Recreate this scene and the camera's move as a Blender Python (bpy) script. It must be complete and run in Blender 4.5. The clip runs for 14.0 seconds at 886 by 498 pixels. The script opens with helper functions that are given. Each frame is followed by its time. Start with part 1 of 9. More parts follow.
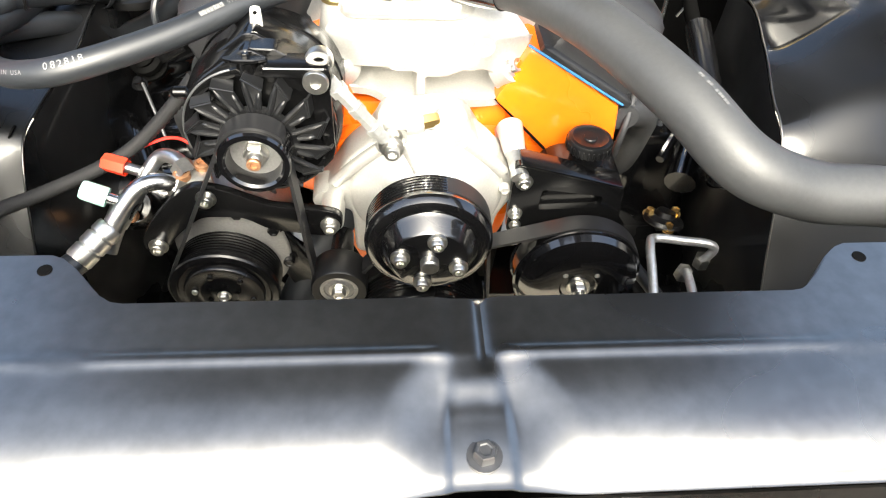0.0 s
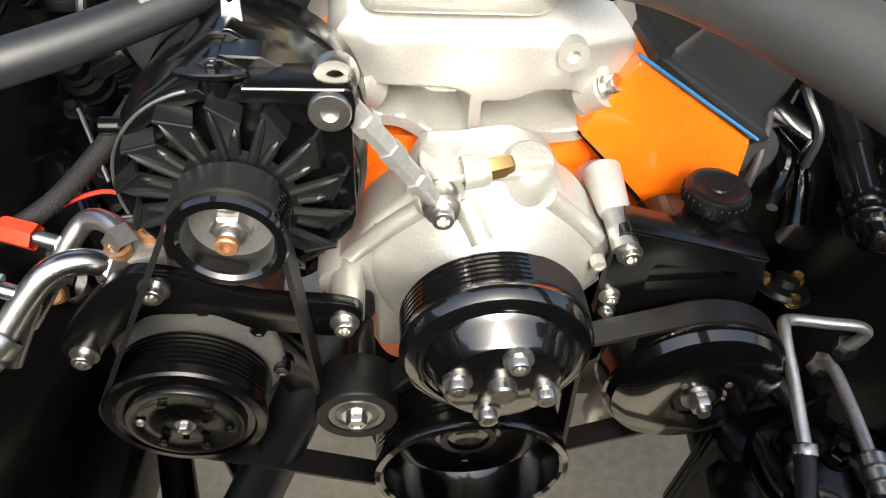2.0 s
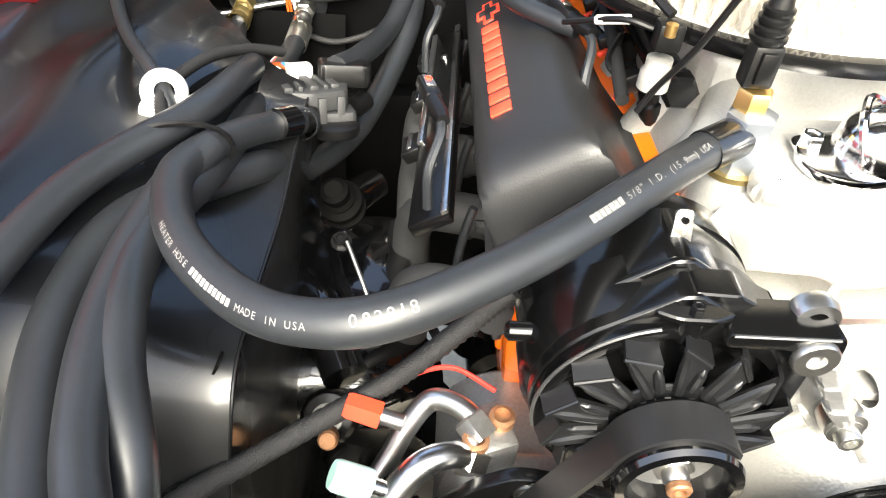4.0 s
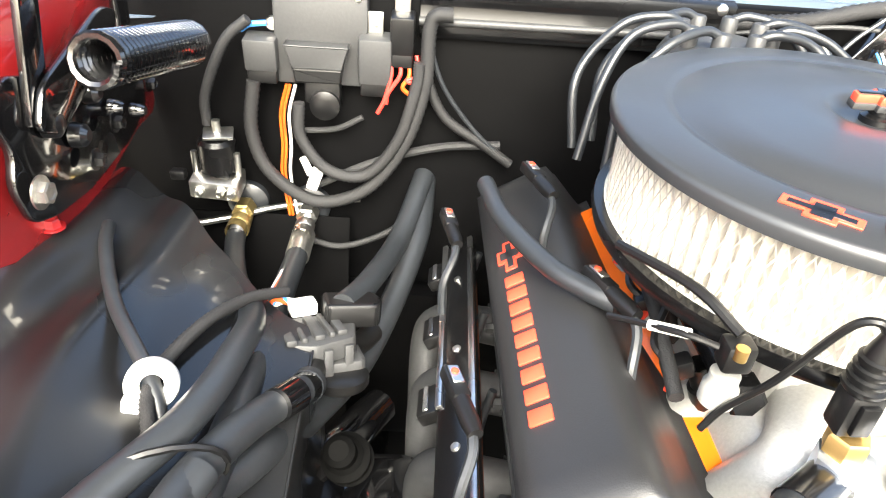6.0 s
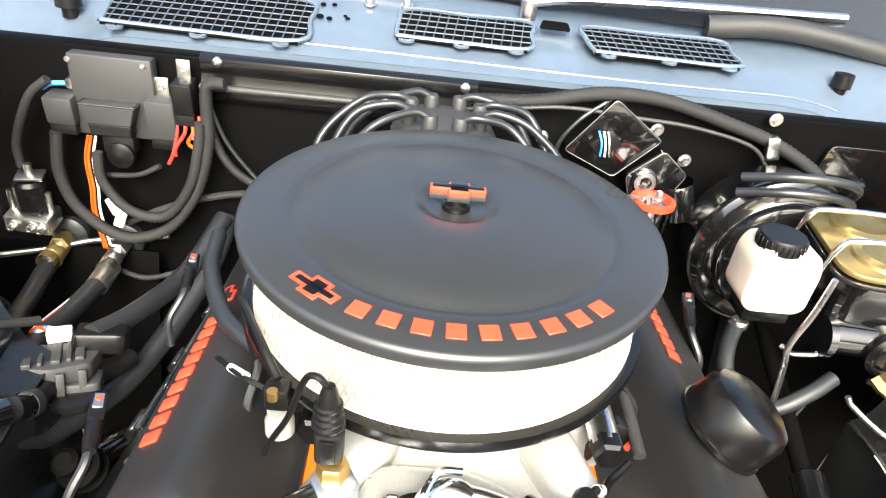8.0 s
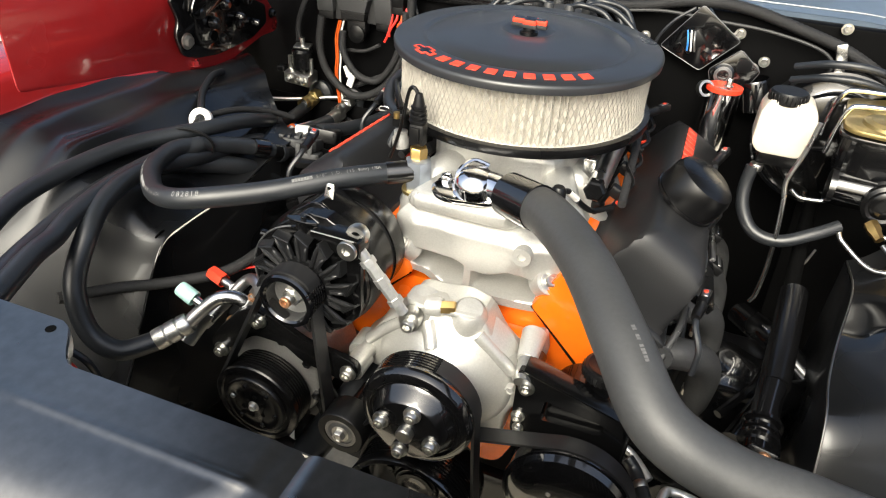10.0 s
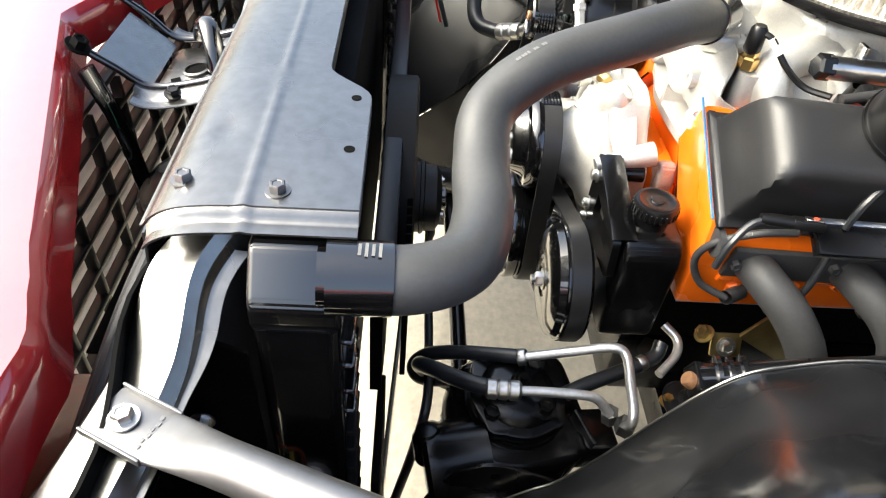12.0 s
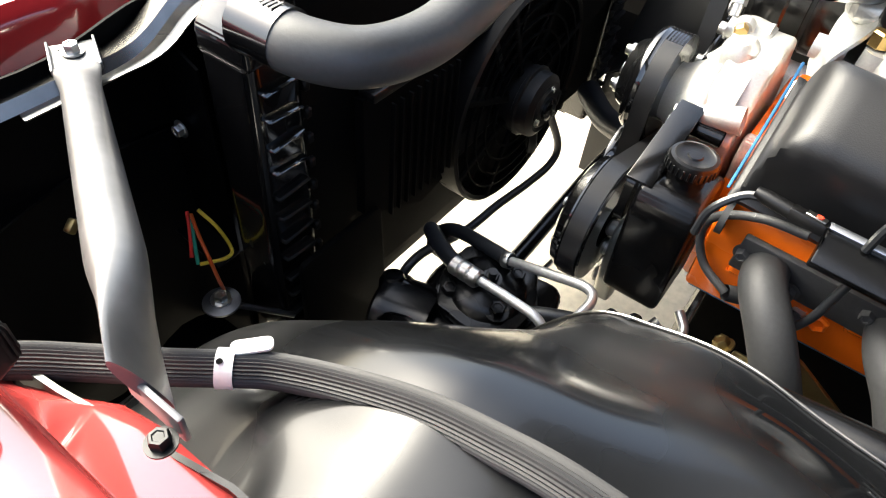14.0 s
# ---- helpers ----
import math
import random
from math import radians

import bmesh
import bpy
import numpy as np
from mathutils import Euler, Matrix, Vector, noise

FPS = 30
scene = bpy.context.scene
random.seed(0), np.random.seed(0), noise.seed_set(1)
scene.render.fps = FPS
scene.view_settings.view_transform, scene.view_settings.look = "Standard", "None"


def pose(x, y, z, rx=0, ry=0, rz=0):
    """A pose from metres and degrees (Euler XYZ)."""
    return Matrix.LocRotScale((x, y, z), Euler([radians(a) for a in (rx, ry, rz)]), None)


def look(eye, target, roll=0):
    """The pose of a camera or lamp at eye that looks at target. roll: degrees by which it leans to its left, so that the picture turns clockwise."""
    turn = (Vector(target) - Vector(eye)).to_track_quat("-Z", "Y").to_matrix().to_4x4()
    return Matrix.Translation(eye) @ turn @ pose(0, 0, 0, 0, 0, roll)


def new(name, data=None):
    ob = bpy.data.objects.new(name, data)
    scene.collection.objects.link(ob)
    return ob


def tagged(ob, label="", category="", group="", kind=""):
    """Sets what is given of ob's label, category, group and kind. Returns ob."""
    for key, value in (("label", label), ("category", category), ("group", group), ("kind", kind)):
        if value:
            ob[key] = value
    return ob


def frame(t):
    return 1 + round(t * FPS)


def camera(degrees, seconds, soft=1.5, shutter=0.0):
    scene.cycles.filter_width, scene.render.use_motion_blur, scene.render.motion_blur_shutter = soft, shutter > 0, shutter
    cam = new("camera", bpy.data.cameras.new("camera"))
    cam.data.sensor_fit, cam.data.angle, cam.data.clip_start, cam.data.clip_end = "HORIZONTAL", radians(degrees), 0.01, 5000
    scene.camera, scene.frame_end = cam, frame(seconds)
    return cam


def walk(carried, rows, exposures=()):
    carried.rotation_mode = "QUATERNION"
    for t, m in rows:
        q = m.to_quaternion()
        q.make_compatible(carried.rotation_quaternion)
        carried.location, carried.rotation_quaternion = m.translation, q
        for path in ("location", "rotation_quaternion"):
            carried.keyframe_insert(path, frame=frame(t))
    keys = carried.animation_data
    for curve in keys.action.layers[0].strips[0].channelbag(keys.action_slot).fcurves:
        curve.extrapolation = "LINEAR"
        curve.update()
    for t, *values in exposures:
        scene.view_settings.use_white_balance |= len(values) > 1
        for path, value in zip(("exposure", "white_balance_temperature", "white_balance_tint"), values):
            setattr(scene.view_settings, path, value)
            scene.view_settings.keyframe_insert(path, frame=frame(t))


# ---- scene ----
cam = camera(67.0, 14.0, 1.15)
PATH = [
    (0, (-0.026, -0.441, 1.196), (0.098, 0.932, -0.253), 3.7),
    (0.5, (-0.055, -0.384, 1.204), (0.034, 1.101, -0.134), 4.6),
    (1, (-0.075, -0.332, 1.139), (-0.013, 1.195, -0.151), 3.8),
    (1.5, (-0.065, -0.265, 1.09), (0.118, 1.243, -0.21), 4.9),
    (2, (-0.072, -0.232, 1.067), (0.098, 1.179, -0.34), 4.5),
    (2.5, (-0.096, -0.221, 1.052), (0.04, 1.158, -0.39), 5.0),
    (3, (-0.119, -0.211, 1.067), (0.003, 1.178, -0.366), 5.3),
    (3.5, (-0.213, -0.178, 1.083), (-0.082, 1.235, -0.326), 6.4),
    (4, (-0.296, -0.136, 1.113), (-0.229, 1.352, -0.221), 4.6),
    (4.2, (-0.311, -0.117, 1.122), (-0.248, 1.381, -0.202), 4.6),
    (6.3, (-0.328, 0.003, 1.215), (-0.233, 1.684, 0.135), 4.4),
    (6.5, (-0.284, -0.004, 1.25), (-0.161, 1.66, 0.147), 3.6),
    (7, (-0.157, -0.03, 1.285), (0.02, 1.659, 0.228), 3.9),
    (7.2, (-0.113, -0.033, 1.288), (0.099, 1.669, 0.259), 5.3),
    (9.3, (0.005, -0.329, 1.285), (-0.16, 1.336, 0.189), 7.2),
    (9.5, (0.043, -0.396, 1.292), (-0.151, 1.296, 0.245), 6.3),
    (10, (0.196, -0.45, 1.256), (-0.377, 1.134, 0.178), 3.8),
    (10.5, (0.409, -0.421, 1.24), (-0.564, 0.864, 0.055), 5.2),
    (11, (0.587, -0.378, 1.269), (-0.713, 0.651, 0.152), 5.8),
    (11.5, (0.675, -0.244, 1.249), (-0.809, 0.301, 0.024), 6.1),
    (12, (0.751, -0.123, 1.189), (-0.717, -0.007, -0.165), 5.8),
    (12.5, (0.787, -0.035, 1.177), (-0.612, -0.306, -0.226), 7.9),
    (13, (0.748, 0.124, 1.158), (-0.402, -0.521, -0.346), 5.2),
    (13.5, (0.737, 0.176, 1.133), (-0.287, -0.603, -0.398), 6.7),
    (14, (0.754, 0.233, 1.141), (-0.412, -0.497, -0.311), 6.2),
]
# the film camera opens up over the dark firewall and closes down over the bright metal
EXPOSURES = [(0, 2.3, 6450, 2), (1, 1.8, 6450, 2), (2.0, 1.45, 6450, 2), (2.5, 1.48, 6450, 2), (3.0, 1.75, 6450, 2), (4.2, 2.45, 6450, 2), (6.3, 3.0, 6450, 2), (7.2, 2.72, 6450, 2), (9.3, 1.45, 6450, 2), (10, 1.15, 6450, 2), (11, 1.7, 6450, 2), (11.5, 2.05, 6450, 2), (12.5, 2.3, 6450, 2), (14, 2.35, 6450, 2)]
walk(cam, [(t, look(eye, target, roll)) for t, eye, target, roll in PATH], EXPOSURES)

# ---- light ----
world = bpy.data.worlds.new("sky_world")
scene.world = world
world.use_nodes = True
wn = world.node_tree.nodes
sky = wn.new("ShaderNodeTexSky")
sky.sky_type, sky.sun_disc = "NISHITA", False
SUN_EL, SUN_AZ = 42.0, 180.0
sky.sun_elevation, sky.sun_rotation = radians(SUN_EL), radians(SUN_AZ)
sky.air_density, sky.dust_density = 0.75, 8.0
wn["Background"].inputs[1].default_value = 0.15
world.node_tree.links.new(sky.outputs[0], wn["Background"].inputs[0])
sun = new("sun", bpy.data.lights.new("sun", "SUN"))
sun.data.energy, sun.data.angle, sun.data.color = 1.25, radians(38), (1.0, 0.96, 0.90)
sun_from = Vector((math.sin(radians(SUN_AZ)) * math.cos(radians(SUN_EL)), math.cos(radians(SUN_AZ)) * math.cos(radians(SUN_EL)), math.sin(radians(SUN_EL))))
sun.matrix_world = look(sun_from * 5, (0, 0, 0))


# ---- materials ----
def mat(name, col, rough=0.5, metal=0.0, var=0.2, grain=60.0, blotch=6.0, bump=0.05, coat=0.0, spec=0.5, rvar=0.12, coat_ior=1.5):
    m = bpy.data.materials.new(name)
    m.use_nodes = True
    n, l = m.node_tree.nodes, m.node_tree.links
    b = n["Principled BSDF"]
    co = n.new("ShaderNodeTexCoord")
    inf = n.new("ShaderNodeObjectInfo")
    off = n.new("ShaderNodeVectorMath")
    off.operation = "ADD"
    l.new(co.outputs["Object"], off.inputs[0])
    l.new(inf.outputs["Random"], off.inputs[1])
    big, fine = n.new("ShaderNodeTexNoise"), n.new("ShaderNodeTexNoise")
    big.inputs["Scale"].default_value, fine.inputs["Scale"].default_value = blotch, grain
    big.inputs["Detail"].default_value, fine.inputs["Detail"].default_value = 3, 4
    for t in (big, fine):
        l.new(off.outputs[0], t.inputs["Vector"])
    mix = n.new("ShaderNodeMath")
    mix.operation = "ADD"
    l.new(big.outputs[0], mix.inputs[0])
    l.new(fine.outputs[0], mix.inputs[1])
    ramp = n.new("ShaderNodeMapRange")
    ramp.inputs[1].default_value, ramp.inputs[2].default_value = 0.6, 1.4
    ramp.inputs[3].default_value, ramp.inputs[4].default_value = 1 - var, 1 + var
    l.new(mix.outputs[0], ramp.inputs[0])
    sc = n.new("ShaderNodeVectorMath")
    sc.operation = "SCALE"
    sc.inputs[0].default_value = col
    l.new(ramp.outputs[0], sc.inputs["Scale"])
    l.new(sc.outputs[0], b.inputs["Base Color"])
    rr = n.new("ShaderNodeMapRange")
    rr.inputs[1].default_value, rr.inputs[2].default_value = 0.3, 0.7
    rr.inputs[3].default_value, rr.inputs[4].default_value = max(0.02, rough - rvar * rough), min(1, rough + rvar)
    l.new(big.outputs[0], rr.inputs[0])
    l.new(rr.outputs[0], b.inputs["Roughness"])
    b.inputs["Metallic"].default_value = metal
    b.inputs["Specular IOR Level"].default_value = spec
    b.inputs["Coat Weight"].default_value = coat
    b.inputs["Coat Roughness"].default_value = 0.05
    b.inputs["Coat IOR"].default_value = coat_ior
    if bump:
        bp = n.new("ShaderNodeBump")
        bp.inputs["Strength"].default_value, bp.inputs["Distance"].default_value = bump, 0.002
        l.new(fine.outputs[0], bp.inputs["Height"])
        l.new(bp.outputs[0], b.inputs["Normal"])
    return m


SATIN = mat("satin_black_paint", (0.0035, 0.0035, 0.0038), 0.20, spec=0.42, bump=0.03, grain=150)
GLOSS = mat("gloss_black_paint", (0.003, 0.003, 0.0034), 0.07, coat=0.6, spec=0.45, bump=0.0, rvar=0.3, coat_ior=2.0)
MATTE = mat("matte_black_paint", (0.002, 0.002, 0.002), 0.7, spec=0.05, bump=0.05, grain=200)
EDP = mat("black_primer_sheet_metal", (0.255, 0.249, 0.236), 0.25, metal=1.0, bump=0.008, grain=90, blotch=4)
LINER = mat("black_inner_fender_paint", (0.005, 0.0053, 0.006), 0.14, spec=0.5, coat=0.2, bump=0.02, grain=14, blotch=5, rvar=0.5)
WRINKLE = mat("black_powder_coat", (0.014, 0.0142, 0.0152), 0.40, spec=0.42, bump=0.12, grain=900)
RUBBER = mat("black_rubber_hose", (0.014, 0.0158, 0.0185), 0.36, spec=0.62, bump=0.06, grain=160, blotch=12)
HOSEGREY = mat("dusty_grey_rubber_hose", (0.034, 0.035, 0.036), 0.50, spec=0.62, bump=0.10, grain=220, blotch=14)
PLASTIC = mat("black_plastic", (0.005, 0.005, 0.0053), 0.32, spec=0.35, bump=0.05, grain=300)
GREYPLASTIC = mat("grey_plastic", (0.030, 0.0305, 0.0315), 0.5, bump=0.05, grain=300)
CAST = mat("cast_aluminium", (0.52, 0.513, 0.485), 0.36, metal=0.6, var=0.12, bump=0.18, grain=420, blotch=14)
DARKCAST = mat("dull_aluminium_casting", (0.36, 0.355, 0.345), 0.42, metal=0.8, bump=0.25, grain=350)
STEEL = mat("zinc_plated_steel", (0.62, 0.61, 0.58), 0.28, metal=1.0, bump=0.04, grain=200)
TUBE = mat("bare_aluminium_tube", (0.66, 0.66, 0.66), 0.24, metal=1.0, bump=0.02)
CHROME = mat("chrome", (0.85, 0.85, 0.86), 0.05, metal=1.0, var=0.03, bump=0.0)
BRASS = mat("brass", (0.62, 0.42, 0.16), 0.3, metal=1.0, bump=0.05)
GOLDZ = mat("gold_zinc_plate", (0.38, 0.29, 0.12), 0.36, metal=0.9, bump=0.03)
ORANGE = mat("orange_engine_enamel", (0.88, 0.16, 0.008), 0.22, coat=0.4, var=0.08, bump=0.06, grain=40)
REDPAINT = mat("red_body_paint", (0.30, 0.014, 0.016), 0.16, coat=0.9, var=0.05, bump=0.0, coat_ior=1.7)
# same body red, its base colour lightened for sky glare on outer skins
REDGLARE = mat("red_body_paint_sky_glare", (0.52, 0.065, 0.06), 0.14, coat=1.0, var=0.04, bump=0.0, coat_ior=2.4)
# blue of the sky mirrored in the cowl, put into its base colour
COWLBLUE = mat("sky_tinted_cowl_finish", (0.085, 0.112, 0.15), 0.12, coat=0.4, var=0.12, bump=0.03, grain=30, blotch=5)
# darker blue than the cowl skin, for the vent bars
VENTBLUE = mat("dark_blue_lattice", (0.035, 0.05, 0.075), 0.4, bump=0.0)
SILVERP = mat("sunlit_grille_silver", (0.72, 0.72, 0.71), 0.45, metal=0.2, bump=0.02)
LETTER = mat("red_lettering", (0.75, 0.055, 0.025), 0.45, var=0.08, bump=0.0)
PRINT = mat("white_hose_print", (0.22, 0.22, 0.215), 0.6, var=0.6, grain=500, bump=0.0)
REDCAP = mat("red_plastic_cap", (0.72, 0.05, 0.02), 0.38, bump=0.02)
MINT = mat("pale_green_plastic_cap", (0.42, 0.66, 0.60), 0.4, bump=0.02)
WHITEP = mat("white_nylon", (0.80, 0.79, 0.76), 0.4, bump=0.02)
CREAM = mat("cream_filter_paper", (0.55, 0.52, 0.46), 0.75, var=0.2, bump=0.1, grain=200, blotch=18)
MESH = mat("tinned_wire_mesh", (0.46, 0.44, 0.39), 0.4, metal=0.5, bump=0.0)
RESERVOIR = mat("translucent_white_plastic", (0.60, 0.55, 0.46), 0.34, var=0.04, bump=0.02)
CONCRETE = mat("concrete_floor", (0.46, 0.42, 0.34), 0.8, var=0.25, grain=60, blotch=3, bump=0.25)
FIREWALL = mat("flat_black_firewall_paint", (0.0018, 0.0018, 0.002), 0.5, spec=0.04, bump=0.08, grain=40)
FAINT = mat("faint_grey_print", (0.11, 0.11, 0.11), 0.6, var=0.4, grain=600)
HEADER = mat("grey_header_coating", (0.038, 0.039, 0.041), 0.6, metal=0.2, bump=0.12, grain=250)
LIDPAINT = mat("satin_black_lid_enamel", (0.020, 0.0215, 0.0245), 0.29, spec=0.7, bump=0.02, grain=300, var=0.06)
ENAMEL = mat("black_enamel", (0.003, 0.003, 0.0032), 0.15, spec=0.55, bump=0.03, grain=120)
RIBLOOM = mat("ribbed_black_loom", (0.020, 0.020, 0.021), 0.55, spec=0.4, bump=0.1, grain=500)
BRIGHT = mat("dull_bright_steel", (0.58, 0.58, 0.57), 0.30, metal=0.78, bump=0.03, grain=200)
PINKALU = mat("heat_tinted_casting", (0.44, 0.32, 0.28), 0.45, metal=0.5, bump=0.2, grain=300)
BLUEGASKET = mat("blue_gasket", (0.03, 0.16, 0.36), 0.5)
WORANGE = mat("orange_wire", (0.50, 0.075, 0.005), 0.45)
WRED = mat("red_wire", (0.70, 0.03, 0.02), 0.45)
WYELLOW = mat("yellow_wire", (0.75, 0.55, 0.05), 0.45)
WGREEN = mat("green_wire", (0.02, 0.25, 0.16), 0.45)
WWHITE = mat("white_wire", (0.75, 0.73, 0.68), 0.45)
WBLUE = mat("blue_wire", (0.05, 0.25, 0.65), 0.45)
LOOM = mat("braided_black_loom", (0.018, 0.018, 0.019), 0.6, spec=0.3, bump=0.5, grain=900, var=0.5)
ZINCGREY = mat("grey_painted_steel", (0.18, 0.18, 0.183), 0.38, metal=0.85, bump=0.02)
GLASS = mat("dark_windscreen_glass", (0.03, 0.033, 0.036), 0.03, spec=0.6, var=0.05, bump=0.0)
DULL = mat("dull_black_plastic", (0.0025, 0.0025, 0.0027), 0.5, spec=0.2, bump=0.05, grain=200)
FANBLACK = mat("satin_black_fan_paint", (0.007, 0.0072, 0.0078), 0.30, spec=0.6, bump=0.03, grain=200)
RUSTY = mat("rust_tinted_steel", (0.36, 0.19, 0.10), 0.42, metal=0.7, bump=0.15, grain=200, var=0.35)
BELT = mat("black_rubber_belt", (0.010, 0.010, 0.0108), 0.40, bump=0.05)
CLEAR = mat("blue_tinted_steel_nut", (0.46, 0.50, 0.56), 0.25, metal=0.9, bump=0.03)


# ---- building ----
def join(*bms):
    out = bmesh.new()
    for b in bms:
        me = bpy.data.meshes.new("tmp")
        b.to_mesh(me)
        b.free()
        out.from_mesh(me)
        bpy.data.meshes.remove(me)
    return out


def put(bm, m):
    bmesh.ops.transform(bm, matrix=m, verts=bm.verts)
    return bm


def front(x, y, z, roll=0):
    """Local x, y become world x, z; local z points to the car's nose."""
    return pose(x, y, z, 90, 0, 0) @ pose(0, 0, 0, 0, 0, roll)


def toward(a, b):
    """A frame at a whose z axis points to b."""
    a, b = Vector(a), Vector(b)
    return Matrix.Translation(a) @ (b - a).to_track_quat("Z", "Y").to_matrix().to_4x4()


def lathe(profile, seg=40, closed=False):
    bm = bmesh.new()
    rings = []
    for r, h in profile:
        if r < 1e-6:
            rings.append([bm.verts.new((0, 0, h))])
        else:
            rings.append([bm.verts.new((r * math.cos(2 * math.pi * i / seg), r * math.sin(2 * math.pi * i / seg), h)) for i in range(seg)])
    pairs = list(zip(rings[:-1], rings[1:]))
    if closed:
        pairs.append((rings[-1], rings[0]))
    for a, b in pairs:
        for i in range(seg):
            j = (i + 1) % seg
            if len(a) == 1 and len(b) == 1:
                continue
            if len(a) == 1:
                bm.faces.new((a[0], b[i], b[j]))
            elif len(b) == 1:
                bm.faces.new((a[i], a[j], b[0]))
            else:
                bm.faces.new((a[i], a[j], b[j], b[i]))
    bmesh.ops.recalc_face_normals(bm, faces=bm.faces)
    return bm


def spline(pts, n=8):
    p = [Vector(q) for q in pts]
    if len(p) == 2:
        return p
    q = [2 * p[0] - p[1]] + p + [2 * p[-1] - p[-2]]
    out = []
    for i in range(1, len(q) - 2):
        a, b, c, d = q[i - 1:i + 3]
        for j in range(n):
            t = j / n
            out.append(0.5 * (2 * b + (c - a) * t + (2 * a - 5 * b + 4 * c - d) * t * t + (3 * b - a - 3 * c + d) * t ** 3))
    out.append(p[-1])
    return out


def tube(pts, r, seg=12, n=8, sharp=False, flat=1.0):
    """A capped tube along a smooth line; r may be a function of the way along it, 0 to 1."""
    line = [Vector(q) for q in pts] if sharp else spline(pts, n)
    bm = bmesh.new()
    rings, up = [], None
    for i, c in enumerate(line):
        d = (line[min(i + 1, len(line) - 1)] - line[max(i - 1, 0)]).normalized()
        if up is None:
            up = d.orthogonal().normalized()
            if abs(d.z) < 0.95:
                up = (Vector((0, 0, 1)) - d * d.z).normalized()
        up = (up - d * up.dot(d)).normalized()
        side = d.cross(up)
        rad = r(i / (len(line) - 1)) if callable(r) else r
        rings.append([bm.verts.new(c + rad * (math.cos(2 * math.pi * k / seg) * side + flat * math.sin(2 * math.pi * k / seg) * up)) for k in range(seg)])
    for a, b in zip(rings[:-1], rings[1:]):
        for k in range(seg):
            bm.faces.new((a[k], a[(k + 1) % seg], b[(k + 1) % seg], b[k]))
    bm.faces.new(rings[0][::-1])
    bm.faces.new(rings[-1])
    bmesh.ops.recalc_face_normals(bm, faces=bm.faces)
    return bm


def ribbed(pts, r, ribs=22, n=10):
    """A hose with fine ridges running along it."""
    bm = tube(pts, r, ribs * 2, n)
    ring = ribs * 2
    bm.verts.ensure_lookup_table()
    for i in range(0, len(bm.verts), ring):
        c = sum((bm.verts[i + k].co for k in range(ring)), Vector()) / ring
        for k in range(0, ring, 2):
            bm.verts[i + k].co = c + (bm.verts[i + k].co - c) * 0.91
    return bm


def braided(pts, r, seg=16):
    """A hose in a woven sleeve: small raised lozenges all along it."""
    line = spline(pts, 8)
    size = sum((b - a).length for a, b in zip(line[:-1], line[1:]))
    n = max(4, int(size / (r * 0.42)) // (len(pts) - 1))
    bm = tube(pts, r, seg, n)
    bm.verts.ensure_lookup_table()
    for i in range(0, len(bm.verts), seg):
        c = sum((bm.verts[i + k].co for k in range(seg)), Vector()) / seg
        for k in range(seg):
            if (k + i // seg) % 2:
                bm.verts[i + k].co = c + (bm.verts[i + k].co - c) * 0.80
    return bm


def box(sx, sy, sz, bev=0.002, seg=2):
    bm = bmesh.new()
    bmesh.ops.create_cube(bm, size=1)
    bmesh.ops.scale(bm, vec=(sx, sy, sz), verts=bm.verts)
    if bev:
        bmesh.ops.bevel(bm, geom=list(bm.edges), offset=min(bev, 0.45 * min(sx, sy, sz)), segments=seg, affect="EDGES", profile=0.5)
    return bm


def prism(poly, depth, bev=0.002, seg=2):
    bm = bmesh.new()
    f = bm.faces.new([bm.verts.new((x, y, 0)) for x, y in poly])
    g = bmesh.ops.extrude_face_region(bm, geom=[f])
    bmesh.ops.translate(bm, vec=(0, 0, depth), verts=[v for v in g["geom"] if isinstance(v, bmesh.types.BMVert)])
    bmesh.ops.recalc_face_normals(bm, faces=bm.faces)
    if bev:
        bmesh.ops.bevel(bm, geom=list(bm.edges), offset=bev, segments=seg, affect="EDGES", profile=0.5)
    return bm


def sheet(fn, us, vs, thick=0.0):
    """A bent sheet through fn(u, v)."""
    bm = bmesh.new()
    g = [[bm.verts.new(fn(u, v)) for v in vs] for u in us]
    for i in range(len(us) - 1):
        for j in range(len(vs) - 1):
            bm.faces.new((g[i][j], g[i + 1][j], g[i + 1][j + 1], g[i][j + 1]))
    bmesh.ops.recalc_face_normals(bm, faces=bm.faces)
    if thick:
        bmesh.ops.solidify(bm, geom=list(bm.faces), thickness=thick)
    return bm


def steps(a, b, n):
    return [a + (b - a) * i / n for i in range(n + 1)]


def rounded(pts, r, n=4):
    """A polygon with rounded corners."""
    out = []
    k = len(pts)
    for i in range(k):
        p, a, b = Vector(pts[i]), Vector(pts[i - 1]), Vector(pts[(i + 1) % k])
        d = min(r, 0.45 * (a - p).length, 0.45 * (b - p).length)
        s, e = p + (a - p).normalized() * d, p + (b - p).normalized() * d
        for j in range(n + 1):
            t = j / n
            q = (1 - t) ** 2 * s + 2 * t * (1 - t) * p + t * t * e
            out.append((q.x, q.y))
    return out


def window_plate(outer, inner, depth):
    """A plate with a window through it; both outlines have the same number of points."""
    bm = bmesh.new()
    n = len(outer)
    L = [[bm.verts.new((x, y, z)) for x, y in p] for p, z in ((outer, 0), (inner, 0), (outer, depth), (inner, depth))]
    for i in range(n):
        j = (i + 1) % n
        for a, b in ((0, 1), (2, 3), (0, 2), (1, 3)):
            bm.faces.new((L[a][i], L[a][j], L[b][j], L[b][i]))
    bmesh.ops.recalc_face_normals(bm, faces=bm.faces)
    return bm


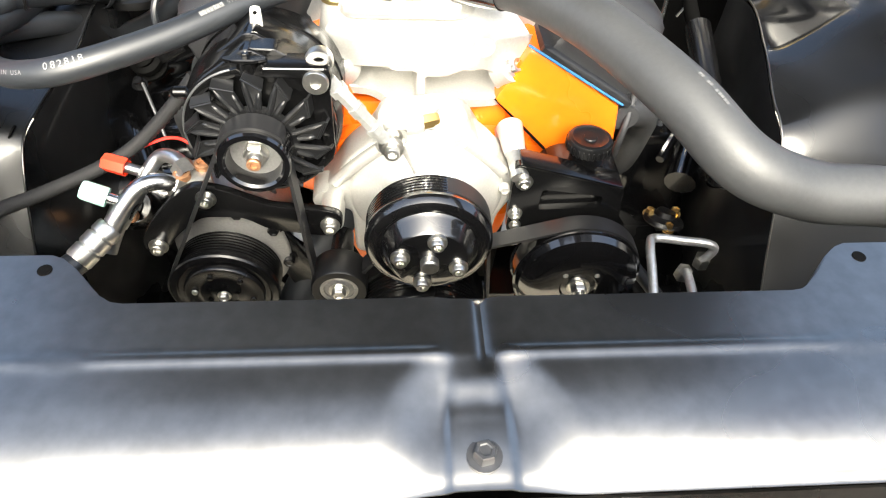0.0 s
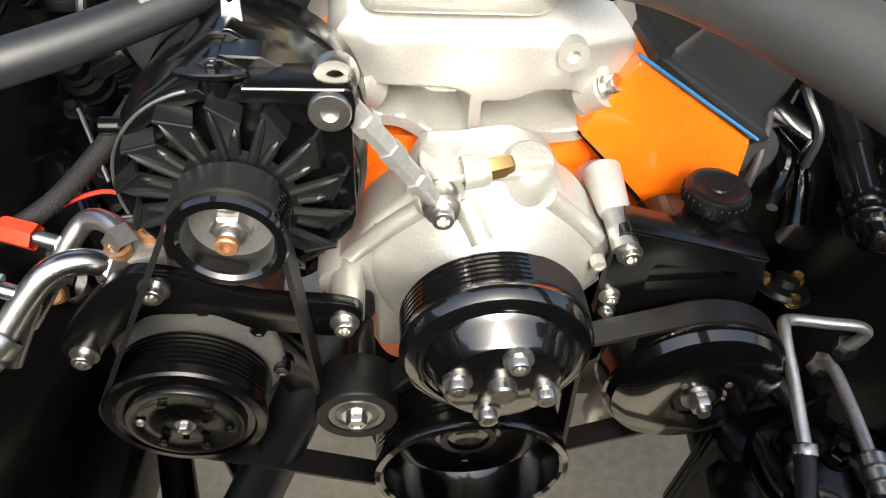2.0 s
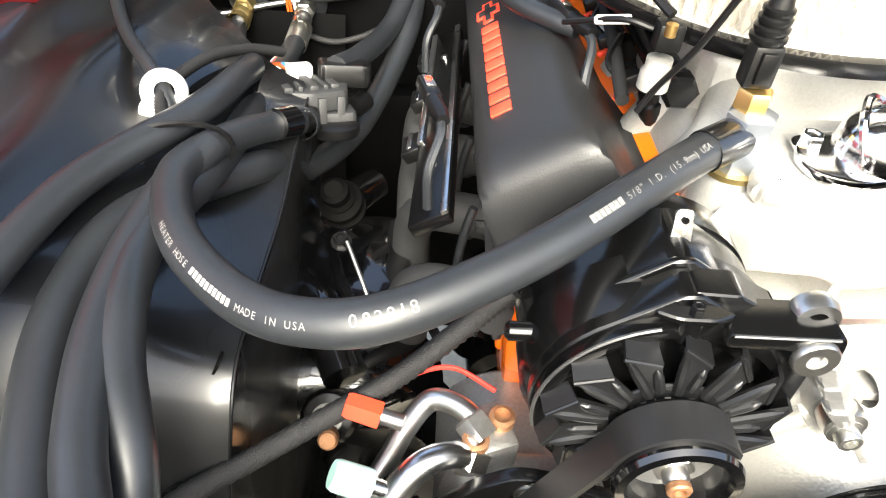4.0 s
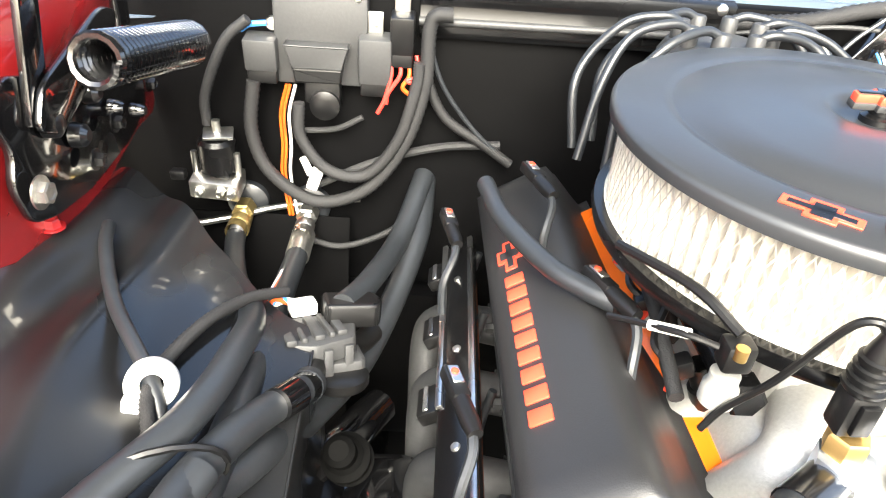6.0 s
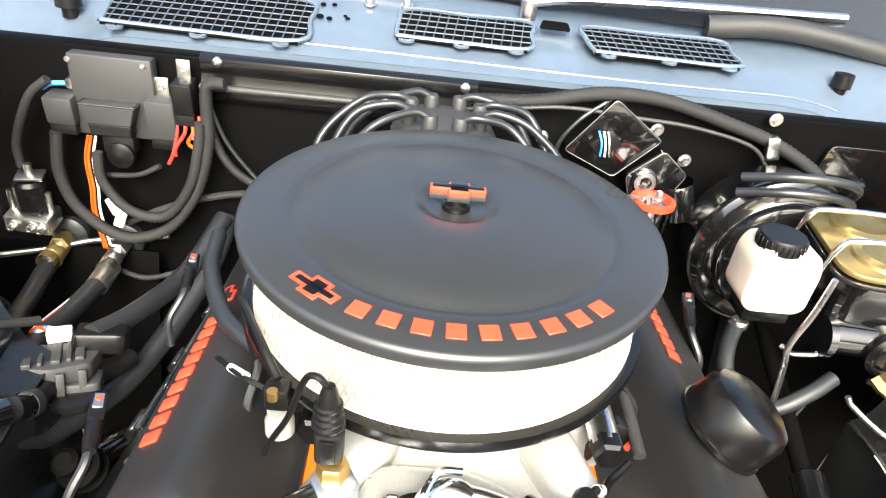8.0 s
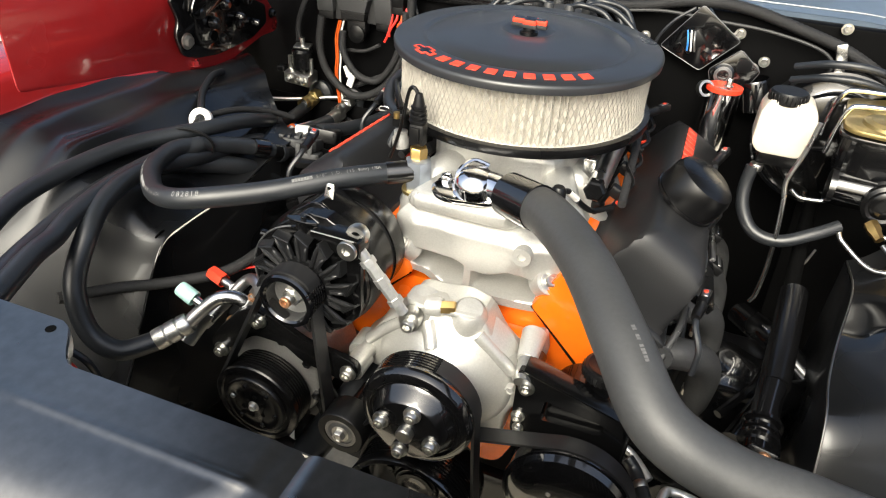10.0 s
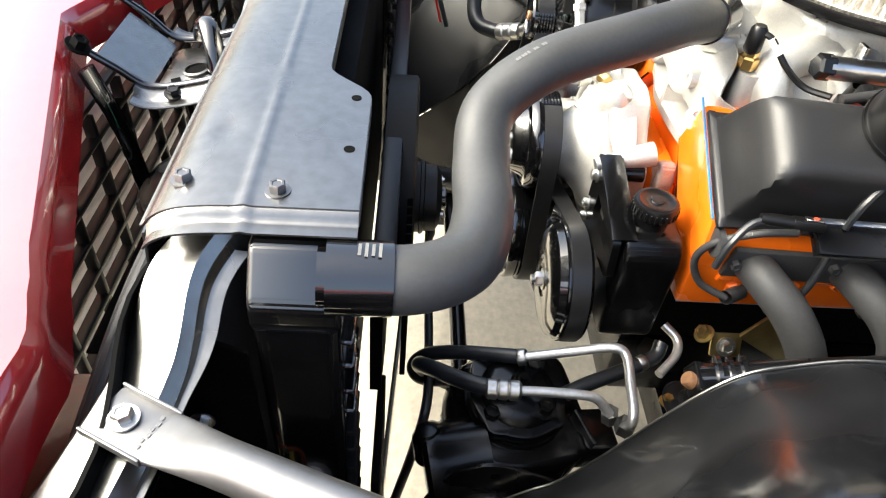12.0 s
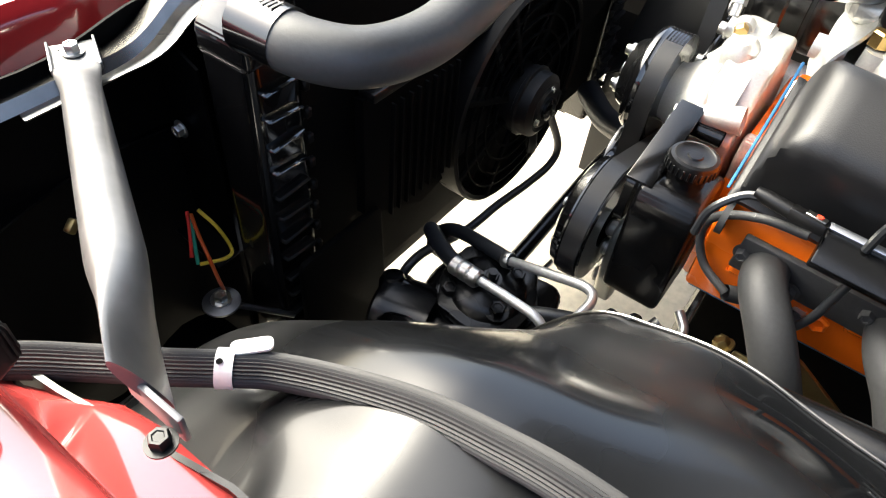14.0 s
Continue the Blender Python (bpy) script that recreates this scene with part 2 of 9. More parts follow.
def part(name, bm, material, parent=None, label="", soft=38):
    me = bpy.data.meshes.new(name)
    bm.to_mesh(me)
    bm.free()
    me.materials.append(material)
    me.shade_smooth()
    me.set_sharp_from_angle(angle=radians(soft))
    ob = new(name, me)
    if parent:
        ob.parent = parent
        if parent.type == "EMPTY":
            ob.matrix_parent_inverse = Matrix.Translation(-Vector(parent.location))
    if label:
        ob["label"] = label
    return ob


def thing(name, label, category, at=(0, 0, 0), group="", kind=""):
    ob = new(name)
    ob.empty_display_size = 0.02
    ob.location = at
    return tagged(ob, label, category, group, kind)


def single(name, bm, material, label, category, group="", kind="", soft=38):
    return tagged(part(name, bm, material, None, "", soft), label, category, group, kind)


def hexhead(r, h, washer=True, socket=False):
    """A bolt head along local z: washer, six flats, a dished top."""
    bms = []
    if washer:
        bms.append(lathe([(0, 0), (r * 1.45, 0), (r * 1.45, h * 0.18), (0, h * 0.18)], 20))
    if socket:
        b = lathe([(r, 0), (r, h * 0.92), (r * 0.92, h), (r * 0.58, h), (r * 0.52, h * 0.5), (0, h * 0.5)], 20)
    else:
        b = lathe([(r, 0.1 * h), (r * 1.0, h * 0.85), (r * 0.86, h), (r * 0.6, h), (r * 0.5, h * 0.9), (0, h * 0.9)], 6)
    bms.append(b)
    return join(*bms)

# ---- ground and car body ----
HOOD_ANGLE = 52
def slab(x0, x1, y0, y1, z0, z1, bev=0.002):
    return put(box(x1 - x0, y1 - y0, z1 - z0, bev), pose((x0 + x1) / 2, (y0 + y1) / 2, (z0 + z1) / 2))


ground = single("ground", sheet(lambda u, v: (u, v, 0), steps(-60, 60, 24), steps(-60, 60, 24)), CONCRETE, "worn beige concrete floor under the car", "floor", kind="structure")
single("expansion_joint", put(slab(-3, 3, -0.0025, 0.0025, 0.0005, 0.004, 0), pose(0, -0.140, 0, 0, 0, -3)), MATTE, "dark joint in the concrete floor", "joint", kind="structure")

# cross member and frame rails under the engine
frame_rail = thing("chassis_frame", "black painted steel chassis frame under the engine", "car frame", (0, 0, 0.3))
for s in (-1, 1):
    part("side_rail", slab(s * 0.40 - 0.045, s * 0.40 + 0.045, -0.40 if s > 0 else 0.05, 1.0, 0.24, 0.36, 0.01), SATIN, frame_rail)
part("cross_member", put(prism(rounded([(-0.40, 0.16), (-0.40, 0.03), (-0.25, -0.05), (0.25, -0.05), (0.40, 0.03), (0.40, 0.16), (0.30, 0.16), (0.2, 0.02), (-0.2, 0.02), (-0.30, 0.16)], 0.03), 0.12, 0.006), front(0, 0.42, 0.28)), SATIN, frame_rail)
for a, b in (((-0.36, 0.30, 0.34), (-0.30, 0.10, 0.30)), ((-0.30, 0.26, 0.34), (-0.20, 0.10, 0.30)), ((0.33, 0.30, 0.34), (0.327, 0.08, 0.30))):
    part("brace", tube([a, b], 0.020, 12), SATIN, frame_rail)


# radiator support: a pressed top panel with a stepped section and a notch in the middle
def smooth(a, b, t):
    t = min(1, max(0, (t - a) / (b - a)))
    return t * t * (3 - 2 * t)


SX = 0.013


def support_rear(x):
    d = abs(x - SX)
    return -0.194 + 0.038 * smooth(0.195, 0.245, d)


def support_z(x, y):
    d = abs(x - SX)
    t = min(1, max(0, (-0.232 - y) / 0.068))
    z = 0.897 - 0.019 * (0.10 * t + 0.90 * t ** 3.8)
    z += 0.0013 * math.exp(-((y + 0.232) / 0.0035) ** 2)
    z += 0.001 * smooth(-0.262, -0.288, y)
    z -= 0.003 * smooth(-0.294, -0.303, y)
    # the dished pad round the middle bolt
    q = math.hypot(d * 1.05, (y + 0.285) * 0.9)
    pad = 0.7 * (1 - smooth(0.022, 0.056, q))
    z = z * (1 - pad) + (0.8845 + 0.001 * (1 - smooth(0.0, 0.02, d))) * pad
    tongue = (1 - smooth(0.013, 0.019, d)) * smooth(-0.252, -0.268, y) * smooth(-0.325, -0.30, y)
    z += 0.0025 * tongue
    # the neck through the ridge, with a crease
    neck = (1 - smooth(0.008, 0.02, d)) * smooth(-0.27, -0.245, y)
    z += neck * (0.895 - z) * 0.8
    z -= 0.0025 * math.exp(-((x - SX - 0.006) / 0.004) ** 2) * smooth(-0.245, -0.23, y)
    # shallow dents toward the ends
    for e in (-1, 1):
        z -= 0.0018 * math.exp(-((x - SX - e * 0.30) / 0.02) ** 2 - ((y + 0.262) / 0.012) ** 2)
    return z


SUP_X = sorted(set([round(v, 5) for v in steps(-0.381, 0.407, 110)] + [round(SX + v, 5) for v in steps(-0.06, 0.06, 48)]))


def support_fn(u, v):
    y = -0.303 + (support_rear(u) + 0.303) * v
    return (u, y, support_z(u, y))


radiator_support = thing("radiator_support", "grey-black pressed steel radiator support panel with a stepped top", "car panel", (SX, -0.24, 0.87), kind="structure")
part("top_panel", sheet(support_fn, SUP_X, steps(0, 1, 56), -0.0016), EDP, radiator_support, soft=60)
part("front_flange", sheet(lambda u, v: (u, -0.303 - 0.004 * math.sin(v * 1.5), 0.871 - 0.062 * v), steps(-0.381, 0.407, 40), steps(0, 1, 6), 0.0016), EDP, radiator_support)
part("rear_flange", sheet(lambda u, v: (u, support_rear(u) - 0.001, 0.896 - 0.012 * v), SUP_X, [0, 0.5, 1], 0.0014), EDP, radiator_support)
for x in (0.257, 0.332, -0.231, -0.306):
    part("drain_hole", put(lathe([(0, 0), (0.0042, 0), (0.0042, 0.0006), (0, 0.0006)], 16), pose(x + 0.004 * (x > 0), -0.168, 0.8985)), MATTE, radiator_support, "small round hole")
for x, y in ((SX + 0.001, -0.288), (0.376, -0.279), (-0.350, -0.279), (0.39, -0.212), (-0.364, -0.212)):
    part("bolt", put(hexhead(0.0062, 0.0075), pose(x, y, support_z(x, y) + 0.0012, 0, 0, 12)), ZINCGREY, radiator_support, "zinc hex bolt")
for e, x0 in ((1, 0.407), (-1, -0.381)):
    part("end_flange", sheet(lambda u, v: (x0 + e * 0.018 * u, -0.298 + 0.142 * v, support_z(x0, -0.298 + 0.142 * v) - 0.007 * smooth(0.0, 0.4, u)), steps(0, 1, 10), steps(0, 1, 30), 0.0016), EDP, radiator_support)

radiator_support.location.y -= 0.003
radiator_support.rotation_euler = (0, -radians(0.5), radians(0.7))

# outer wings of the support and the dark panels below it
for s, nm in ((1, "driver"), (-1, "passenger")):
    X = lambda v: v if s > 0 else 2 * SX - v
    wing = thing("support_wing", "bare grey pressed steel wing joining the radiator support to the fender", "car panel", (X(0.5), -0.29, 0.82), kind="structure")
    line = spline([(0.394, -0.262, 0.876), (0.425, -0.281, 0.857), (0.477, -0.287, 0.826), (0.544, -0.299, 0.817), (0.611, -0.319, 0.806), (0.69, -0.35, 0.79)], 8)

    def wing_fn(u, v):
        i = min(int(u * (len(line) - 1)), len(line) - 2)
        c = line[i].lerp(line[i + 1], u * (len(line) - 1) - i)
        w = (v - 0.5) * (0.044 + 0.02 * u)
        lip = -0.010 * smooth(0.36, 0.5, abs(v - 0.5))
        return (X(c.x + 0.3 * w), c.y + w, c.z + lip + 0.35 * w * (1 - u))
    part("pressed_strip", sheet(wing_fn, steps(0, 1, 40), steps(0, 1, 14), 0.002), EDP, wing)

    def step_fn(u, v):
        p = Vector(wing_fn(0.04 + 0.66 * u, 1.0))
        fall, out = smooth(0.0, 0.45, v), smooth(0.45, 0.55, v) * 0.2 + 0.8 * max(0, v - 0.5) * 2
        q = 1 - 0.6 * smooth(0.35, 0.65, u)
        return p + Vector((0, (0.003 * fall + 0.010 * out) * q, (-0.009 * fall - 0.001 * out) * q))
    part("lower_flange", sheet(step_fn, steps(0, 1, 34), steps(0, 1, 10), 0.0016), EDP, wing)
    part("bolt_hole", put(lathe([(0, 0), (0.008, 0), (0.008, 0.001), (0, 0.001)], 20), pose(X(0.585), -0.318, 0.8135, 6, s * 8, 0)), MATTE, wing)
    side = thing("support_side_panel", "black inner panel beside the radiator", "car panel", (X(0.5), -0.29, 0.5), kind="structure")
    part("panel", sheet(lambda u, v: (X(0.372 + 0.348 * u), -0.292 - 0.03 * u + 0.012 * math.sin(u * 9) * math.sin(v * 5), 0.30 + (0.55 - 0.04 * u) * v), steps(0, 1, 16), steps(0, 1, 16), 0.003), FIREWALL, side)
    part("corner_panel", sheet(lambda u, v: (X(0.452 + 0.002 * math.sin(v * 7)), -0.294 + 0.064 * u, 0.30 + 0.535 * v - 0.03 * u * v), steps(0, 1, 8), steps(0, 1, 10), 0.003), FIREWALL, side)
    # added sheet that keeps this corner dark by covering the bright floor
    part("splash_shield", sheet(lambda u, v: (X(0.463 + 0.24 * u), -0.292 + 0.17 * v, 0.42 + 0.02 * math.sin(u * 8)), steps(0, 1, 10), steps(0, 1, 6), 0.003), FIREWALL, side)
    part("panel_bolt", put(hexhead(0.0068, 0.008), pose(X(0.4545), -0.274, 0.721, 0, s * 90, 0)), STEEL, side)

# grille, header panel and bumper area
header = thing("header_panel", "glossy red painted nose panel ahead of the radiator support", "car panel", (0, -0.42, 0.8), kind="structure")


def header_edge(x):
    d = abs(x - SX)
    return -0.505 + 0.338 * min(d, 0.375) + 0.014 * smooth(0.375, 0.41, d) + 0.026 * smooth(0.40, 0.48, d) + 0.006 * smooth(0.50, 0.66, d)


def header_top(x):
    return 0.842 + 0.010 * smooth(0.40, 0.52, abs(x - SX))


def header_fn(u, v):
    y0 = header_edge(u) - 0.016
    return (u, y0 - 0.34 * v, header_top(u) + 0.018 * math.sin(v * 2.2) - 0.10 * v * v)


def lip_fn(u, v):
    roll = math.sin(min(1, v * 4) * math.pi / 2)
    return (u, header_edge(u) - 0.016 + 0.008 * roll + 0.008 * v, header_top(u) - 0.003 * (roll - 1) - 0.003 - 0.044 * v)


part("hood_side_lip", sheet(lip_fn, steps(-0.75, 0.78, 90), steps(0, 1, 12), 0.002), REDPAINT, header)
part("nose_skin", sheet(header_fn, steps(-0.75, 0.78, 90), steps(0, 1, 16), 0.002), REDGLARE, header, "red outer nose skin, lightened for the sky glare")
grille = thing("front_grille", "black egg-crate front grille with silver backing bars", "grille", (0, -0.5, 0.6), kind="")
for i in range(15):
    x = -0.60 + i * 0.0878
    part("upright_bar", slab(x - 0.0035, x + 0.0035, -0.488, -0.475, 0.44, 0.766, 0.001), PLASTIC, grille)
for i in range(9):
    part("cross_bar", slab(-0.64, 0.66, -0.4885, -0.4745, 0.445 + i * 0.041, 0.452 + i * 0.041, 0.001), PLASTIC, grille)
# backing bars whitened in their colour for the sunlit concrete
for i in range(8):
    z0 = 0.452 + i * 0.041
    part("backing_bar", sheet(lambda u, v: (-0.63 + 1.28 * u, -0.492 - 0.026 * v, z0 + 0.002 + 0.030 * v), steps(0, 1, 8), [0, 1], 0.0015), SILVERP, grille, "silver slanted backing bar, whitened for sunlit concrete")
# added black sheets: they keep the nose dark where bright floor would show
for s in (-1, 1):
    filler = thing("nose_filler_panel", "black sheet added between nose and radiator support to hide the floor", "car panel", (s * 0.55, -0.38, 0.68), kind="structure")
    part("panel", sheet(lambda u, v: (s * (0.40 + 0.46 * u), -0.47 + 0.175 * v, 0.70 + 0.02 * math.sin(u * 6)), steps(0, 1, 8), steps(0, 1, 6), 0.003), GLOSS, filler)
single("nose_tray", slab(-0.46, 0.30, -0.455, -0.376, 0.596, 0.600, 0.001), FIREWALL, "black sheet added below the hood latch to hide the floor", "car panel", kind="structure")
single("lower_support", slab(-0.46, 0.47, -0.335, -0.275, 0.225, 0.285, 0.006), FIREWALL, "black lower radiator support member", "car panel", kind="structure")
# added upright sheets, hiding bright floor under the fenders
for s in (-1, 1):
    single("splash_panel", sheet(lambda u, v: (s * (0.880 + 0.012 * math.sin(u * 7)), -0.52 + 0.60 * u, 0.22 + 0.54 * v), steps(0, 1, 12), steps(0, 1, 6), 0.003), FIREWALL, "black sheet added inside the fender to hide the floor", "car panel", kind="structure")
single("nose_tray", sheet(lambda u, v: (u, -0.375 + 0.148 * v, 0.60 - 0.03 * v), steps(-0.46, 0.48, 20), steps(0, 1, 6), 0.003), SATIN, "black sheet added below the hood latch to hide the floor", "car panel", kind="structure")

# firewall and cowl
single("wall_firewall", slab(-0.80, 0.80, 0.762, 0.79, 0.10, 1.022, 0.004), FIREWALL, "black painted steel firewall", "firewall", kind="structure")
CZ = lambda y: 1.030 + 0.33 * (y - 0.785)


def cowl_front(x):
    return 0.786 - 0.02 * smooth(0.46, 0.62, abs(x + 0.01)) - 0.03 * smooth(0.56, 0.80, abs(x + 0.01))


def cowl_fn(u, v):
    y = cowl_front(u) + (1.02 - cowl_front(u)) * v
    drop = (0.025 if u > 0 else 0.050) * smooth(0.42, 0.60, abs(u + 0.01)) * (1 - smooth(0.0, 0.7, v))
    dip = 0.008 * math.sin(v * 3.1) * math.sin(u * 7)
    return (u, y, CZ(y) - drop - dip)


cowl = thing("cowl_panel", "cowl panel below the windscreen, tinted blue for the mirrored sky", "car panel", (0, 0.88, 1.05), kind="structure")
part("cowl_skin", sheet(cowl_fn, steps(-0.80, 0.80, 100), steps(0, 1, 26), 0.002), COWLBLUE, cowl, soft=50)
part("cowl_lip", sheet(lambda u, v: (u, cowl_front(u) + 0.002, cowl_fn(u, 0)[2] - 0.014 * v), steps(-0.62, 0.62, 80), [0, 0.5, 1], 0.0015), COWLBLUE, cowl)


def cowl_grille(x0, x1, y0, y1, skew, cols, rows):
    g = thing("cowl_vent", "dark cowl air vent with a light blue lattice", "vent", ((x0 + x1) / 2, (y0 + y1) / 2, CZ((y0 + y1) / 2)), "cowl vents")
    P = lambda u, v, h=0.0: Vector((x0 + (x1 - x0) * u + skew * v, y0 + (y1 - y0) * v, CZ(y0 + (y1 - y0) * v) + 0.007 + h))
    part("dark_opening", sheet(lambda u, v: P(u, v, 0.001), steps(0, 1, 4), steps(0, 1, 4), 0.0008), MATTE, g)
    rim = [P(0.02, 0), P(0.5, -0.03), P(0.98, 0), P(1.0, 0.5), P(0.96, 1), P(0.5, 1), P(0.04, 1), P(0, 0.5), P(0.02, 0)]
    part("rim", tube([r + Vector((0, 0, 0.002)) for r in rim], 0.0035, 8, 5), COWLBLUE, g)
    for i in range(1, cols):
        part("lattice_bar", tube([P(i / cols, 0, 0.003), P(i / cols, 1, 0.003)], 0.0010, 6), VENTBLUE, g)
    for i in range(1, rows):
        part("lattice_bar", tube([P(0, i / rows, 0.003), P(1, i / rows, 0.003)], 0.0010, 6), VENTBLUE, g)
    # dark strip modelled in as the shadow below the vent rim
    part("rim_gasket", tube([r + Vector((0, -0.003, -0.0005)) for r in rim[:3]], 0.0022, 6, 5), MATTE, g, "dark strip for the shadow under the rim")
    for u in (0.1, 0.5, 0.9):
        c = P(u, -0.10)
        part("clip", put(lathe([(0.004, 0), (0.011, 0), (0.011, 0.003), (0.004, 0.003)], 16, True), pose(*c)), COWLBLUE, g)


cowl_grille(-0.477, -0.218, 0.800, 0.890, 0.004, 20, 7)
cowl_grille(-0.104, 0.078, 0.834, 0.898, 0.008, 14, 5)
cowl_grille(0.164, 0.372, 0.846, 0.902, -0.012, 16, 5)
for x, y, r in ((-0.205, 0.884, 0.004), (-0.190, 0.886, 0.0035), (-0.205, 0.856, 0.005), (-0.192, 0.853, 0.004), (-0.168, 0.857, 0.003), (-0.172, 0.862, 0.0025)):
    part("cowl_hole", put(lathe([(0, 0), (r, 0), (r, 0.0008), (0, 0.0008)], 14), pose(x, y, CZ(y) + 0.0105, 18, 0, 0)), MATTE, cowl, "small dark hole")
for x, y in ((-0.143, 0.900), (-0.092, 0.906)):
    part("cowl_bolt", put(hexhead(0.006, 0.007), pose(x, y, CZ(y) + 0.009, 18, 0, 0)), STEEL, cowl)
part("drain_slot", put(prism(rounded([(-0.024, -0.011), (0.020, -0.012), (0.018, 0.010), (-0.018, 0.011)], 0.005), 0.001, 0.0), pose(0.117, 0.893, CZ(0.893) + 0.0105, 18, 0, 0)), MATTE, cowl, "dark oblong opening")
part("cowl_crease", tube([(x, cowl_front(x) + 0.020, cowl_fn(x, 0.08)[2] + 0.0012) for x in steps(-0.42, 0.50, 30)], 0.0016, 6, 2), COWLBLUE, cowl)
single("windscreen", sheet(lambda u, v: (u, 0.968 + 0.35 * v - 0.12 * abs(u) ** 2, 1.096 + 0.26 * v), steps(-0.75, 0.75, 20), steps(0, 1, 8), 0.005), GLASS, "sloping windscreen glass behind the cowl", "windscreen", kind="structure")
single("wiper_trough", sheet(lambda u, v: (u, 0.948 + 0.024 * v - 0.12 * abs(u) ** 2, CZ(0.948 + 0.024 * v - 0.12 * abs(u) ** 2) + 0.010 + 0.006 * v), steps(-0.72, 0.72, 30), [0, 0.5, 1], 0.002), PLASTIC, "black trough below the windscreen", "trim", kind="structure")
for x0, x1 in ((-0.48, 0.02), (0.08, 0.55)):
    w = thing("windscreen_wiper", "dark windscreen wiper arm resting above the cowl", "wiper", (x0, 0.94, 1.09), "wipers")
    part("arm", tube([(x0, 0.925, 1.098), (x0 + 0.1, 0.935, 1.108), (x1, 0.955, 1.118)], 0.007, 8), TUBE, w)
    part("pivot", put(lathe([(0.013, -0.01), (0.013, 0.014), (0.009, 0.018), (0, 0.018)], 20), pose(x0, 0.93, 1.085)), STEEL, w)
single("wiper_hose_cover", put(tube([(0.34, 0.93, 1.09), (0.45, 0.92, 1.10), (0.60, 0.90, 1.085), (0.72, 0.90, 1.06)], 0.016, 12), Matrix.Identity(4)), GREYPLASTIC, "grey wiper linkage cover on the cowl", "cover")
single("cowl_bumper", put(lathe([(0, 0.03), (0.013, 0.03), (0.014, 0.012), (0.009, 0.01), (0.009, 0), (0, 0)], 20), pose(0.515, 0.845, 1.035)), PLASTIC, "black rubber hood bumper on the cowl", "bumper")
single("cowl_bumper", put(lathe([(0, 0.035), (0.016, 0.035), (0.017, 0.014), (0.010, 0.012), (0.010, 0), (0, 0)], 20), pose(-0.535, 0.85, 1.03)), PLASTIC, "black rubber hood bumper on the cowl", "bumper")


# the raised hood over the bay
HOOD0, HOODA = Vector((0, 0.80, 1.10)), radians(HOOD_ANGLE)


def hood_at(u, v, h=0.0):
    crown = 0.03 * math.cos(u * 1.4)
    w = 0.70 - 0.04 * v
    v = 0.24 + 0.76 * v
    return (u * w, HOOD0.y - v * 1.15 * math.cos(HOODA) + (h + crown) * math.sin(HOODA), HOOD0.z + v * 1.15 * math.sin(HOODA) + (h + crown) * math.cos(HOODA))


hood = thing("raised_hood", "red painted hood standing open over the engine bay", "hood", HOOD0)
part("skin", sheet(lambda u, v: hood_at(u, v), steps(-1, 1, 24), steps(0, 1, 16), 0.0016), REDPAINT, hood)
part("inner_frame", sheet(lambda u, v: hood_at(u * 0.985, 0.01 + 0.98 * v, -0.012 - 0.012 * (abs(math.sin(u * 6)) > 0.8) - 0.010 * (abs(v - 0.5) > 0.40)), steps(-1, 1, 60), steps(0, 1, 40), 0.0012), MATTE, hood, "black painted inner frame")


# wheelhouses and fenders
def house_d(s, y):
    """How far from the middle the inner fender's inner edge runs."""
    return 0.412 + (0.036 * smooth(0.20, 0.42, y) if s > 0 else 0.0)


def house_z(s, d, y):
    """Height of the inner fender at d metres from the middle."""
    fall = 0.34 * max(0, 0.16 - y) ** 1.6 / 0.12
    if s < 0:
        inner = 0.762 - 0.20 * smooth(0.14, -0.02, y) - 0.8 * max(0, 0.0 - y) + 0.02 * smooth(0.25, 0.45, y)
    else:
        inner = 0.752 - 0.22 * smooth(0.185, 0.01, y) - 0.8 * max(0, 0.02 - y) + 0.033 * smooth(0.17, 0.30, y)
    top = 0.862 - fall * 0.62 - 0.02 * smooth(0.3, 0.6, y)
    t = smooth(house_d(s, y) - 0.007, 0.60, d) ** 0.8
    z = inner + (top - inner) * t
    z += 0.005 * math.sin(y * 31 + d * 11) * math.sin(d * 40) * 0.6
    z += 0.006 * noise.noise(Vector((d * 14, y * 10, s * 3))) * (1 if s > 0 else 0.5)
    if s < 0:
        z += 0.007 * math.sin((d - 0.45 + 0.12 * (y - 0.3) ** 2) * 75) * smooth(0.50, 0.55, d) * smooth(0.0, 0.12, y)
    else:
        z -= 0.010 * math.exp(-((d - 0.640) / 0.012) ** 2 - ((y - 0.052) / 0.016) ** 2) + 0.006 * math.exp(-((d - 0.52) / 0.014) ** 2 - ((y - 0.02) / 0.02) ** 2)
    return max(z, 0.32)


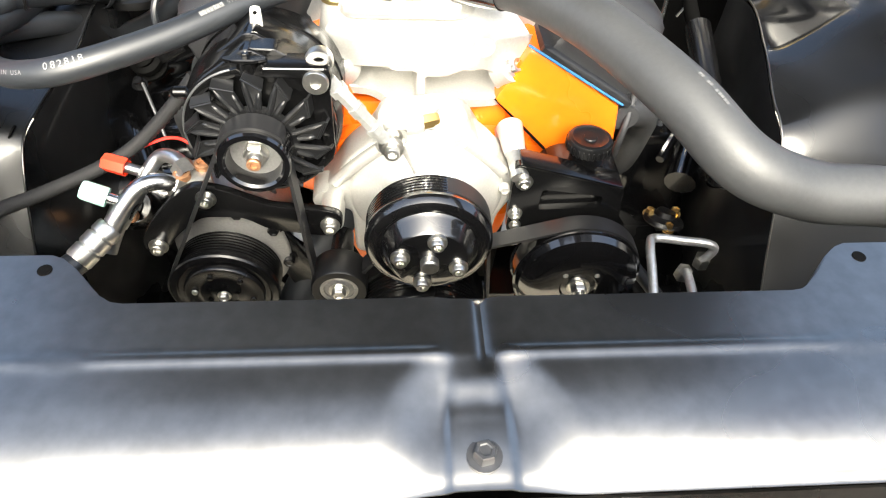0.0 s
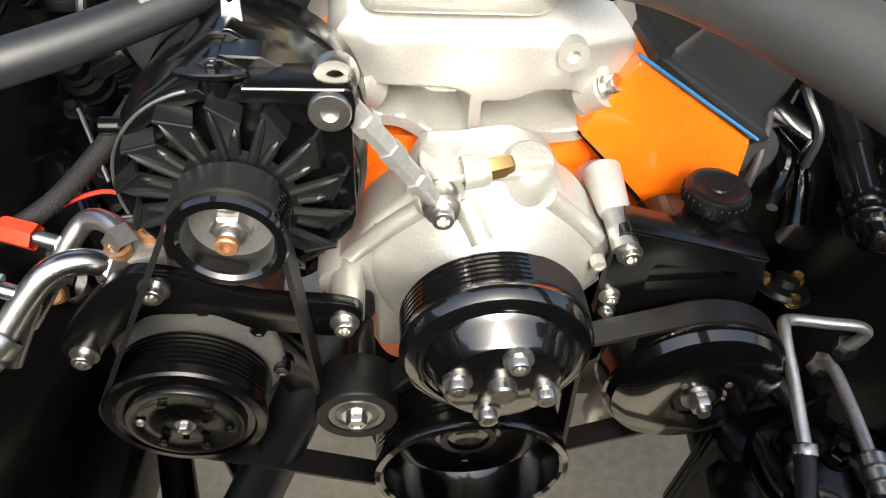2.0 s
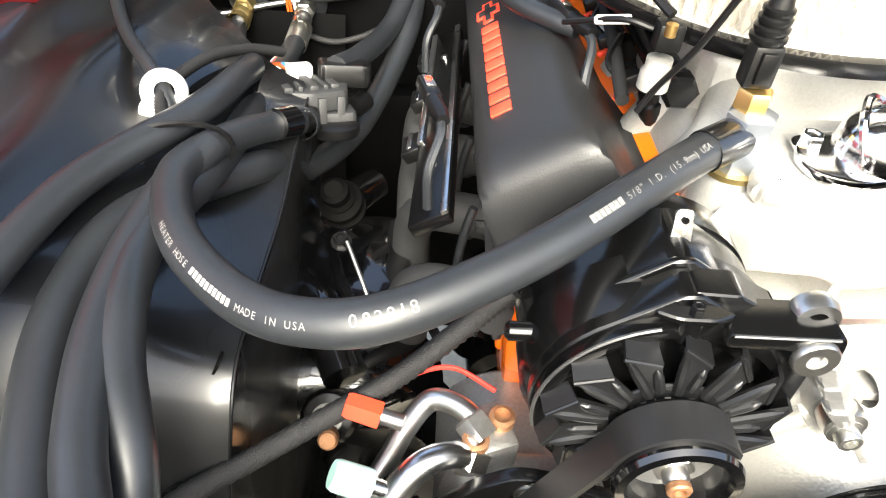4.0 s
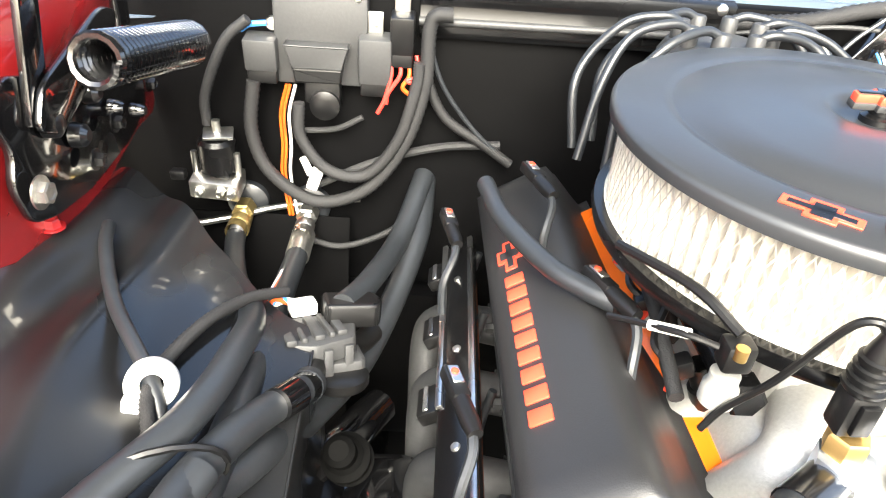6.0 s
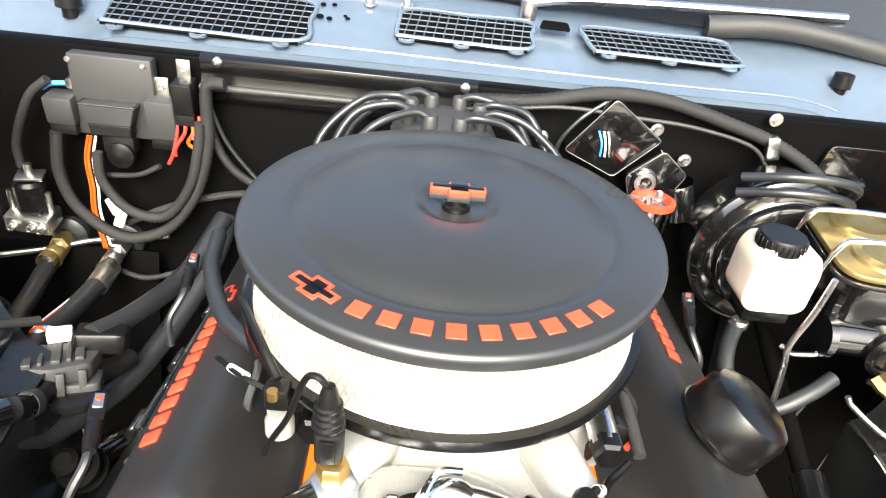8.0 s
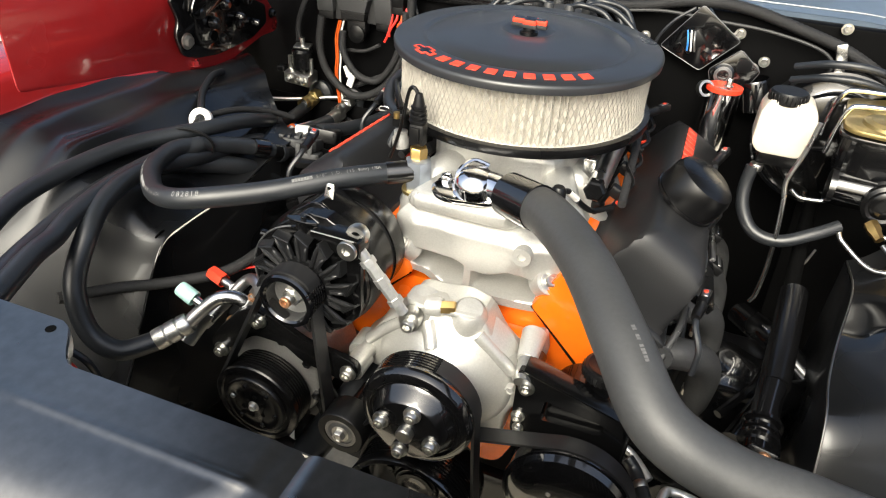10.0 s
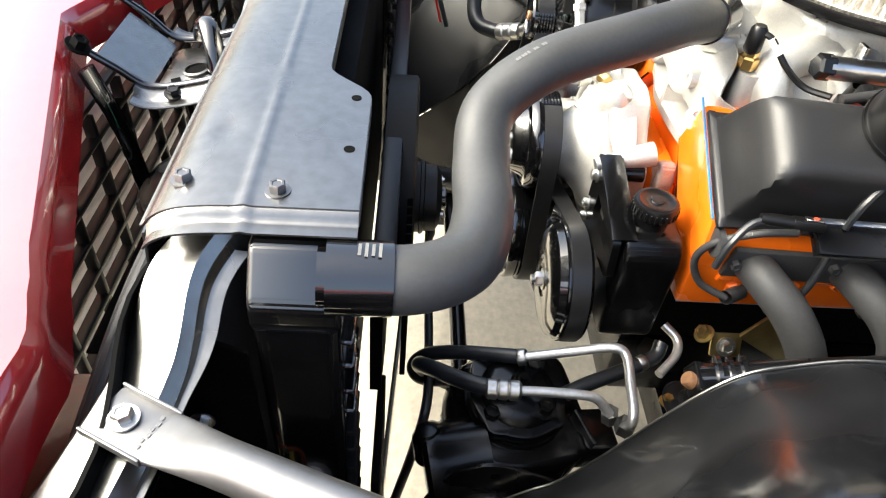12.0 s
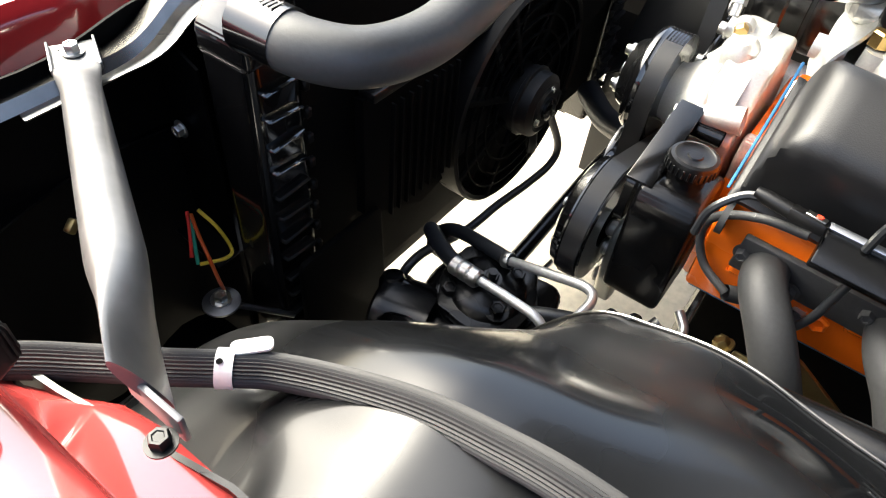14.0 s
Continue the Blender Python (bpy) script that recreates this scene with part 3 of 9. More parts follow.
for s in (1, -1):
    house = thing("inner_fender", "glossy black pressed steel inner fender over the wheel", "inner fender", (s * 0.55, 0.3, 0.7), kind="structure")
    rear = lambda u: 0.47 + 0.17 * smooth(0.0, 0.8, u)
    yy = lambda u, v: -0.16 + (rear(u) + 0.16) * v
    dd = lambda u, y: house_d(s, y) + (0.712 - house_d(s, y)) * u
    part("dome", sheet(lambda u, v: (s * dd(u, yy(u, v)), yy(u, v), house_z(s, dd(u, yy(u, v)), yy(u, v))), steps(0, 1, 70), steps(0, 1, 130), 0.0016), LINER, house, soft=60)
    part("rear_drop", sheet(lambda u, v: (s * dd(u, rear(u)), rear(u) + 0.02 * v, house_z(s, dd(u, rear(u)), rear(u)) - 0.004 - 0.25 * v), steps(0, 1, 20), steps(0, 1, 6), 0.0016), LINER, house)
    edge = lambda y: house_z(s, house_d(s, y), y)
    part("inner_skirt", sheet(lambda u, v: (s * (house_d(s, -0.16 + 0.63 * u) - 0.004 * v), -0.16 + 0.63 * u, edge(-0.16 + 0.63 * u) - 0.004 - min(0.45, edge(-0.16 + 0.63 * u) - 0.2) * v), steps(0, 1, 60), steps(0, 1, 10), 0.0016), LINER, house)
    part("edge_flange", tube([(s * (house_d(s, y) - 0.001), y, edge(y) + 0.001) for y in steps(-0.02, 0.465, 24)], 0.0013, 8, 3), EDP if s > 0 else LINER, house, "thin bare metal edge")

# ---- engine: block, heads, covers, intake ----
engine_block = thing("engine_block", "orange painted cast iron V8 engine block and heads", "engine", (0, 0.4, 0.5))
part("block", put(prism([(-0.085, 0.752), (0.085, 0.752), (0.10, 0.742), (0.145, 0.700), (0.19, 0.655), (0.185, 0.632), (0.125, 0.605), (-0.125, 0.605), (-0.185, 0.632), (-0.19, 0.655), (-0.145, 0.700), (-0.10, 0.742)], 0.446, 0.006), front(0, 0.66, 0)), ORANGE, engine_block)
for s in (-1, 1):
    poly = [(0.078, 0.768), (0.112, 0.833), (0.224, 0.762), (0.228, 0.72), (0.222, 0.634), (0.196, 0.632), (0.146, 0.700)]
    part("cylinder_head", put(prism([(s * x, z) for x, z in poly][::s], 0.462, 0.005), front(0, 0.657, 0)), ORANGE, engine_block)
    part("gasket", tube([(s * 0.108, 0.193, 0.838), (s * 0.166, 0.193, 0.802), (s * 0.226, 0.193, 0.765)], 0.0015, 6), BLUEGASKET, engine_block, "blue valve cover gasket edge")
    for y in (0.30, 0.41, 0.52, 0.62):
        part("plug_boss", put(lathe([(0.020, -0.02), (0.017, 0.006), (0.012, 0.008), (0.011, 0.0), (0, 0.0)], 20), toward((s * 0.214, y, 0.664), (s * 0.30, y - 0.02, 0.63))), ORANGE, engine_block)
        part("cast_pad", put(prism(rounded([(-0.02, -0.012), (0.02, -0.012), (0.016, 0.012), (-0.016, 0.012)], 0.005), 0.012, 0.004, 2), Matrix(((0, 0, s, s * 0.218), (1, 0, 0, y - 0.055), (0, 1, 0, 0.69), (0, 0, 0, 1)))), ORANGE, engine_block)
    part("head_gasket", tube([(s * 0.214, 0.200, 0.6305), (s * 0.214, 0.42, 0.6305), (s * 0.214, 0.64, 0.6305)], 0.0022, 6), BLUEGASKET, engine_block, "blue head gasket edge")
    part("front_seam", tube([(s * 0.080, 0.198, 0.768), (s * 0.146, 0.195, 0.700)], 0.0016, 6), MATTE, engine_block)
part("timing_cover", put(prism(rounded([(-0.10, 0.73), (0.10, 0.73), (0.11, 0.60), (0.07, 0.50), (-0.07, 0.50), (-0.11, 0.60)], 0.02), 0.03, 0.006), front(0, 0.205, 0)), ORANGE, engine_block)
# lower block coloured black to stand for the shade under the heads
part("crankcase", put(prism(rounded([(-0.118, 0.603), (0.118, 0.603), (0.108, 0.44), (-0.108, 0.44)], 0.006), 0.440, 0.004), front(0, 0.657, 0)), MATTE, engine_block, "crankcase, coloured black for the shade below the heads")
part("oil_pan", slab(-0.11, 0.11, 0.20, 0.62, 0.30, 0.44, 0.02), SATIN, engine_block, "black oil pan")


def cover_base(s, y):
    return Vector((s * 0.178, y, 0.793 - 0.055 * (y - 0.2)))


CU, CN = (0.85, -0.526), (0.526, 0.85)


def cover_at(s, u, h, y):
    b = cover_base(s, y)
    return Vector((s * (0.178 + CU[0] * u + CN[0] * h), y, b.z + CU[1] * u + CN[1] * h))


SECTION = [(-0.0655, 0.0), (-0.0655, 0.007), (-0.058, 0.010), (-0.0555, 0.016), (-0.050, 0.050), (-0.0465, 0.074), (-0.0425, 0.088), (-0.036, 0.0955), (-0.026, 0.0985), (-0.012, 0.0993), (0.0, 0.0995), (0.012, 0.0993), (0.026, 0.0985), (0.036, 0.0955), (0.0425, 0.088), (0.0465, 0.074), (0.050, 0.050), (0.0555, 0.016), (0.058, 0.010), (0.0655, 0.007), (0.0655, 0.0)]


def valve_cover(s):
    vc = thing("valve_cover", "black wrinkle-finish tall valve cover with raised red lettering bars", "valve cover", cover_base(s, 0.42), "valve covers")
    bm = bmesh.new()
    rows = []
    prof = [(0.196, 0.07), (0.198, 0.09), (0.202, 0.105), (0.204, 0.16), (0.207, 0.42), (0.211, 0.66), (0.216, 0.82), (0.223, 0.92), (0.234, 0.975), (0.250, 1.0), (0.40, 1.0), (0.61, 1.0), (0.640, 0.98), (0.662, 0.90), (0.674, 0.70), (0.681, 0.42), (0.686, 0.12), (0.691, 0.09), (0.697, 0.07)]
    for y, k in prof:
        taper = 1.0 if k < 0.12 else 0.985
        rows.append([bm.verts.new(cover_at(s, u * taper, min(h, 0.0995 * k) if k < 1 else h, y)) for u, h in SECTION])
    for a, b in zip(rows[:-1], rows[1:]):
        for i in range(len(SECTION) - 1):
            bm.faces.new((a[i], a[i + 1], b[i + 1], b[i]))
    bm.faces.new(rows[0])
    bm.faces.new(rows[-1][::-1])
    bmesh.ops.recalc_face_normals(bm, faces=bm.faces)
    part("cover", bm, WRINKLE, vc, soft=50)
    # raised lettering, as plain bars
    y0, y1 = (0.287, 0.466) if s < 0 else (0.432, 0.628)
    uu = 0.014 if s < 0 else -0.020
    w = (y1 - y0) / 9
    hgt = 0.1000 if abs(uu) < 0.018 else 0.0994
    for i in range(9):
        yc = y0 + w * (i + 0.5)
        c = cover_at(s, uu, hgt, yc)
        m = Matrix.Translation(c) @ Matrix(((0, s * CU[0], s * CN[0], 0), (1, 0, 0, 0), (0, CU[1], CN[1], 0), (0, 0, 0, 1)))
        part("lettering_bar", put(box(w * 0.66, 0.0170, 0.0022, 0.0008, 2), m), LETTER, vc, "raised red bar")
    if s < 0:
        c = cover_at(s, uu, hgt, 0.496)
        m = Matrix.Translation(c) @ Matrix(((0, s * CU[0], s * CN[0], 0), (1, 0, 0, 0), (0, CU[1], CN[1], 0), (0, 0, 0, 1)))
        part("emblem", put(join(put(box(0.044, 0.011, 0.0022, 0.0005, 1), pose(0, 0, 0)), put(box(0.018, 0.024, 0.0022, 0.0005, 1), pose(0.001, 0, 0))), m), LETTER, vc, "red emblem shape")
        part("emblem_inner", put(join(put(box(0.036, 0.0055, 0.0024, 0.0003, 1), pose(0, 0, 0.0004)), put(box(0.011, 0.018, 0.0024, 0.0003, 1), pose(0.001, 0, 0.0004))), m), WRINKLE, vc)
    for y in (0.30, 0.40, 0.48, 0.57):
        c = cover_at(s, 0.061, 0.0075, y)
        part("cover_bolt", put(hexhead(0.005, 0.006), toward(c, c + Vector((s * CN[0], 0, CN[1])))), SATIN, vc)
    return vc


valve_cover(-1)
valve_cover(1)

breather = thing("oil_filler_cap", "large round black oil breather cap on the valve cover", "oil cap", (0.219, 0.338, 0.885))
a = cover_at(1, -0.014, 0.098, 0.340)
bax = toward(a, a + Vector((0.50, -0.05, 0.86)))
part("cap", put(lathe([(0.030, 0), (0.034, 0.006), (0.0405, 0.010), (0.0410, 0.014), (0.0402, 0.036), (0.037, 0.044), (0.028, 0.049), (0, 0.0505)], 48), bax), SATIN, breather)
part("base_ring", put(lathe([(0.038, 0.004), (0.0425, 0.006), (0.0425, 0.010), (0.038, 0.011)], 40), bax), SATIN, breather)

# intake manifold
intake = thing("intake_manifold", "cast aluminium intake manifold with plenum and thermostat boss", "intake manifold", (0, 0.4, 0.78))
body = [(-0.118, 0.790), (-0.120, 0.815), (-0.112, 0.840), (-0.100, 0.868), (0.086, 0.866), (0.112, 0.835), (0.124, 0.805), (0.120, 0.788), (0.098, 0.762), (0.085, 0.756), (0.055, 0.752), (0.03, 0.760), (0.0, 0.756), (-0.03, 0.760), (-0.055, 0.756), (-0.08, 0.760), (-0.098, 0.764)]
part("lower_body", put(prism([(x, z) for x, z in body], 0.385, 0.010, 3), front(0, 0.64, 0)), CAST, intake)
# front apron with two arched pockets under a brow
def apron(u, v):
    x = -0.120 + 0.244 * u
    e = abs(2 * u - 1)
    zt = 0.879 - 0.060 * e ** 4
    zb = 0.770 - 0.014 * smooth(0.22, 0.36, u) + 0.012 * smooth(0.80, 1.0, u)
    z = zb + (zt - zb) * v
    # an arched slot across the front, with a post in it
    top = 0.803 - 0.010 * smooth(0.38, 0.52, u) * smooth(0.70, 0.56, u) - 0.010 * smooth(0.74, 0.84, u)
    low = 0.781 - 0.012 * smooth(0.24, 0.36, u)
    slot = smooth(0.150, 0.185, u) * smooth(0.835, 0.795, u) * smooth(low - 0.002, low + 0.004, z) * smooth(top + 0.003, top - 0.004, z)
    slot *= smooth(0.020, 0.034, abs(u - 0.475))
    bulge = 0.020 * math.sin(math.pi * min(1, max(0, u))) ** 0.6
    back = 0.040 * smooth(0.838, 0.882, z) * (1 - 0.3 * e)
    lump = -0.006 * math.exp(-((u - 0.17) / 0.06) ** 2 - ((z - 0.840) / 0.03) ** 2) - 0.007 * math.exp(-((u - 0.74) / 0.05) ** 2 - ((z - 0.826) / 0.02) ** 2)
    return (x, 0.216 - bulge + back + lump + 0.050 * slot + 0.03 * smooth(0.88, 1.0, e), z)
part("front_apron", sheet(apron, steps(0, 1, 110), steps(0, 1, 90), 0.003), CAST, intake, soft=70)
part("thermostat_boss", put(prism(rounded([(-0.085, -0.03), (0.055, -0.03), (0.065, 0.02), (0.02, 0.05), (-0.06, 0.05)], 0.02), 0.024, 0.010, 4), pose(-0.008, 0.228, 0.860, 4, 0, 0)), CAST, intake)
part("hose_boss", put(lathe([(0.030, -0.06), (0.024, -0.03), (0.0195, -0.004), (0.018, 0.0), (0, 0.0)], 24), pose(-0.090, 0.236, 0.866)), CAST, intake)
part("plenum", put(prism(rounded([(-0.085, -0.10), (0.085, -0.10), (0.105, 0.0), (0.085, 0.12), (-0.085, 0.12), (-0.105, 0.0)], 0.035), 0.07, 0.012, 3), pose(-0.015, 0.40, 0.845)), CAST, intake)
part("carb_pad", put(prism(rounded([(-0.07, -0.08), (0.07, -0.08), (0.07, 0.08), (-0.07, 0.08)], 0.015), 0.022, 0.003), pose(-0.018, 0.415, 0.905)), CAST, intake)
for s in (-1, 1):
    for k, y in enumerate((0.275, 0.355, 0.455, 0.54)):
        part("runner", tube([(s * 0.05, 0.36 + 0.03 * k, 0.880), (s * 0.085, y, 0.868), (s * 0.115, y, 0.815)], lambda t: 0.024 - 0.003 * t, 14), CAST, intake)
    part("flange_bolt", put(hexhead(0.0075, 0.010, True, True), toward((s * 0.095, 0.203, 0.806), (s * 0.118, 0.180, 0.833))), STEEL, intake)
    part("bolt_pad", put(lathe([(0.017, -0.02), (0.016, 0.0), (0, 0.0)], 20), toward((s * 0.095, 0.204, 0.805), (s * 0.118, 0.181, 0.832))), CAST, intake)
part("threaded_boss", put(lathe([(0.013, -0.03), (0.0115, 0), (0.005, 0), (0.0045, -0.008), (0, -0.008)], 20), front(0.061, 0.190, 0.836)), CAST, intake)
part("sensor_boss", put(lathe([(0.016, -0.05), (0.013, 0), (0, 0)], 20), pose(0.088, 0.245, 0.862)), CAST, intake)

# thermostat housing and neck
neck = thing("thermostat_housing", "chrome thermostat housing with an angled neck", "thermostat housing", (-0.02, 0.222, 0.885))
part("flange", put(prism(rounded([(-0.052, -0.012), (-0.03, -0.026), (0.02, -0.026), (0.05, -0.008), (0.05, 0.010), (0.02, 0.028), (-0.03, 0.028), (-0.052, 0.012)], 0.012), 0.007, 0.002), pose(-0.012, 0.222, 0.884, 3, 0, 12)), CHROME, neck)
part("dome", put(lathe([(0.027, 0), (0.027, 0.010), (0.024, 0.020), (0.016, 0.028), (0, 0.031)], 32), pose(-0.012, 0.222, 0.889)), CHROME, neck)
part("outlet", tube([(-0.022, 0.226, 0.898), (0.004, 0.224, 0.899), (0.030, 0.213, 0.901), (0.05, 0.199, 0.905)], 0.0185, 24), CHROME, neck)
part("outlet_ring", tube([(-0.03, 0.204, 0.895), (-0.032, 0.218, 0.914), (-0.022, 0.238, 0.921), (-0.005, 0.246, 0.915)], 0.0028, 8), CHROME, neck)
part("bolt", put(hexhead(0.0075, 0.010), pose(-0.051, 0.230, 0.889)), CHROME, neck)
part("bolt", put(hexhead(0.0075, 0.010), pose(0.032, 0.228, 0.889)), CHROME, neck)

# upper radiator hose
UP = [(0.034, 0.210, 0.902), (0.070, 0.184, 0.909), (0.103, 0.145, 0.916), (0.148, 0.080, 0.916), (0.194, -0.003, 0.907), (0.234, -0.053, 0.883), (0.291, -0.062, 0.862), (0.351, -0.063, 0.857), (0.404, -0.077, 0.860), (0.430, -0.113, 0.864), (0.434, -0.161, 0.866)]
hose = thing("upper_radiator_hose", "thick dusty grey rubber upper radiator hose", "hose", (0.2, 0, 0.88))
part("hose", tube(UP, 0.0242, 28, 10), HOSEGREY, hose)
for a, b in (((0.033, 0.211, 0.9018), (0.074, 0.181, 0.9098)), ((0.4318, -0.130, 0.8648), (0.4342, -0.174, 0.8665))):
    part("heat_shrink_clamp", tube([a, Vector(a).lerp(Vector(b), 0.5), b], 0.0262, 28, 4), GLOSS, hose, "shiny black heat-shrink clamp")


def text_bm(s, size):
    cu = bpy.data.curves.new("print", "FONT")
    cu.body, cu.size, cu.align_x, cu.align_y = s, size, "CENTER", "CENTER"
    cu.resolution_u = 2
    ob = bpy.data.objects.new("print", cu)
    scene.collection.objects.link(ob)
    bpy.context.view_layer.update()
    me = bpy.data.meshes.new_from_object(ob.evaluated_get(bpy.context.evaluated_depsgraph_get()))
    bm = bmesh.new()
    bm.from_mesh(me)
    bpy.data.objects.remove(ob)
    bpy.data.curves.remove(cu)
    bpy.data.meshes.remove(me)
    return bm


def print_on(pts, r, s, start, size, facing, step=0.62, flip=False):
    """Characters laid along a hose, on the side that looks toward facing."""
    line = spline(pts, 12)
    acc = [0]
    for a, b in zip(line[:-1], line[1:]):
        acc.append(acc[-1] + (b - a).length)
    out = []
    for k, ch in enumerate(s):
        if ch == " ":
            continue
        q = start + (k * size * step if not flip else -k * size * step)
        i = max(j for j in range(len(acc) - 1) if acc[j] <= max(0, q))
        c = line[i].lerp(line[i + 1], (q - acc[i]) / (acc[i + 1] - acc[i]))
        d = (line[i + 1] - line[i]).normalized() * (-1 if flip else 1)
        f = Vector(facing)
        f = (f - d * f.dot(d)).normalized()
        up = f.cross(d)
        m = Matrix((( d.x, up.x, f.x, 0), (d.y, up.y, f.y, 0), (d.z, up.z, f.z, 0), (0, 0, 0, 1)))
        g = put(box(size * 0.5, size * 0.75, 0.0002, 0), Matrix.Identity(4)) if ch == "#" else text_bm(ch, size)
        out.append(put(g, Matrix.Translation(c + f * (r + 0.0004)) @ m))
    return join(*out)


part("print", print_on(UP, 0.0242, "##### ## ##", 0.30, 0.0045, (0.25, -0.3, 0.9), flip=True), FAINT, hose, "faint printed bars")

# air cleaner
ACX, ACY, ACZ = -0.0205, 0.4225, 1.0200
air = thing("air_cleaner", "round black air cleaner with a cream pleated filter", "air cleaner", (ACX, ACY, 0.92))
at_ac = pose(ACX, ACY, ACZ, 1.2, 0, 0)
part("lid", put(lathe([(0.172, -0.012), (0.1755, -0.011), (0.1762, -0.004), (0.1752, -0.001), (0.172, 0.0008), (0.142, 0.0030), (0.1375, 0.0030), (0.1345, 0.0012), (0.1320, 0.0012), (0.128, 0.0042), (0.10, 0.0078), (0.06, 0.0118), (0.038, 0.0130), (0.032, 0.0115), (0.027, 0.0070), (0.022, 0.0060), (0, 0.0060)], 120), at_ac), LIDPAINT, air, soft=45)
part("base_pan", put(lathe([(0.06, -0.098), (0.14, -0.098), (0.158, -0.093), (0.173, -0.090), (0.1745, -0.085), (0.1735, -0.079), (0.167, -0.078), (0.15, -0.082), (0.06, -0.090)], 100, True), at_ac), SATIN, air)
bm = bmesh.new()
N = 210
lo, hi = [], []
for i in range(N):
    r = 0.1640 if i % 2 else 0.1550
    r += 0.0008 * math.sin(i * 0.7)
    t = 2 * math.pi * i / N
    lo.append(bm.verts.new((r * math.cos(t), r * math.sin(t), -0.081)))
    hi.append(bm.verts.new((r * math.cos(t), r * math.sin(t), -0.010)))
for i in range(N):
    j = (i + 1) % N
    bm.faces.new((lo[i], lo[j], hi[j], hi[i]))
part("filter_element", put(bm, at_ac), CREAM, air, "cream pleated paper filter", soft=10)
for h in (-0.0805, -0.0105):
    part("filter_seal", put(lathe([(0.150, h - 0.003), (0.1662, h - 0.003), (0.1662, h + 0.003), (0.150, h + 0.003)], 80, True), at_ac), CREAM, air)
bm = bmesh.new()
NS, TW, RR = 150, 0.0105, 0.1652
for fam in (-1, 1):
    for i in range(NS):
        t0 = 2 * math.pi * i / NS
        prev = None
        K = 7
        for k in range(K + 1):
            h = -0.078 + 0.065 * k / K
            t = t0 + fam * 0.16 * k / K
            dt = 0.0034
            rr = RR + 0.0004 * fam
            q = [bm.verts.new((rr * math.cos(t - dt), rr * math.sin(t - dt), h)), bm.verts.new((rr * math.cos(t + dt), rr * math.sin(t + dt), h))]
            if prev:
                bm.faces.new((prev[0], prev[1], q[1], q[0]))
            prev = q
tagged(part("wire_screen", put(bm, at_ac), MESH, air, "diamond wire screen round the filter"), kind="stuff")
# lettering arc of plain bars on the lid
def lid_z(r):
    return 0.0030 - (r - 0.142) * 0.0733
for i in range(9):
    a = radians(-114.5 + i * 8.2)
    r = 0.154
    m = at_ac @ pose(r * math.cos(a), r * math.sin(a), lid_z(r) + 0.0006, 0, 0, math.degrees(a) + 90) @ pose(0, 0, 0, 4, 0, 0)
    part("lettering_bar", put(box(0.0135, 0.0140, 0.0012, 0.0004, 1), m), LETTER, air, "printed red bar")
a = radians(-128.5)
m = at_ac @ pose(0.154 * math.cos(a), 0.154 * math.sin(a), lid_z(0.154) + 0.0006, 0, 0, math.degrees(a) + 90) @ pose(0, 0, 0, 4, 0, 0)
part("emblem", put(join(box(0.042, 0.0095, 0.0012, 0.0003, 1), put(box(0.017, 0.020, 0.0012, 0.0003, 1), pose(0.001, 0, 0))), m), LETTER, air, "printed red emblem shape")
part("emblem_inner", put(join(box(0.035, 0.005, 0.0016, 0.0003, 1), put(box(0.0115, 0.0145, 0.0016, 0.0003, 1), pose(0.001, 0, 0))), m), SATIN, air)
nut = thing("wing_nut", "black emblem wing nut with red edging on the air cleaner", "wing nut", (ACX, ACY, ACZ + 0.006))
part("stem", put(lathe([(0.012, 0), (0.012, 0.004), (0.008, 0.006), (0.0075, 0.013), (0, 0.013)], 24), pose(ACX, ACY, ACZ + 0.006)), SATIN, nut)
part("emblem", put(join(box(0.046, 0.008, 0.008, 0.0015), put(box(0.018, 0.015, 0.008, 0.0015), pose(0.001, 0, 0))), pose(ACX, ACY, ACZ + 0.022, 8, 0, 0)), LETTER, nut, "red edged emblem")
part("emblem_face", put(join(box(0.042, 0.0056, 0.0086, 0.0005), put(box(0.0145, 0.0122, 0.0086, 0.0005), pose(0.001, 0, 0))), pose(ACX, ACY, ACZ + 0.0224, 8, 0, 0)), GLOSS, nut)
part("emblem_skirt", put(join(box(0.047, 0.009, 0.005, 0.001), put(box(0.019, 0.016, 0.005, 0.001), pose(0.001, 0, 0))), pose(ACX, ACY, ACZ + 0.0180, 8, 0, 0)), GREYPLASTIC, nut)

# ---- front drive: pumps, pulleys, alternator, compressor ----
def grooves(r, y0, y1, n, deep=0.0022):
    out = []
    for i in range(n):
        a = y0 + (y1 - y0) * i / n
        w = (y1 - y0) / n
        out += [(r, a), (r, a + 0.25 * w), (r - deep, a + 0.5 * w), (r, a + 0.75 * w)]
    return out + [(r, y1)]


pump = thing("water_pump", "cast aluminium water pump on the engine front", "water pump", (0, 0.13, 0.7))
body = rounded([(-0.117, -0.002), (-0.117, -0.028), (-0.082, -0.030), (-0.080, -0.10), (0.078, -0.10), (0.084, -0.040), (0.099, -0.012), (0.099, 0.022), (0.086, 0.036), (0.062, 0.056), (0.042, 0.090), (0.014, 0.098), (-0.020, 0.092), (-0.046, 0.092), (-0.056, 0.070), (-0.086, 0.040), (-0.100, 0.014)], 0.009, 3)
part("body", put(prism(body, 0.050, 0.006, 3), front(0, 0.168, 0.70)), CAST, pump)
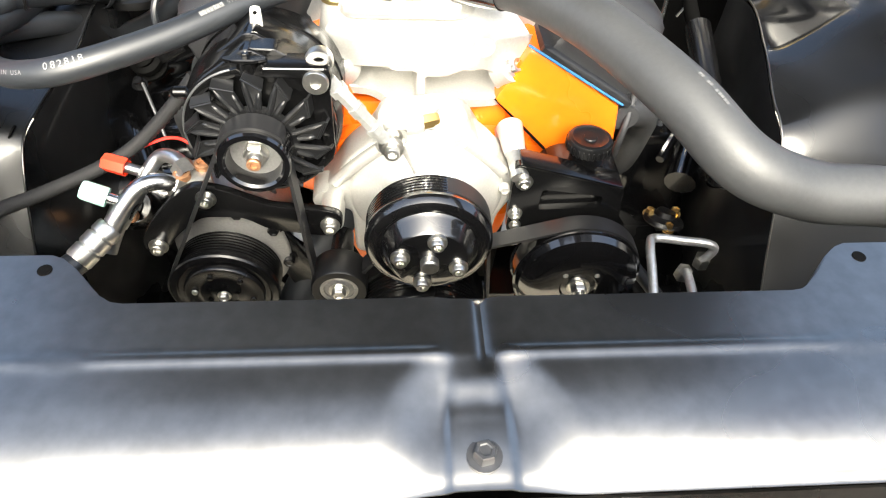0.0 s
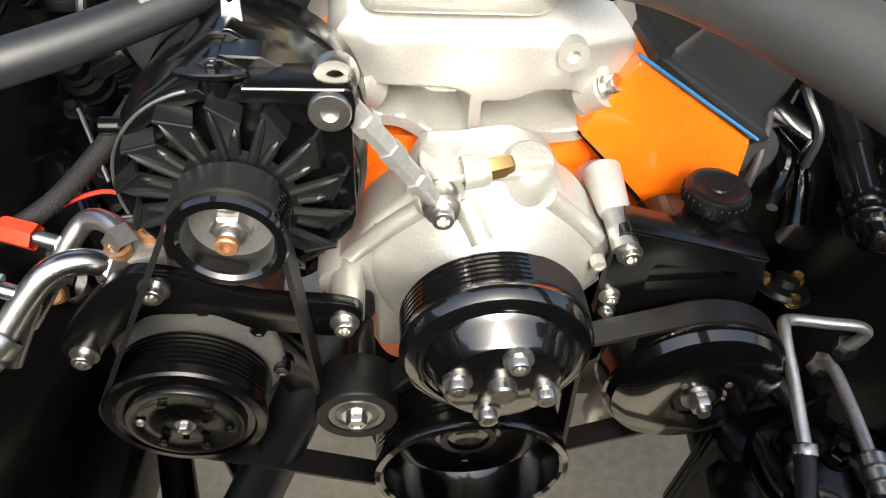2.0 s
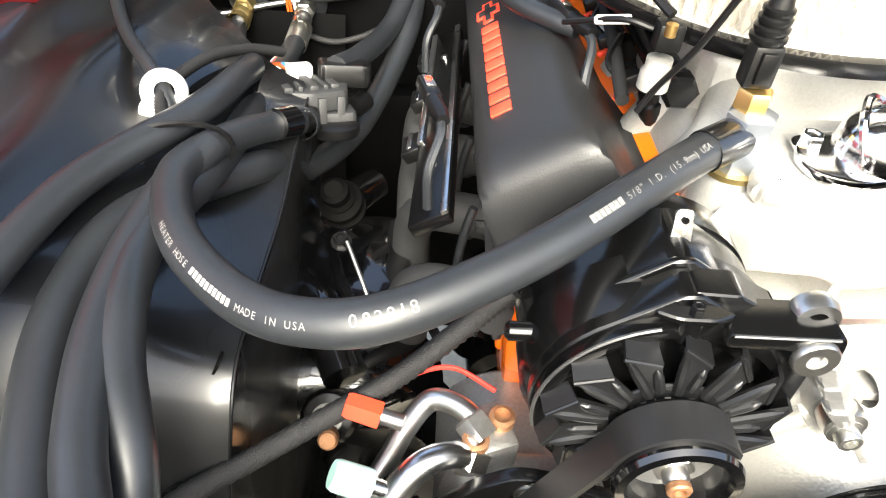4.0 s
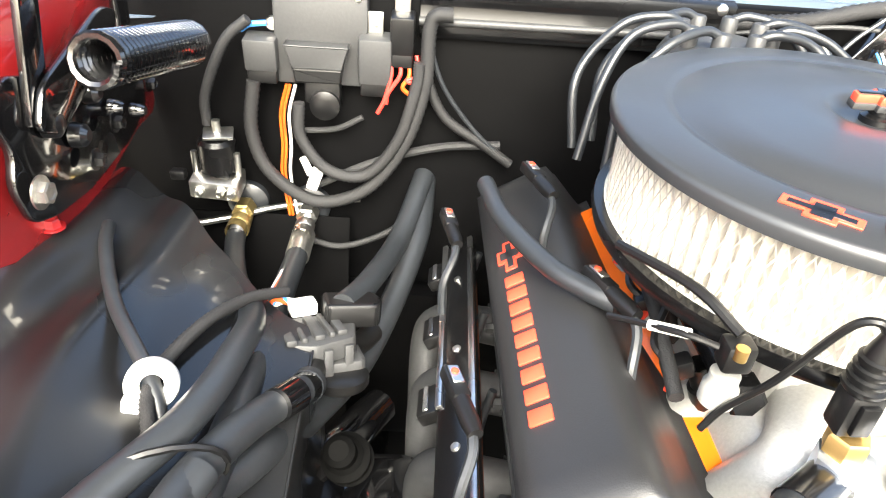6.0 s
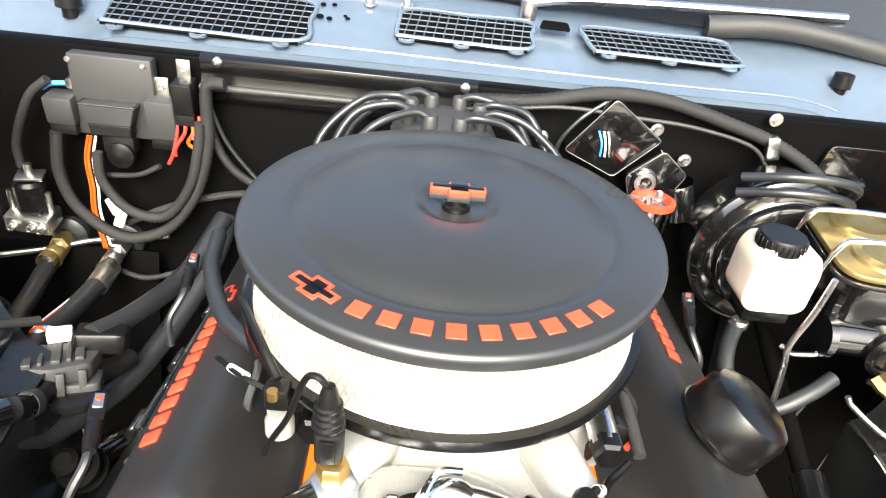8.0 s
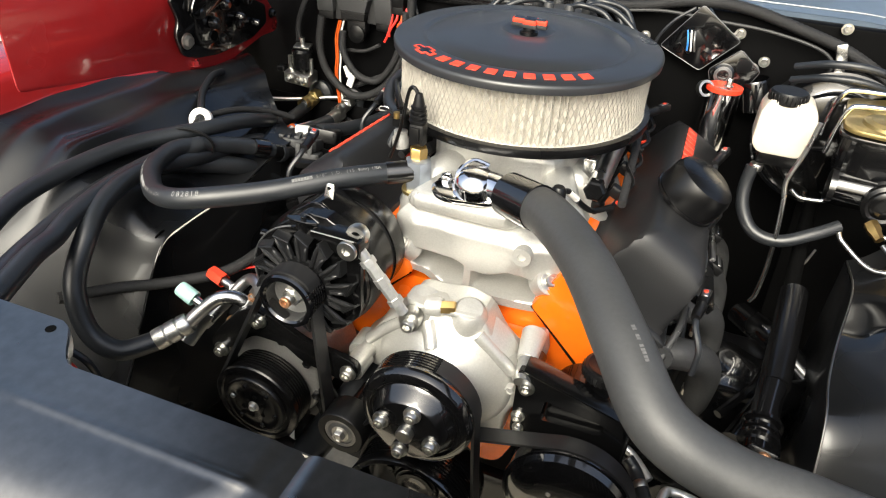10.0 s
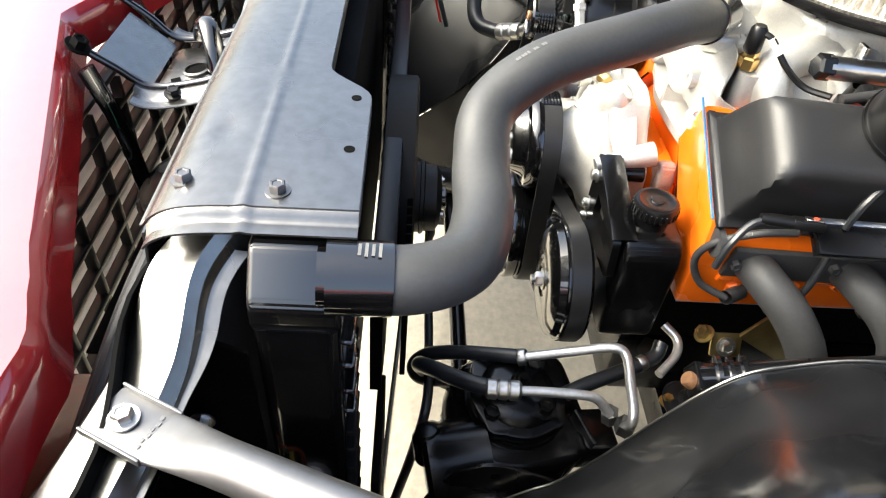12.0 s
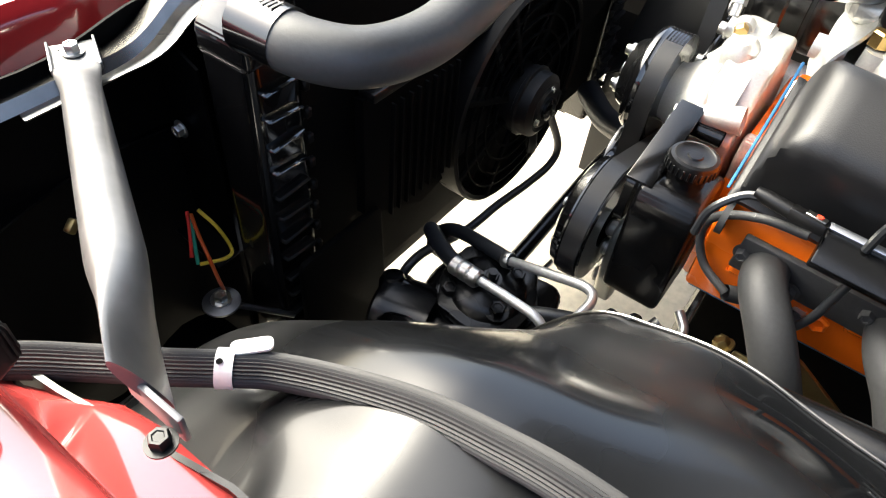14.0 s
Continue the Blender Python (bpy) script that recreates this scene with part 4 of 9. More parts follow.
part("volute", put(lathe([(0.090, -0.03), (0.086, 0.0), (0.083, 0.006), (0.078, 0.009), (0.070, 0.012), (0.060, 0.020), (0.046, 0.034), (0.036, 0.05), (0.034, 0.075), (0, 0.075)], 64), front(0.002, 0.120, 0.700)), CAST, pump)
part("top_ledge", put(prism(rounded([(-0.050, 0.008), (-0.050, -0.014), (-0.022, -0.020), (0.010, -0.016), (0.040, -0.014), (0.042, 0.020), (-0.046, 0.020)], 0.010, 4), 0.007, 0.002, 2), pose(0, 0.124, 0.789, -6, 0, 0)), CAST, pump)
part("outlet_boss", put(lathe([(0.026, -0.05), (0.0215, -0.02), (0.0185, -0.008), (0.015, -0.004), (0, -0.003)], 32), pose(0.026, 0.120, 0.802, 20, 4, 0)), CAST, pump)
part("eye_boss", put(lathe([(0.022, -0.03), (0.017, -0.006), (0.0155, 0.0), (0, 0)], 24), front(-0.034, 0.110, 0.778)), CAST, pump)
part("rib", tube([(-0.098, 0.119, 0.712), (-0.072, 0.114, 0.742), (-0.048, 0.112, 0.764)], 0.007, 12), CAST, pump)
part("rib", tube([(-0.020, 0.112, 0.772), (-0.012, 0.103, 0.758), (-0.006, 0.094, 0.748)], 0.009, 12), CAST, pump)
part("rib", tube([(0.040, 0.116, 0.770), (0.062, 0.117, 0.750), (0.084, 0.119, 0.728)], 0.008, 12), CAST, pump)
part("mounting_ear", put(lathe([(0.0165, -0.03), (0.0155, 0.0), (0.014, 0.003), (0, 0.003)], 28), front(-0.108, 0.112, 0.692)), CAST, pump)
part("ear_sleeve", put(lathe([(0.0125, 0), (0.0125, 0.030), (0, 0.030)], 24), front(-0.100, 0.108, 0.690)), CAST, pump)
part("cast_flange", put(prism(rounded([(0.070, 0.012), (0.088, 0.050), (0.106, 0.054), (0.112, 0.026), (0.098, -0.02)], 0.008), 0.022, 0.005, 3), front(0, 0.197, 0.692)), PINKALU, pump, "heat-tinted mounting flange")
part("stud_boss", put(lathe([(0.015, -0.040), (0.0120, -0.004), (0.0110, 0.0), (0, 0)], 24), toward((0.0970, 0.128, 0.7445), (0.0990, 0.098, 0.7385))), CAST, pump)
part("steel_stud", tube([(0.0968, 0.132, 0.7455), (0.1005, 0.100, 0.735)], 0.0098, 18), STEEL, pump)
part("small_plug", put(hexhead(0.0062, 0.010, False), front(0.087, 0.114, 0.712)), CAST, pump)
part("brass_plug", put(lathe([(0.0078, 0), (0.0078, 0.015), (0.0066, 0.017), (0, 0.017)], 6), pose(-0.005, 0.112, 0.797, 0, 84, 14)), BRASS, pump)
part("pipe_stub", put(lathe([(0.0115, 0), (0.0115, 0.014), (0.010, 0.018), (0, 0.018)], 20), pose(-0.022, 0.112, 0.794, 0, 86, 8)), CAST, pump)
part("cast_mark", put(join(put(box(0.003, 0.014, 0.0012, 0.0003, 1), pose(-0.056, -0.042, 0)), put(box(0.010, 0.003, 0.0012, 0.0003, 1), pose(-0.050, -0.048, 0))), front(0, 0.1175, 0.70)), CAST, pump)

pulley = thing("water_pump_pulley", "gloss black grooved water pump pulley with steel bolts", "pulley", (0.002, 0.03, 0.703), "pulleys")
part("pulley", put(lathe([(0.030, 0.0)] + grooves(0.0652, 0.0, 0.024, 6) + [(0.0652, 0.026), (0.0660, 0.029), (0.0652, 0.033), (0.062, 0.0375), (0.0565, 0.040), (0.053, 0.040), (0.0515, 0.0385), (0.050, 0.0385), (0.047, 0.042), (0.041, 0.054), (0.0385, 0.0565), (0.036, 0.0572), (0, 0.0572)], 72), front(0.002, 0.0655, 0.703)), GLOSS, pulley, soft=25)
for k in range(4):
    t = radians(77 + 90 * k)
    part("bolt", put(join(hexhead(0.0066, 0.0095, True, True), put(lathe([(0.0098, -0.001), (0.0098, 0.003), (0, 0.003)], 20), Matrix.Identity(4))), front(0.002 + 0.030 * math.cos(t), 0.0083, 0.703 + 0.030 * math.sin(t))), STEEL, pulley, "steel socket bolt")
part("hub_nose", put(lathe([(0.0095, 0), (0.0095, 0.008), (0.008, 0.0095), (0, 0.0095)], 28), front(0.002, 0.0083, 0.703)), STEEL, pulley, "bare steel hub nose")

crank = thing("crank_pulley", "gloss black deep cup crankshaft pulley", "pulley", (-0.002, 0.05, 0.545), "pulleys")
part("pulley", put(lathe([(0.03, -0.020), (0.078, -0.020), (0.0785, -0.016), (0.0785, 0.0)] + grooves(0.0785, 0.004, 0.040, 8) + [(0.0795, 0.044), (0.0800, 0.050), (0.0790, 0.053), (0.0745, 0.054), (0.072, 0.052), (0.069, 0.030), (0.064, 0.018), (0.03, 0.014), (0.028, 0.018), (0.010, 0.018), (0, 0.016)], 72), front(-0.003, 0.075, 0.552)), GLOSS, crank, soft=25)
part("hub_ring", put(lathe([(0.020, 0), (0.024, 0.001), (0.024, 0.006), (0.018, 0.006)], 28, True), front(-0.003, 0.060, 0.552)), SATIN, crank)
for k in range(3):
    t = radians(30 + 120 * k)
    part("bolt", put(hexhead(0.006, 0.007), front(-0.003 + 0.04 * math.cos(t), 0.060, 0.552 + 0.04 * math.sin(t))), SATIN, crank)

# alternator
def window_plate_at(outer, inner, depth, m):
    bm = put(window_plate(outer, inner, depth), m)
    bmesh.ops.bevel(bm, geom=[e for e in bm.edges if e.calc_face_angle(0) > 1.2], offset=0.0012, segments=2, affect="EDGES", profile=0.5)
    return bm


AX, AZ = -0.159, 0.803
alt = thing("alternator", "black alternator with a finned cooling fan and grooved pulley", "alternator", (AX, 0.1, AZ))
part("front_housing", put(lathe([(0.03, 0), (0.070, 0.0), (0.0755, 0.006), (0.0755, 0.030), (0.072, 0.040), (0.055, 0.048), (0.025, 0.052), (0, 0.052)], 48), front(AX, 0.140, AZ)), ENAMEL, alt)
part("stator", put(lathe([(0.0715, 0), (0.0715, 0.03), (0.069, 0.031)], 48), front(AX, 0.165, AZ)), PLASTIC, alt, "black stator ring")
part("rear_housing", put(lathe([(0, 0), (0.050, 0), (0.066, 0.008), (0.0735, 0.02), (0.0735, 0.045), (0.07, 0.046)], 48), front(AX, 0.210, AZ)), ENAMEL, alt)
arc = [(0.070 * math.cos(radians(a)), 0.070 * math.sin(radians(a))) for a in range(104, 326, 8)]
ear = arc + [(0.066, -0.030), (0.069, -0.018), (0.069, 0.060), (0.066, 0.070), (0.058, 0.0755), (0.014, 0.0745), (0.008, 0.073), (0.004, 0.066), (-0.006, 0.066), (-0.011, 0.070)]
inner = []
for x, z in ear:
    q = math.atan2(z, x)
    inner.append((0.0625 * math.cos(q), 0.0625 * math.sin(q)))
part("front_plate", window_plate_at(ear, inner, 0.012, front(AX, 0.094, AZ)), ENAMEL, alt)
part("recess_disc", put(lathe([(0.02, 0), (0.064, 0.0), (0.064, 0.002), (0.02, 0.002)], 48, True), front(AX, 0.098, AZ)), MATTE, alt)
part("ear_bar", put(prism(rounded([(0.012, 0.066), (0.012, 0.0765), (0.070, 0.0765), (0.072, 0.066), (0.070, 0.052), (0.056, 0.056), (0.046, 0.066)], 0.004), 0.026, 0.0016), front(AX, 0.100, AZ)), ENAMEL, alt)
def peaked(r, peak, n=40):
    """A round outline with a low gable on top."""
    h = math.degrees(math.acos(r / peak))
    pts = [(r * math.cos(radians(a)), r * math.sin(radians(a))) for a in steps(92 + h, 452 - h, n)]
    return pts + [(peak * math.cos(radians(88)), peak * math.sin(radians(88))), (peak * math.cos(radians(92)), peak * math.sin(radians(92))), (peak * math.cos(radians(96)), peak * math.sin(radians(96)) * 0.998)]
part("front_case", put(prism(peaked(0.0715, 0.0825), 0.022, 0.0012, 1), front(AX, 0.1135, AZ)), ENAMEL, alt)
part("case_rim", put(prism(peaked(0.0745, 0.0865), 0.005, 0.0012, 1), front(AX, 0.1180, AZ)), ENAMEL, alt, "polished case rim")
part("rear_case", put(prism(peaked(0.0725, 0.0850), 0.044, 0.0015, 1), front(AX, 0.1600, AZ)), ENAMEL, alt)
part("gable_plate", put(prism(rounded([(-0.002, 0.068), (-0.001, 0.083), (0.022, 0.082), (0.048, 0.068), (0.03, 0.06)], 0.002), 0.020, 0.001, 1), front(AX, 0.1140, AZ)), ENAMEL, alt)
part("lug", put(prism(rounded([(-0.022, -0.004), (0.0, 0.010), (0.020, -0.004), (0.008, -0.010), (-0.010, -0.010)], 0.003), 0.004, 0.001, 1), pose(AX - 0.002, 0.088, 0.8785, -6, 0, 0)), ENAMEL, alt)
part("lug_post", put(lathe([(0.0085, -0.012), (0.0075, 0.0), (0.006, 0.004), (0, 0.004)], 18), pose(AX - 0.002, 0.086, 0.876, 14, 0, 0)), ENAMEL, alt)
part("case_bolt", put(hexhead(0.0036, 0.005, False), pose(AX - 0.002, 0.086, 0.8815)), ENAMEL, alt)
part("lifting_tab", put(prism(rounded([(-0.0062, -0.012), (0.0062, -0.012), (0.0050, 0.012), (-0.0050, 0.012)], 0.0035), 0.003, 0.0008), front(AX + 0.001, 0.138, 0.890) @ pose(0, 0, 0, -20, 0, 0)), STEEL, alt, "bare steel tab")
part("tab_hole", put(lathe([(0, 0), (0.0020, 0), (0.0020, 0.0006), (0, 0.0006)], 14), front(AX + 0.001, 0.1388, 0.8965) @ pose(0, 0, 0, -20, 0, 0) @ pose(0, 0, 0.0030)), MATTE, alt)
part("side_stud", put(lathe([(0.006, 0), (0.006, 0.014), (0.004, 0.016), (0, 0.016)], 12), pose(AX - 0.070, 0.120, AZ + 0.02, 0, -90, 0)), ENAMEL, alt)
part("fan_disc", put(lathe([(0.020, 0), (0.037, 0.0), (0.0375, 0.0012), (0.037, 0.0025), (0.020, 0.0025)], 48, True), front(AX, 0.0750, AZ)), FANBLACK, alt)
rim = [(AX + 0.0705 * math.cos(radians(a)), 0.0825, AZ + 0.0705 * math.sin(radians(a))) for a in range(104, 200, 6)]
# grey strips stand for the highlights along the plate and bar edges
part("plate_edge", tube(rim, 0.0011, 6, 3), ZINCGREY, alt, "bright strip for the plate edge highlight")
part("bar_edge", tube([(AX + 0.014, 0.0740, AZ + 0.0755), (AX + 0.066, 0.0740, AZ + 0.0755)], 0.0009, 6), ZINCGREY, alt, "bright strip for the bar edge highlight")
P2 = lambda r, a: Vector((r * math.cos(radians(a)), r * math.sin(radians(a)), 0))


def solid(corners, depth):
    """A thin slab over a loop of corners, depth given as a vector."""
    b = bmesh.new()
    lo = [b.verts.new(p) for p in corners]
    hi = [b.verts.new(p + depth) for p in corners]
    n = len(corners)
    b.faces.new(lo[::-1])
    b.faces.new(hi)
    for i in range(n):
        b.faces.new((lo[i], lo[(i + 1) % n], hi[(i + 1) % n], hi[i]))
    bmesh.ops.recalc_face_normals(b, faces=b.faces)
    return b


for k in range(14):
    a0 = 86 + 360 / 14 * k
    # a flat arm, then a vane folded back along the slanting tip
    A, B, E, F = P2(0.0660, a0 + 10), P2(0.0545, a0 - 6), P2(0.030, a0 - 9.5), P2(0.030, a0 + 9.5)
    lift = Vector((0, 0, 0.0024))
    arm = solid([A, F, E, B], lift)
    n = Vector((0, 0, 1)).cross(A - B).normalized()
    n = n if n.dot(A) > 0 else -n
    back = n * 0.0030 + Vector((0, 0, -0.0115))
    vane = solid([A + lift, B + lift, B + lift + back + (A - B) * 0.10, A + lift + back - (A - B) * 0.02], n * 0.0022)
    thin = lambda t: 0.0006 + 0.0024 * (1 - t ** 8)
    rib = lambda r0, p, r1, q: tube([P2(r0, a0 + p).lerp(P2(r1, a0 + q), t) + lift for t in steps(0, 1, 6)], thin, 8, sharp=True)
    part("fan_blade", put(join(arm, vane, rib(0.033, 6, 0.063, 8.5), rib(0.036, -4, 0.0525, -3.5), tube([A + lift, B + lift], 0.0011, 6)), front(AX, 0.0745, AZ)), FANBLACK, alt)
part("pulley", put(lathe([(0.020, 0)] + grooves(0.0318, 0.0, 0.024, 6, 0.0016) + [(0.0330, 0.026), (0.0335, 0.031), (0.0322, 0.034), (0.0275, 0.0345), (0.0255, 0.032), (0.0245, 0.022), (0.022, 0.014), (0.010, 0.013), (0, 0.013)], 56), front(AX, 0.070, AZ)), GLOSS, alt, soft=25)
part("pulley_face", put(lathe([(0.010, 0), (0.0235, 0.001), (0.0242, 0.003), (0.0235, 0.004), (0.012, 0.003)], 40, True), front(AX, 0.056, AZ)), DARKCAST, alt, "grey machined pulley face")
part("nut", put(join(hexhead(0.0118, 0.011, True), put(lathe([(0.0070, 0), (0.0070, 0.016), (0.0055, 0.018), (0, 0.018)], 20), Matrix.Identity(4))), front(AX, 0.057, AZ)), STEEL, alt, "steel pulley nut")
part("shaft_end", put(lathe([(0.0066, 0), (0.0066, 0.003), (0.0056, 0.004), (0.0035, 0.004), (0.003, 0.001), (0, 0.001)], 20), front(AX, 0.0378, AZ)), RUSTY, alt, "rusty brown shaft end")

# turnbuckle from the alternator to the water pump
rod = thing("alternator_adjuster_rod", "polished steel turnbuckle rod with eye ends", "adjuster rod", (-0.07, 0.095, 0.82))
e0, e1 = Vector((-0.0985, 0.083, 0.874)), Vector((-0.036, 0.094, 0.780))
d = (e1 - e0).normalized()
part("sleeve", tube([e0.lerp(e1, 0.28), e0.lerp(e1, 0.72)], 0.0068, 6), BRIGHT, rod)
for a, b, r in ((0.12, 0.24, 0.0062), (0.22, 0.29, 0.0088), (0.45, 0.55, 0.0080), (0.71, 0.78, 0.0088), (0.76, 0.9, 0.0062)):
    part("rod_section", tube([e0.lerp(e1, a), e0.lerp(e1, b)], r, 16 if r < 0.007 else 6), BRIGHT, rod)
part("eye", put(lathe([(0.0060, -0.005), (0.0118, -0.0055), (0.0130, 0), (0.0118, 0.0055), (0.0060, 0.005)], 28, True), front(e0.x, e0.y + 0.010, e0.z + 0.002)), STEEL, rod)
part("eye", put(lathe([(0.0055, -0.007), (0.0125, -0.007), (0.0135, 0), (0.0125, 0.007), (0.0055, 0.007)], 28, True), front(e1.x, e1.y + 0.006, e1.z)), STEEL, rod)
part("upper_bolt", put(join(lathe([(0.0116, 0), (0.0116, 0.003), (0.0108, 0.0042), (0.0050, 0.0042), (0.0045, 0.001), (0, 0.001)], 32)), front(-0.101, 0.0745, 0.866)), STEEL, rod, "round steel bolt head")
part("lower_bolt", put(hexhead(0.0075, 0.010, True, True), front(-0.035, 0.094, 0.776)), STEEL, rod)

# air conditioning compressor
CX, CZZ = -0.219, 0.620
comp = thing("ac_compressor", "black faced air conditioning compressor with a cast aluminium body", "compressor", (CX, 0.1, CZZ))
part("body", put(lathe([(0, 0), (0.045, 0), (0.056, 0.010), (0.058, 0.10), (0.052, 0.115), (0.03, 0.12)], 40), front(CX, 0.215, CZZ)), DARKCAST, comp)
part("front_head", put(prism(rounded([(-0.06, 0.02), (-0.05, 0.055), (-0.02, 0.068), (0.03, 0.066), (0.058, 0.045), (0.068, 0.0), (0.055, -0.045), (0, -0.065), (-0.055, -0.045)], 0.018), 0.035, 0.005, 3), front(CX + 0.003, 0.115, CZZ + 0.018)), DARKCAST, comp, "ribbed aluminium front head")
for x, z in ((-0.03, 0.074), (0.02, 0.074), (0.055, 0.050), (0.066, 0.0)):
    part("head_bolt", put(hexhead(0.0065, 0.009), front(CX + x, 0.083, CZZ + 0.008 + z)), SATIN, comp)
part("pulley", put(lathe([(0.035, 0)] + grooves(0.0575, 0.0, 0.028, 7, 0.0026) + [(0.0575, 0.029), (0.0590, 0.031), (0.0590, 0.036), (0.0575, 0.038), (0.051, 0.039), (0.049, 0.037), (0.044, 0.037), (0, 0.037)], 64), front(CX, 0.077, CZZ)), SATIN, comp, soft=25)
part("clutch_plate", put(lathe([(0.0435, 0), (0.0435, 0.004), (0.042, 0.006), (0.036, 0.0062), (0.034, 0.0050), (0.022, 0.0050), (0.020, 0.0062), (0, 0.0062)], 48), front(CX, 0.041, CZZ)), SATIN, comp)
for k in range(6):
    t = radians(60 * k + 20)
    part("clutch_hole", put(lathe([(0, 0), (0.0030 if k % 2 else 0.0024, 0), (0.0030 if k % 2 else 0.0024, 0.0008), (0, 0.0008)], 16), front(CX + 0.0165 * math.cos(t), 0.0350, CZZ + 0.0165 * math.sin(t))), MATTE, comp)
    part("clutch_rivet", put(lathe([(0.0035, 0), (0.003, 0.002), (0, 0.0025)], 12), front(CX + 0.031 * math.cos(t + 0.5), 0.0350, CZZ + 0.031 * math.sin(t + 0.5))), STEEL if k == 2 else SATIN, comp)
part("clutch_nut", put(hexhead(0.0052, 0.006, True), front(CX, 0.0355, CZZ)), STEEL, comp, "steel clutch nut")

bracket = thing("compressor_bracket", "black flat steel accessory bracket bolted across the engine front", "bracket", (-0.19, 0.07, 0.70))
part("arm", put(prism(rounded([(-0.300, 0.652), (-0.285, 0.648), (-0.262, 0.680), (-0.232, 0.706), (-0.19, 0.706), (-0.165, 0.688), (-0.105, 0.678), (-0.088, 0.690), (-0.088, 0.710), (-0.105, 0.716), (-0.16, 0.722), (-0.205, 0.744), (-0.232, 0.750), (-0.255, 0.735), (-0.285, 0.700), (-0.302, 0.672)], 0.010), 0.010, 0.0018), front(0, 0.078, 0)), ENAMEL, bracket)
part("leg", put(prism(rounded([(-0.19, 0.705), (-0.165, 0.69), (-0.13, 0.62), (-0.12, 0.56), (-0.145, 0.555), (-0.16, 0.60), (-0.195, 0.66)], 0.010), 0.010, 0.0018), front(0, 0.095, 0)), ENAMEL, bracket)
for x, z in ((-0.286, 0.664), (-0.222, 0.733), (-0.101, 0.696)):
    part("bolt", put(hexhead(0.0072, 0.009, True, True), front(x, 0.068, z)), STEEL, bracket, "steel socket bolt")
part("spacer", put(lathe([(0.012, 0), (0.012, 0.09), (0, 0.09)], 20), front(-0.101, 0.165, 0.696)), CAST, bracket)

idler = thing("idler_pulley", "smooth black idler pulley with a bearing and centre bolt", "pulley", (-0.094, 0.05, 0.630), "pulleys")
part("roller", put(lathe([(0.018, 0), (0.0295, 0.0), (0.0308, 0.002), (0.0308, 0.034), (0.0295, 0.036), (0.0215, 0.036), (0.0205, 0.034)], 48), front(-0.094, 0.068, 0.630)), PLASTIC, idler)
part("bearing", put(lathe([(0.009, 0), (0.0207, 0.0), (0.0207, 0.003), (0.017, 0.0025), (0.016, 0.001), (0.012, 0.003), (0.009, 0.003)], 40, True), front(-0.094, 0.036, 0.630)), DARKCAST, idler, "grey ball bearing")
part("bolt", put(hexhead(0.0078, 0.009, True), front(-0.094, 0.034, 0.630)), STEEL, idler)
part("mount", put(lathe([(0.012, 0), (0.014, 0.05), (0, 0.05)], 20), front(-0.094, 0.118, 0.632)), SATIN, idler)

# power steering pump
PX, PZ = 0.176, 0.617
ps = thing("power_steering_pump", "black power steering pump with a square reservoir", "pump", (PX, 0.12, PZ))
part("reservoir", put(prism(rounded([(0.128, 0.57), (0.225, 0.57), (0.228, 0.70), (0.215, 0.722), (0.15, 0.722), (0.128, 0.70)], 0.014), 0.066, 0.006, 3), front(0, 0.182, 0)), SATIN, ps)
part("filler_neck", put(lathe([(0.019, 0), (0.019, 0.025), (0, 0.025)], 28), pose(0.183, 0.150, 0.715)), SATIN, ps)
cap = part("filler_cap", put(lathe([(0.0195, 0)] + [(0.0245, 0.003), (0.025, 0.014), (0.0235, 0.017), (0.020, 0.018), (0.018, 0.0165), (0.008, 0.0165), (0.007, 0.018), (0, 0.018)], 40), pose(0.183, 0.150, 0.735)), PLASTIC, ps, "black ribbed filler cap")
for k in range(28):
    t = 2 * math.pi * k / 28
    part("grip_rib", put(box(0.0022, 0.002, 0.010, 0.0005, 1), pose(0.183 + 0.0250 * math.cos(t), 0.150 + 0.0250 * math.sin(t), 0.743, 0, 0, math.degrees(t))), PLASTIC, cap)
part("pump_casting", put(prism(rounded([(0.118, 0.50), (0.135, 0.470), (0.160, 0.476), (0.172, 0.53), (0.166, 0.60), (0.14, 0.61), (0.126, 0.56)], 0.010), 0.022, 0.005, 3), front(0, 0.118, 0)), CAST, ps, "bare cast pump body")
for x, z in ((0.140, 0.498), (0.152, 0.560), (0.150, 0.590)):
    part("casting_boss", put(lathe([(0.011, 0), (0.011, 0.010), (0.008, 0.013), (0, 0.013)], 20), front(x, 0.098, z)), CAST, ps)
part("pulley", put(lathe([(0.03, 0), (0.072, 0), (0.0735, 0.002), (0.0715, 0.003), (0.0715, 0.026), (0.0735, 0.027), (0.0735, 0.029), (0.071, 0.030), (0.068, 0.038), (0.058, 0.043), (0.040, 0.045), (0.022, 0.045), (0.020, 0.043), (0.012, 0.043), (0, 0.043)], 72), front(PX, 0.092, PZ)), GLOSS, ps, soft=25)
part("hub_nut", put(join(hexhead(0.0092, 0.011, True), put(lathe([(0.0052, 0), (0.0052, 0.016), (0, 0.016)], 14), Matrix.Identity(4))), front(PX, 0.049, PZ)), STEEL, ps, "steel hub nut")
for k in range(2):
    part("puller_hole", put(lathe([(0, 0), (0.003, 0), (0.003, 0.0008), (0, 0.0008)], 12), front(PX - 0.018 + 0.036 * k, 0.0470, PZ + 0.020)), DARKCAST, ps)
psb = thing("power_steering_bracket", "black steel bracket plate with a slot for the steering pump", "bracket", (0.15, 0.1, 0.71))
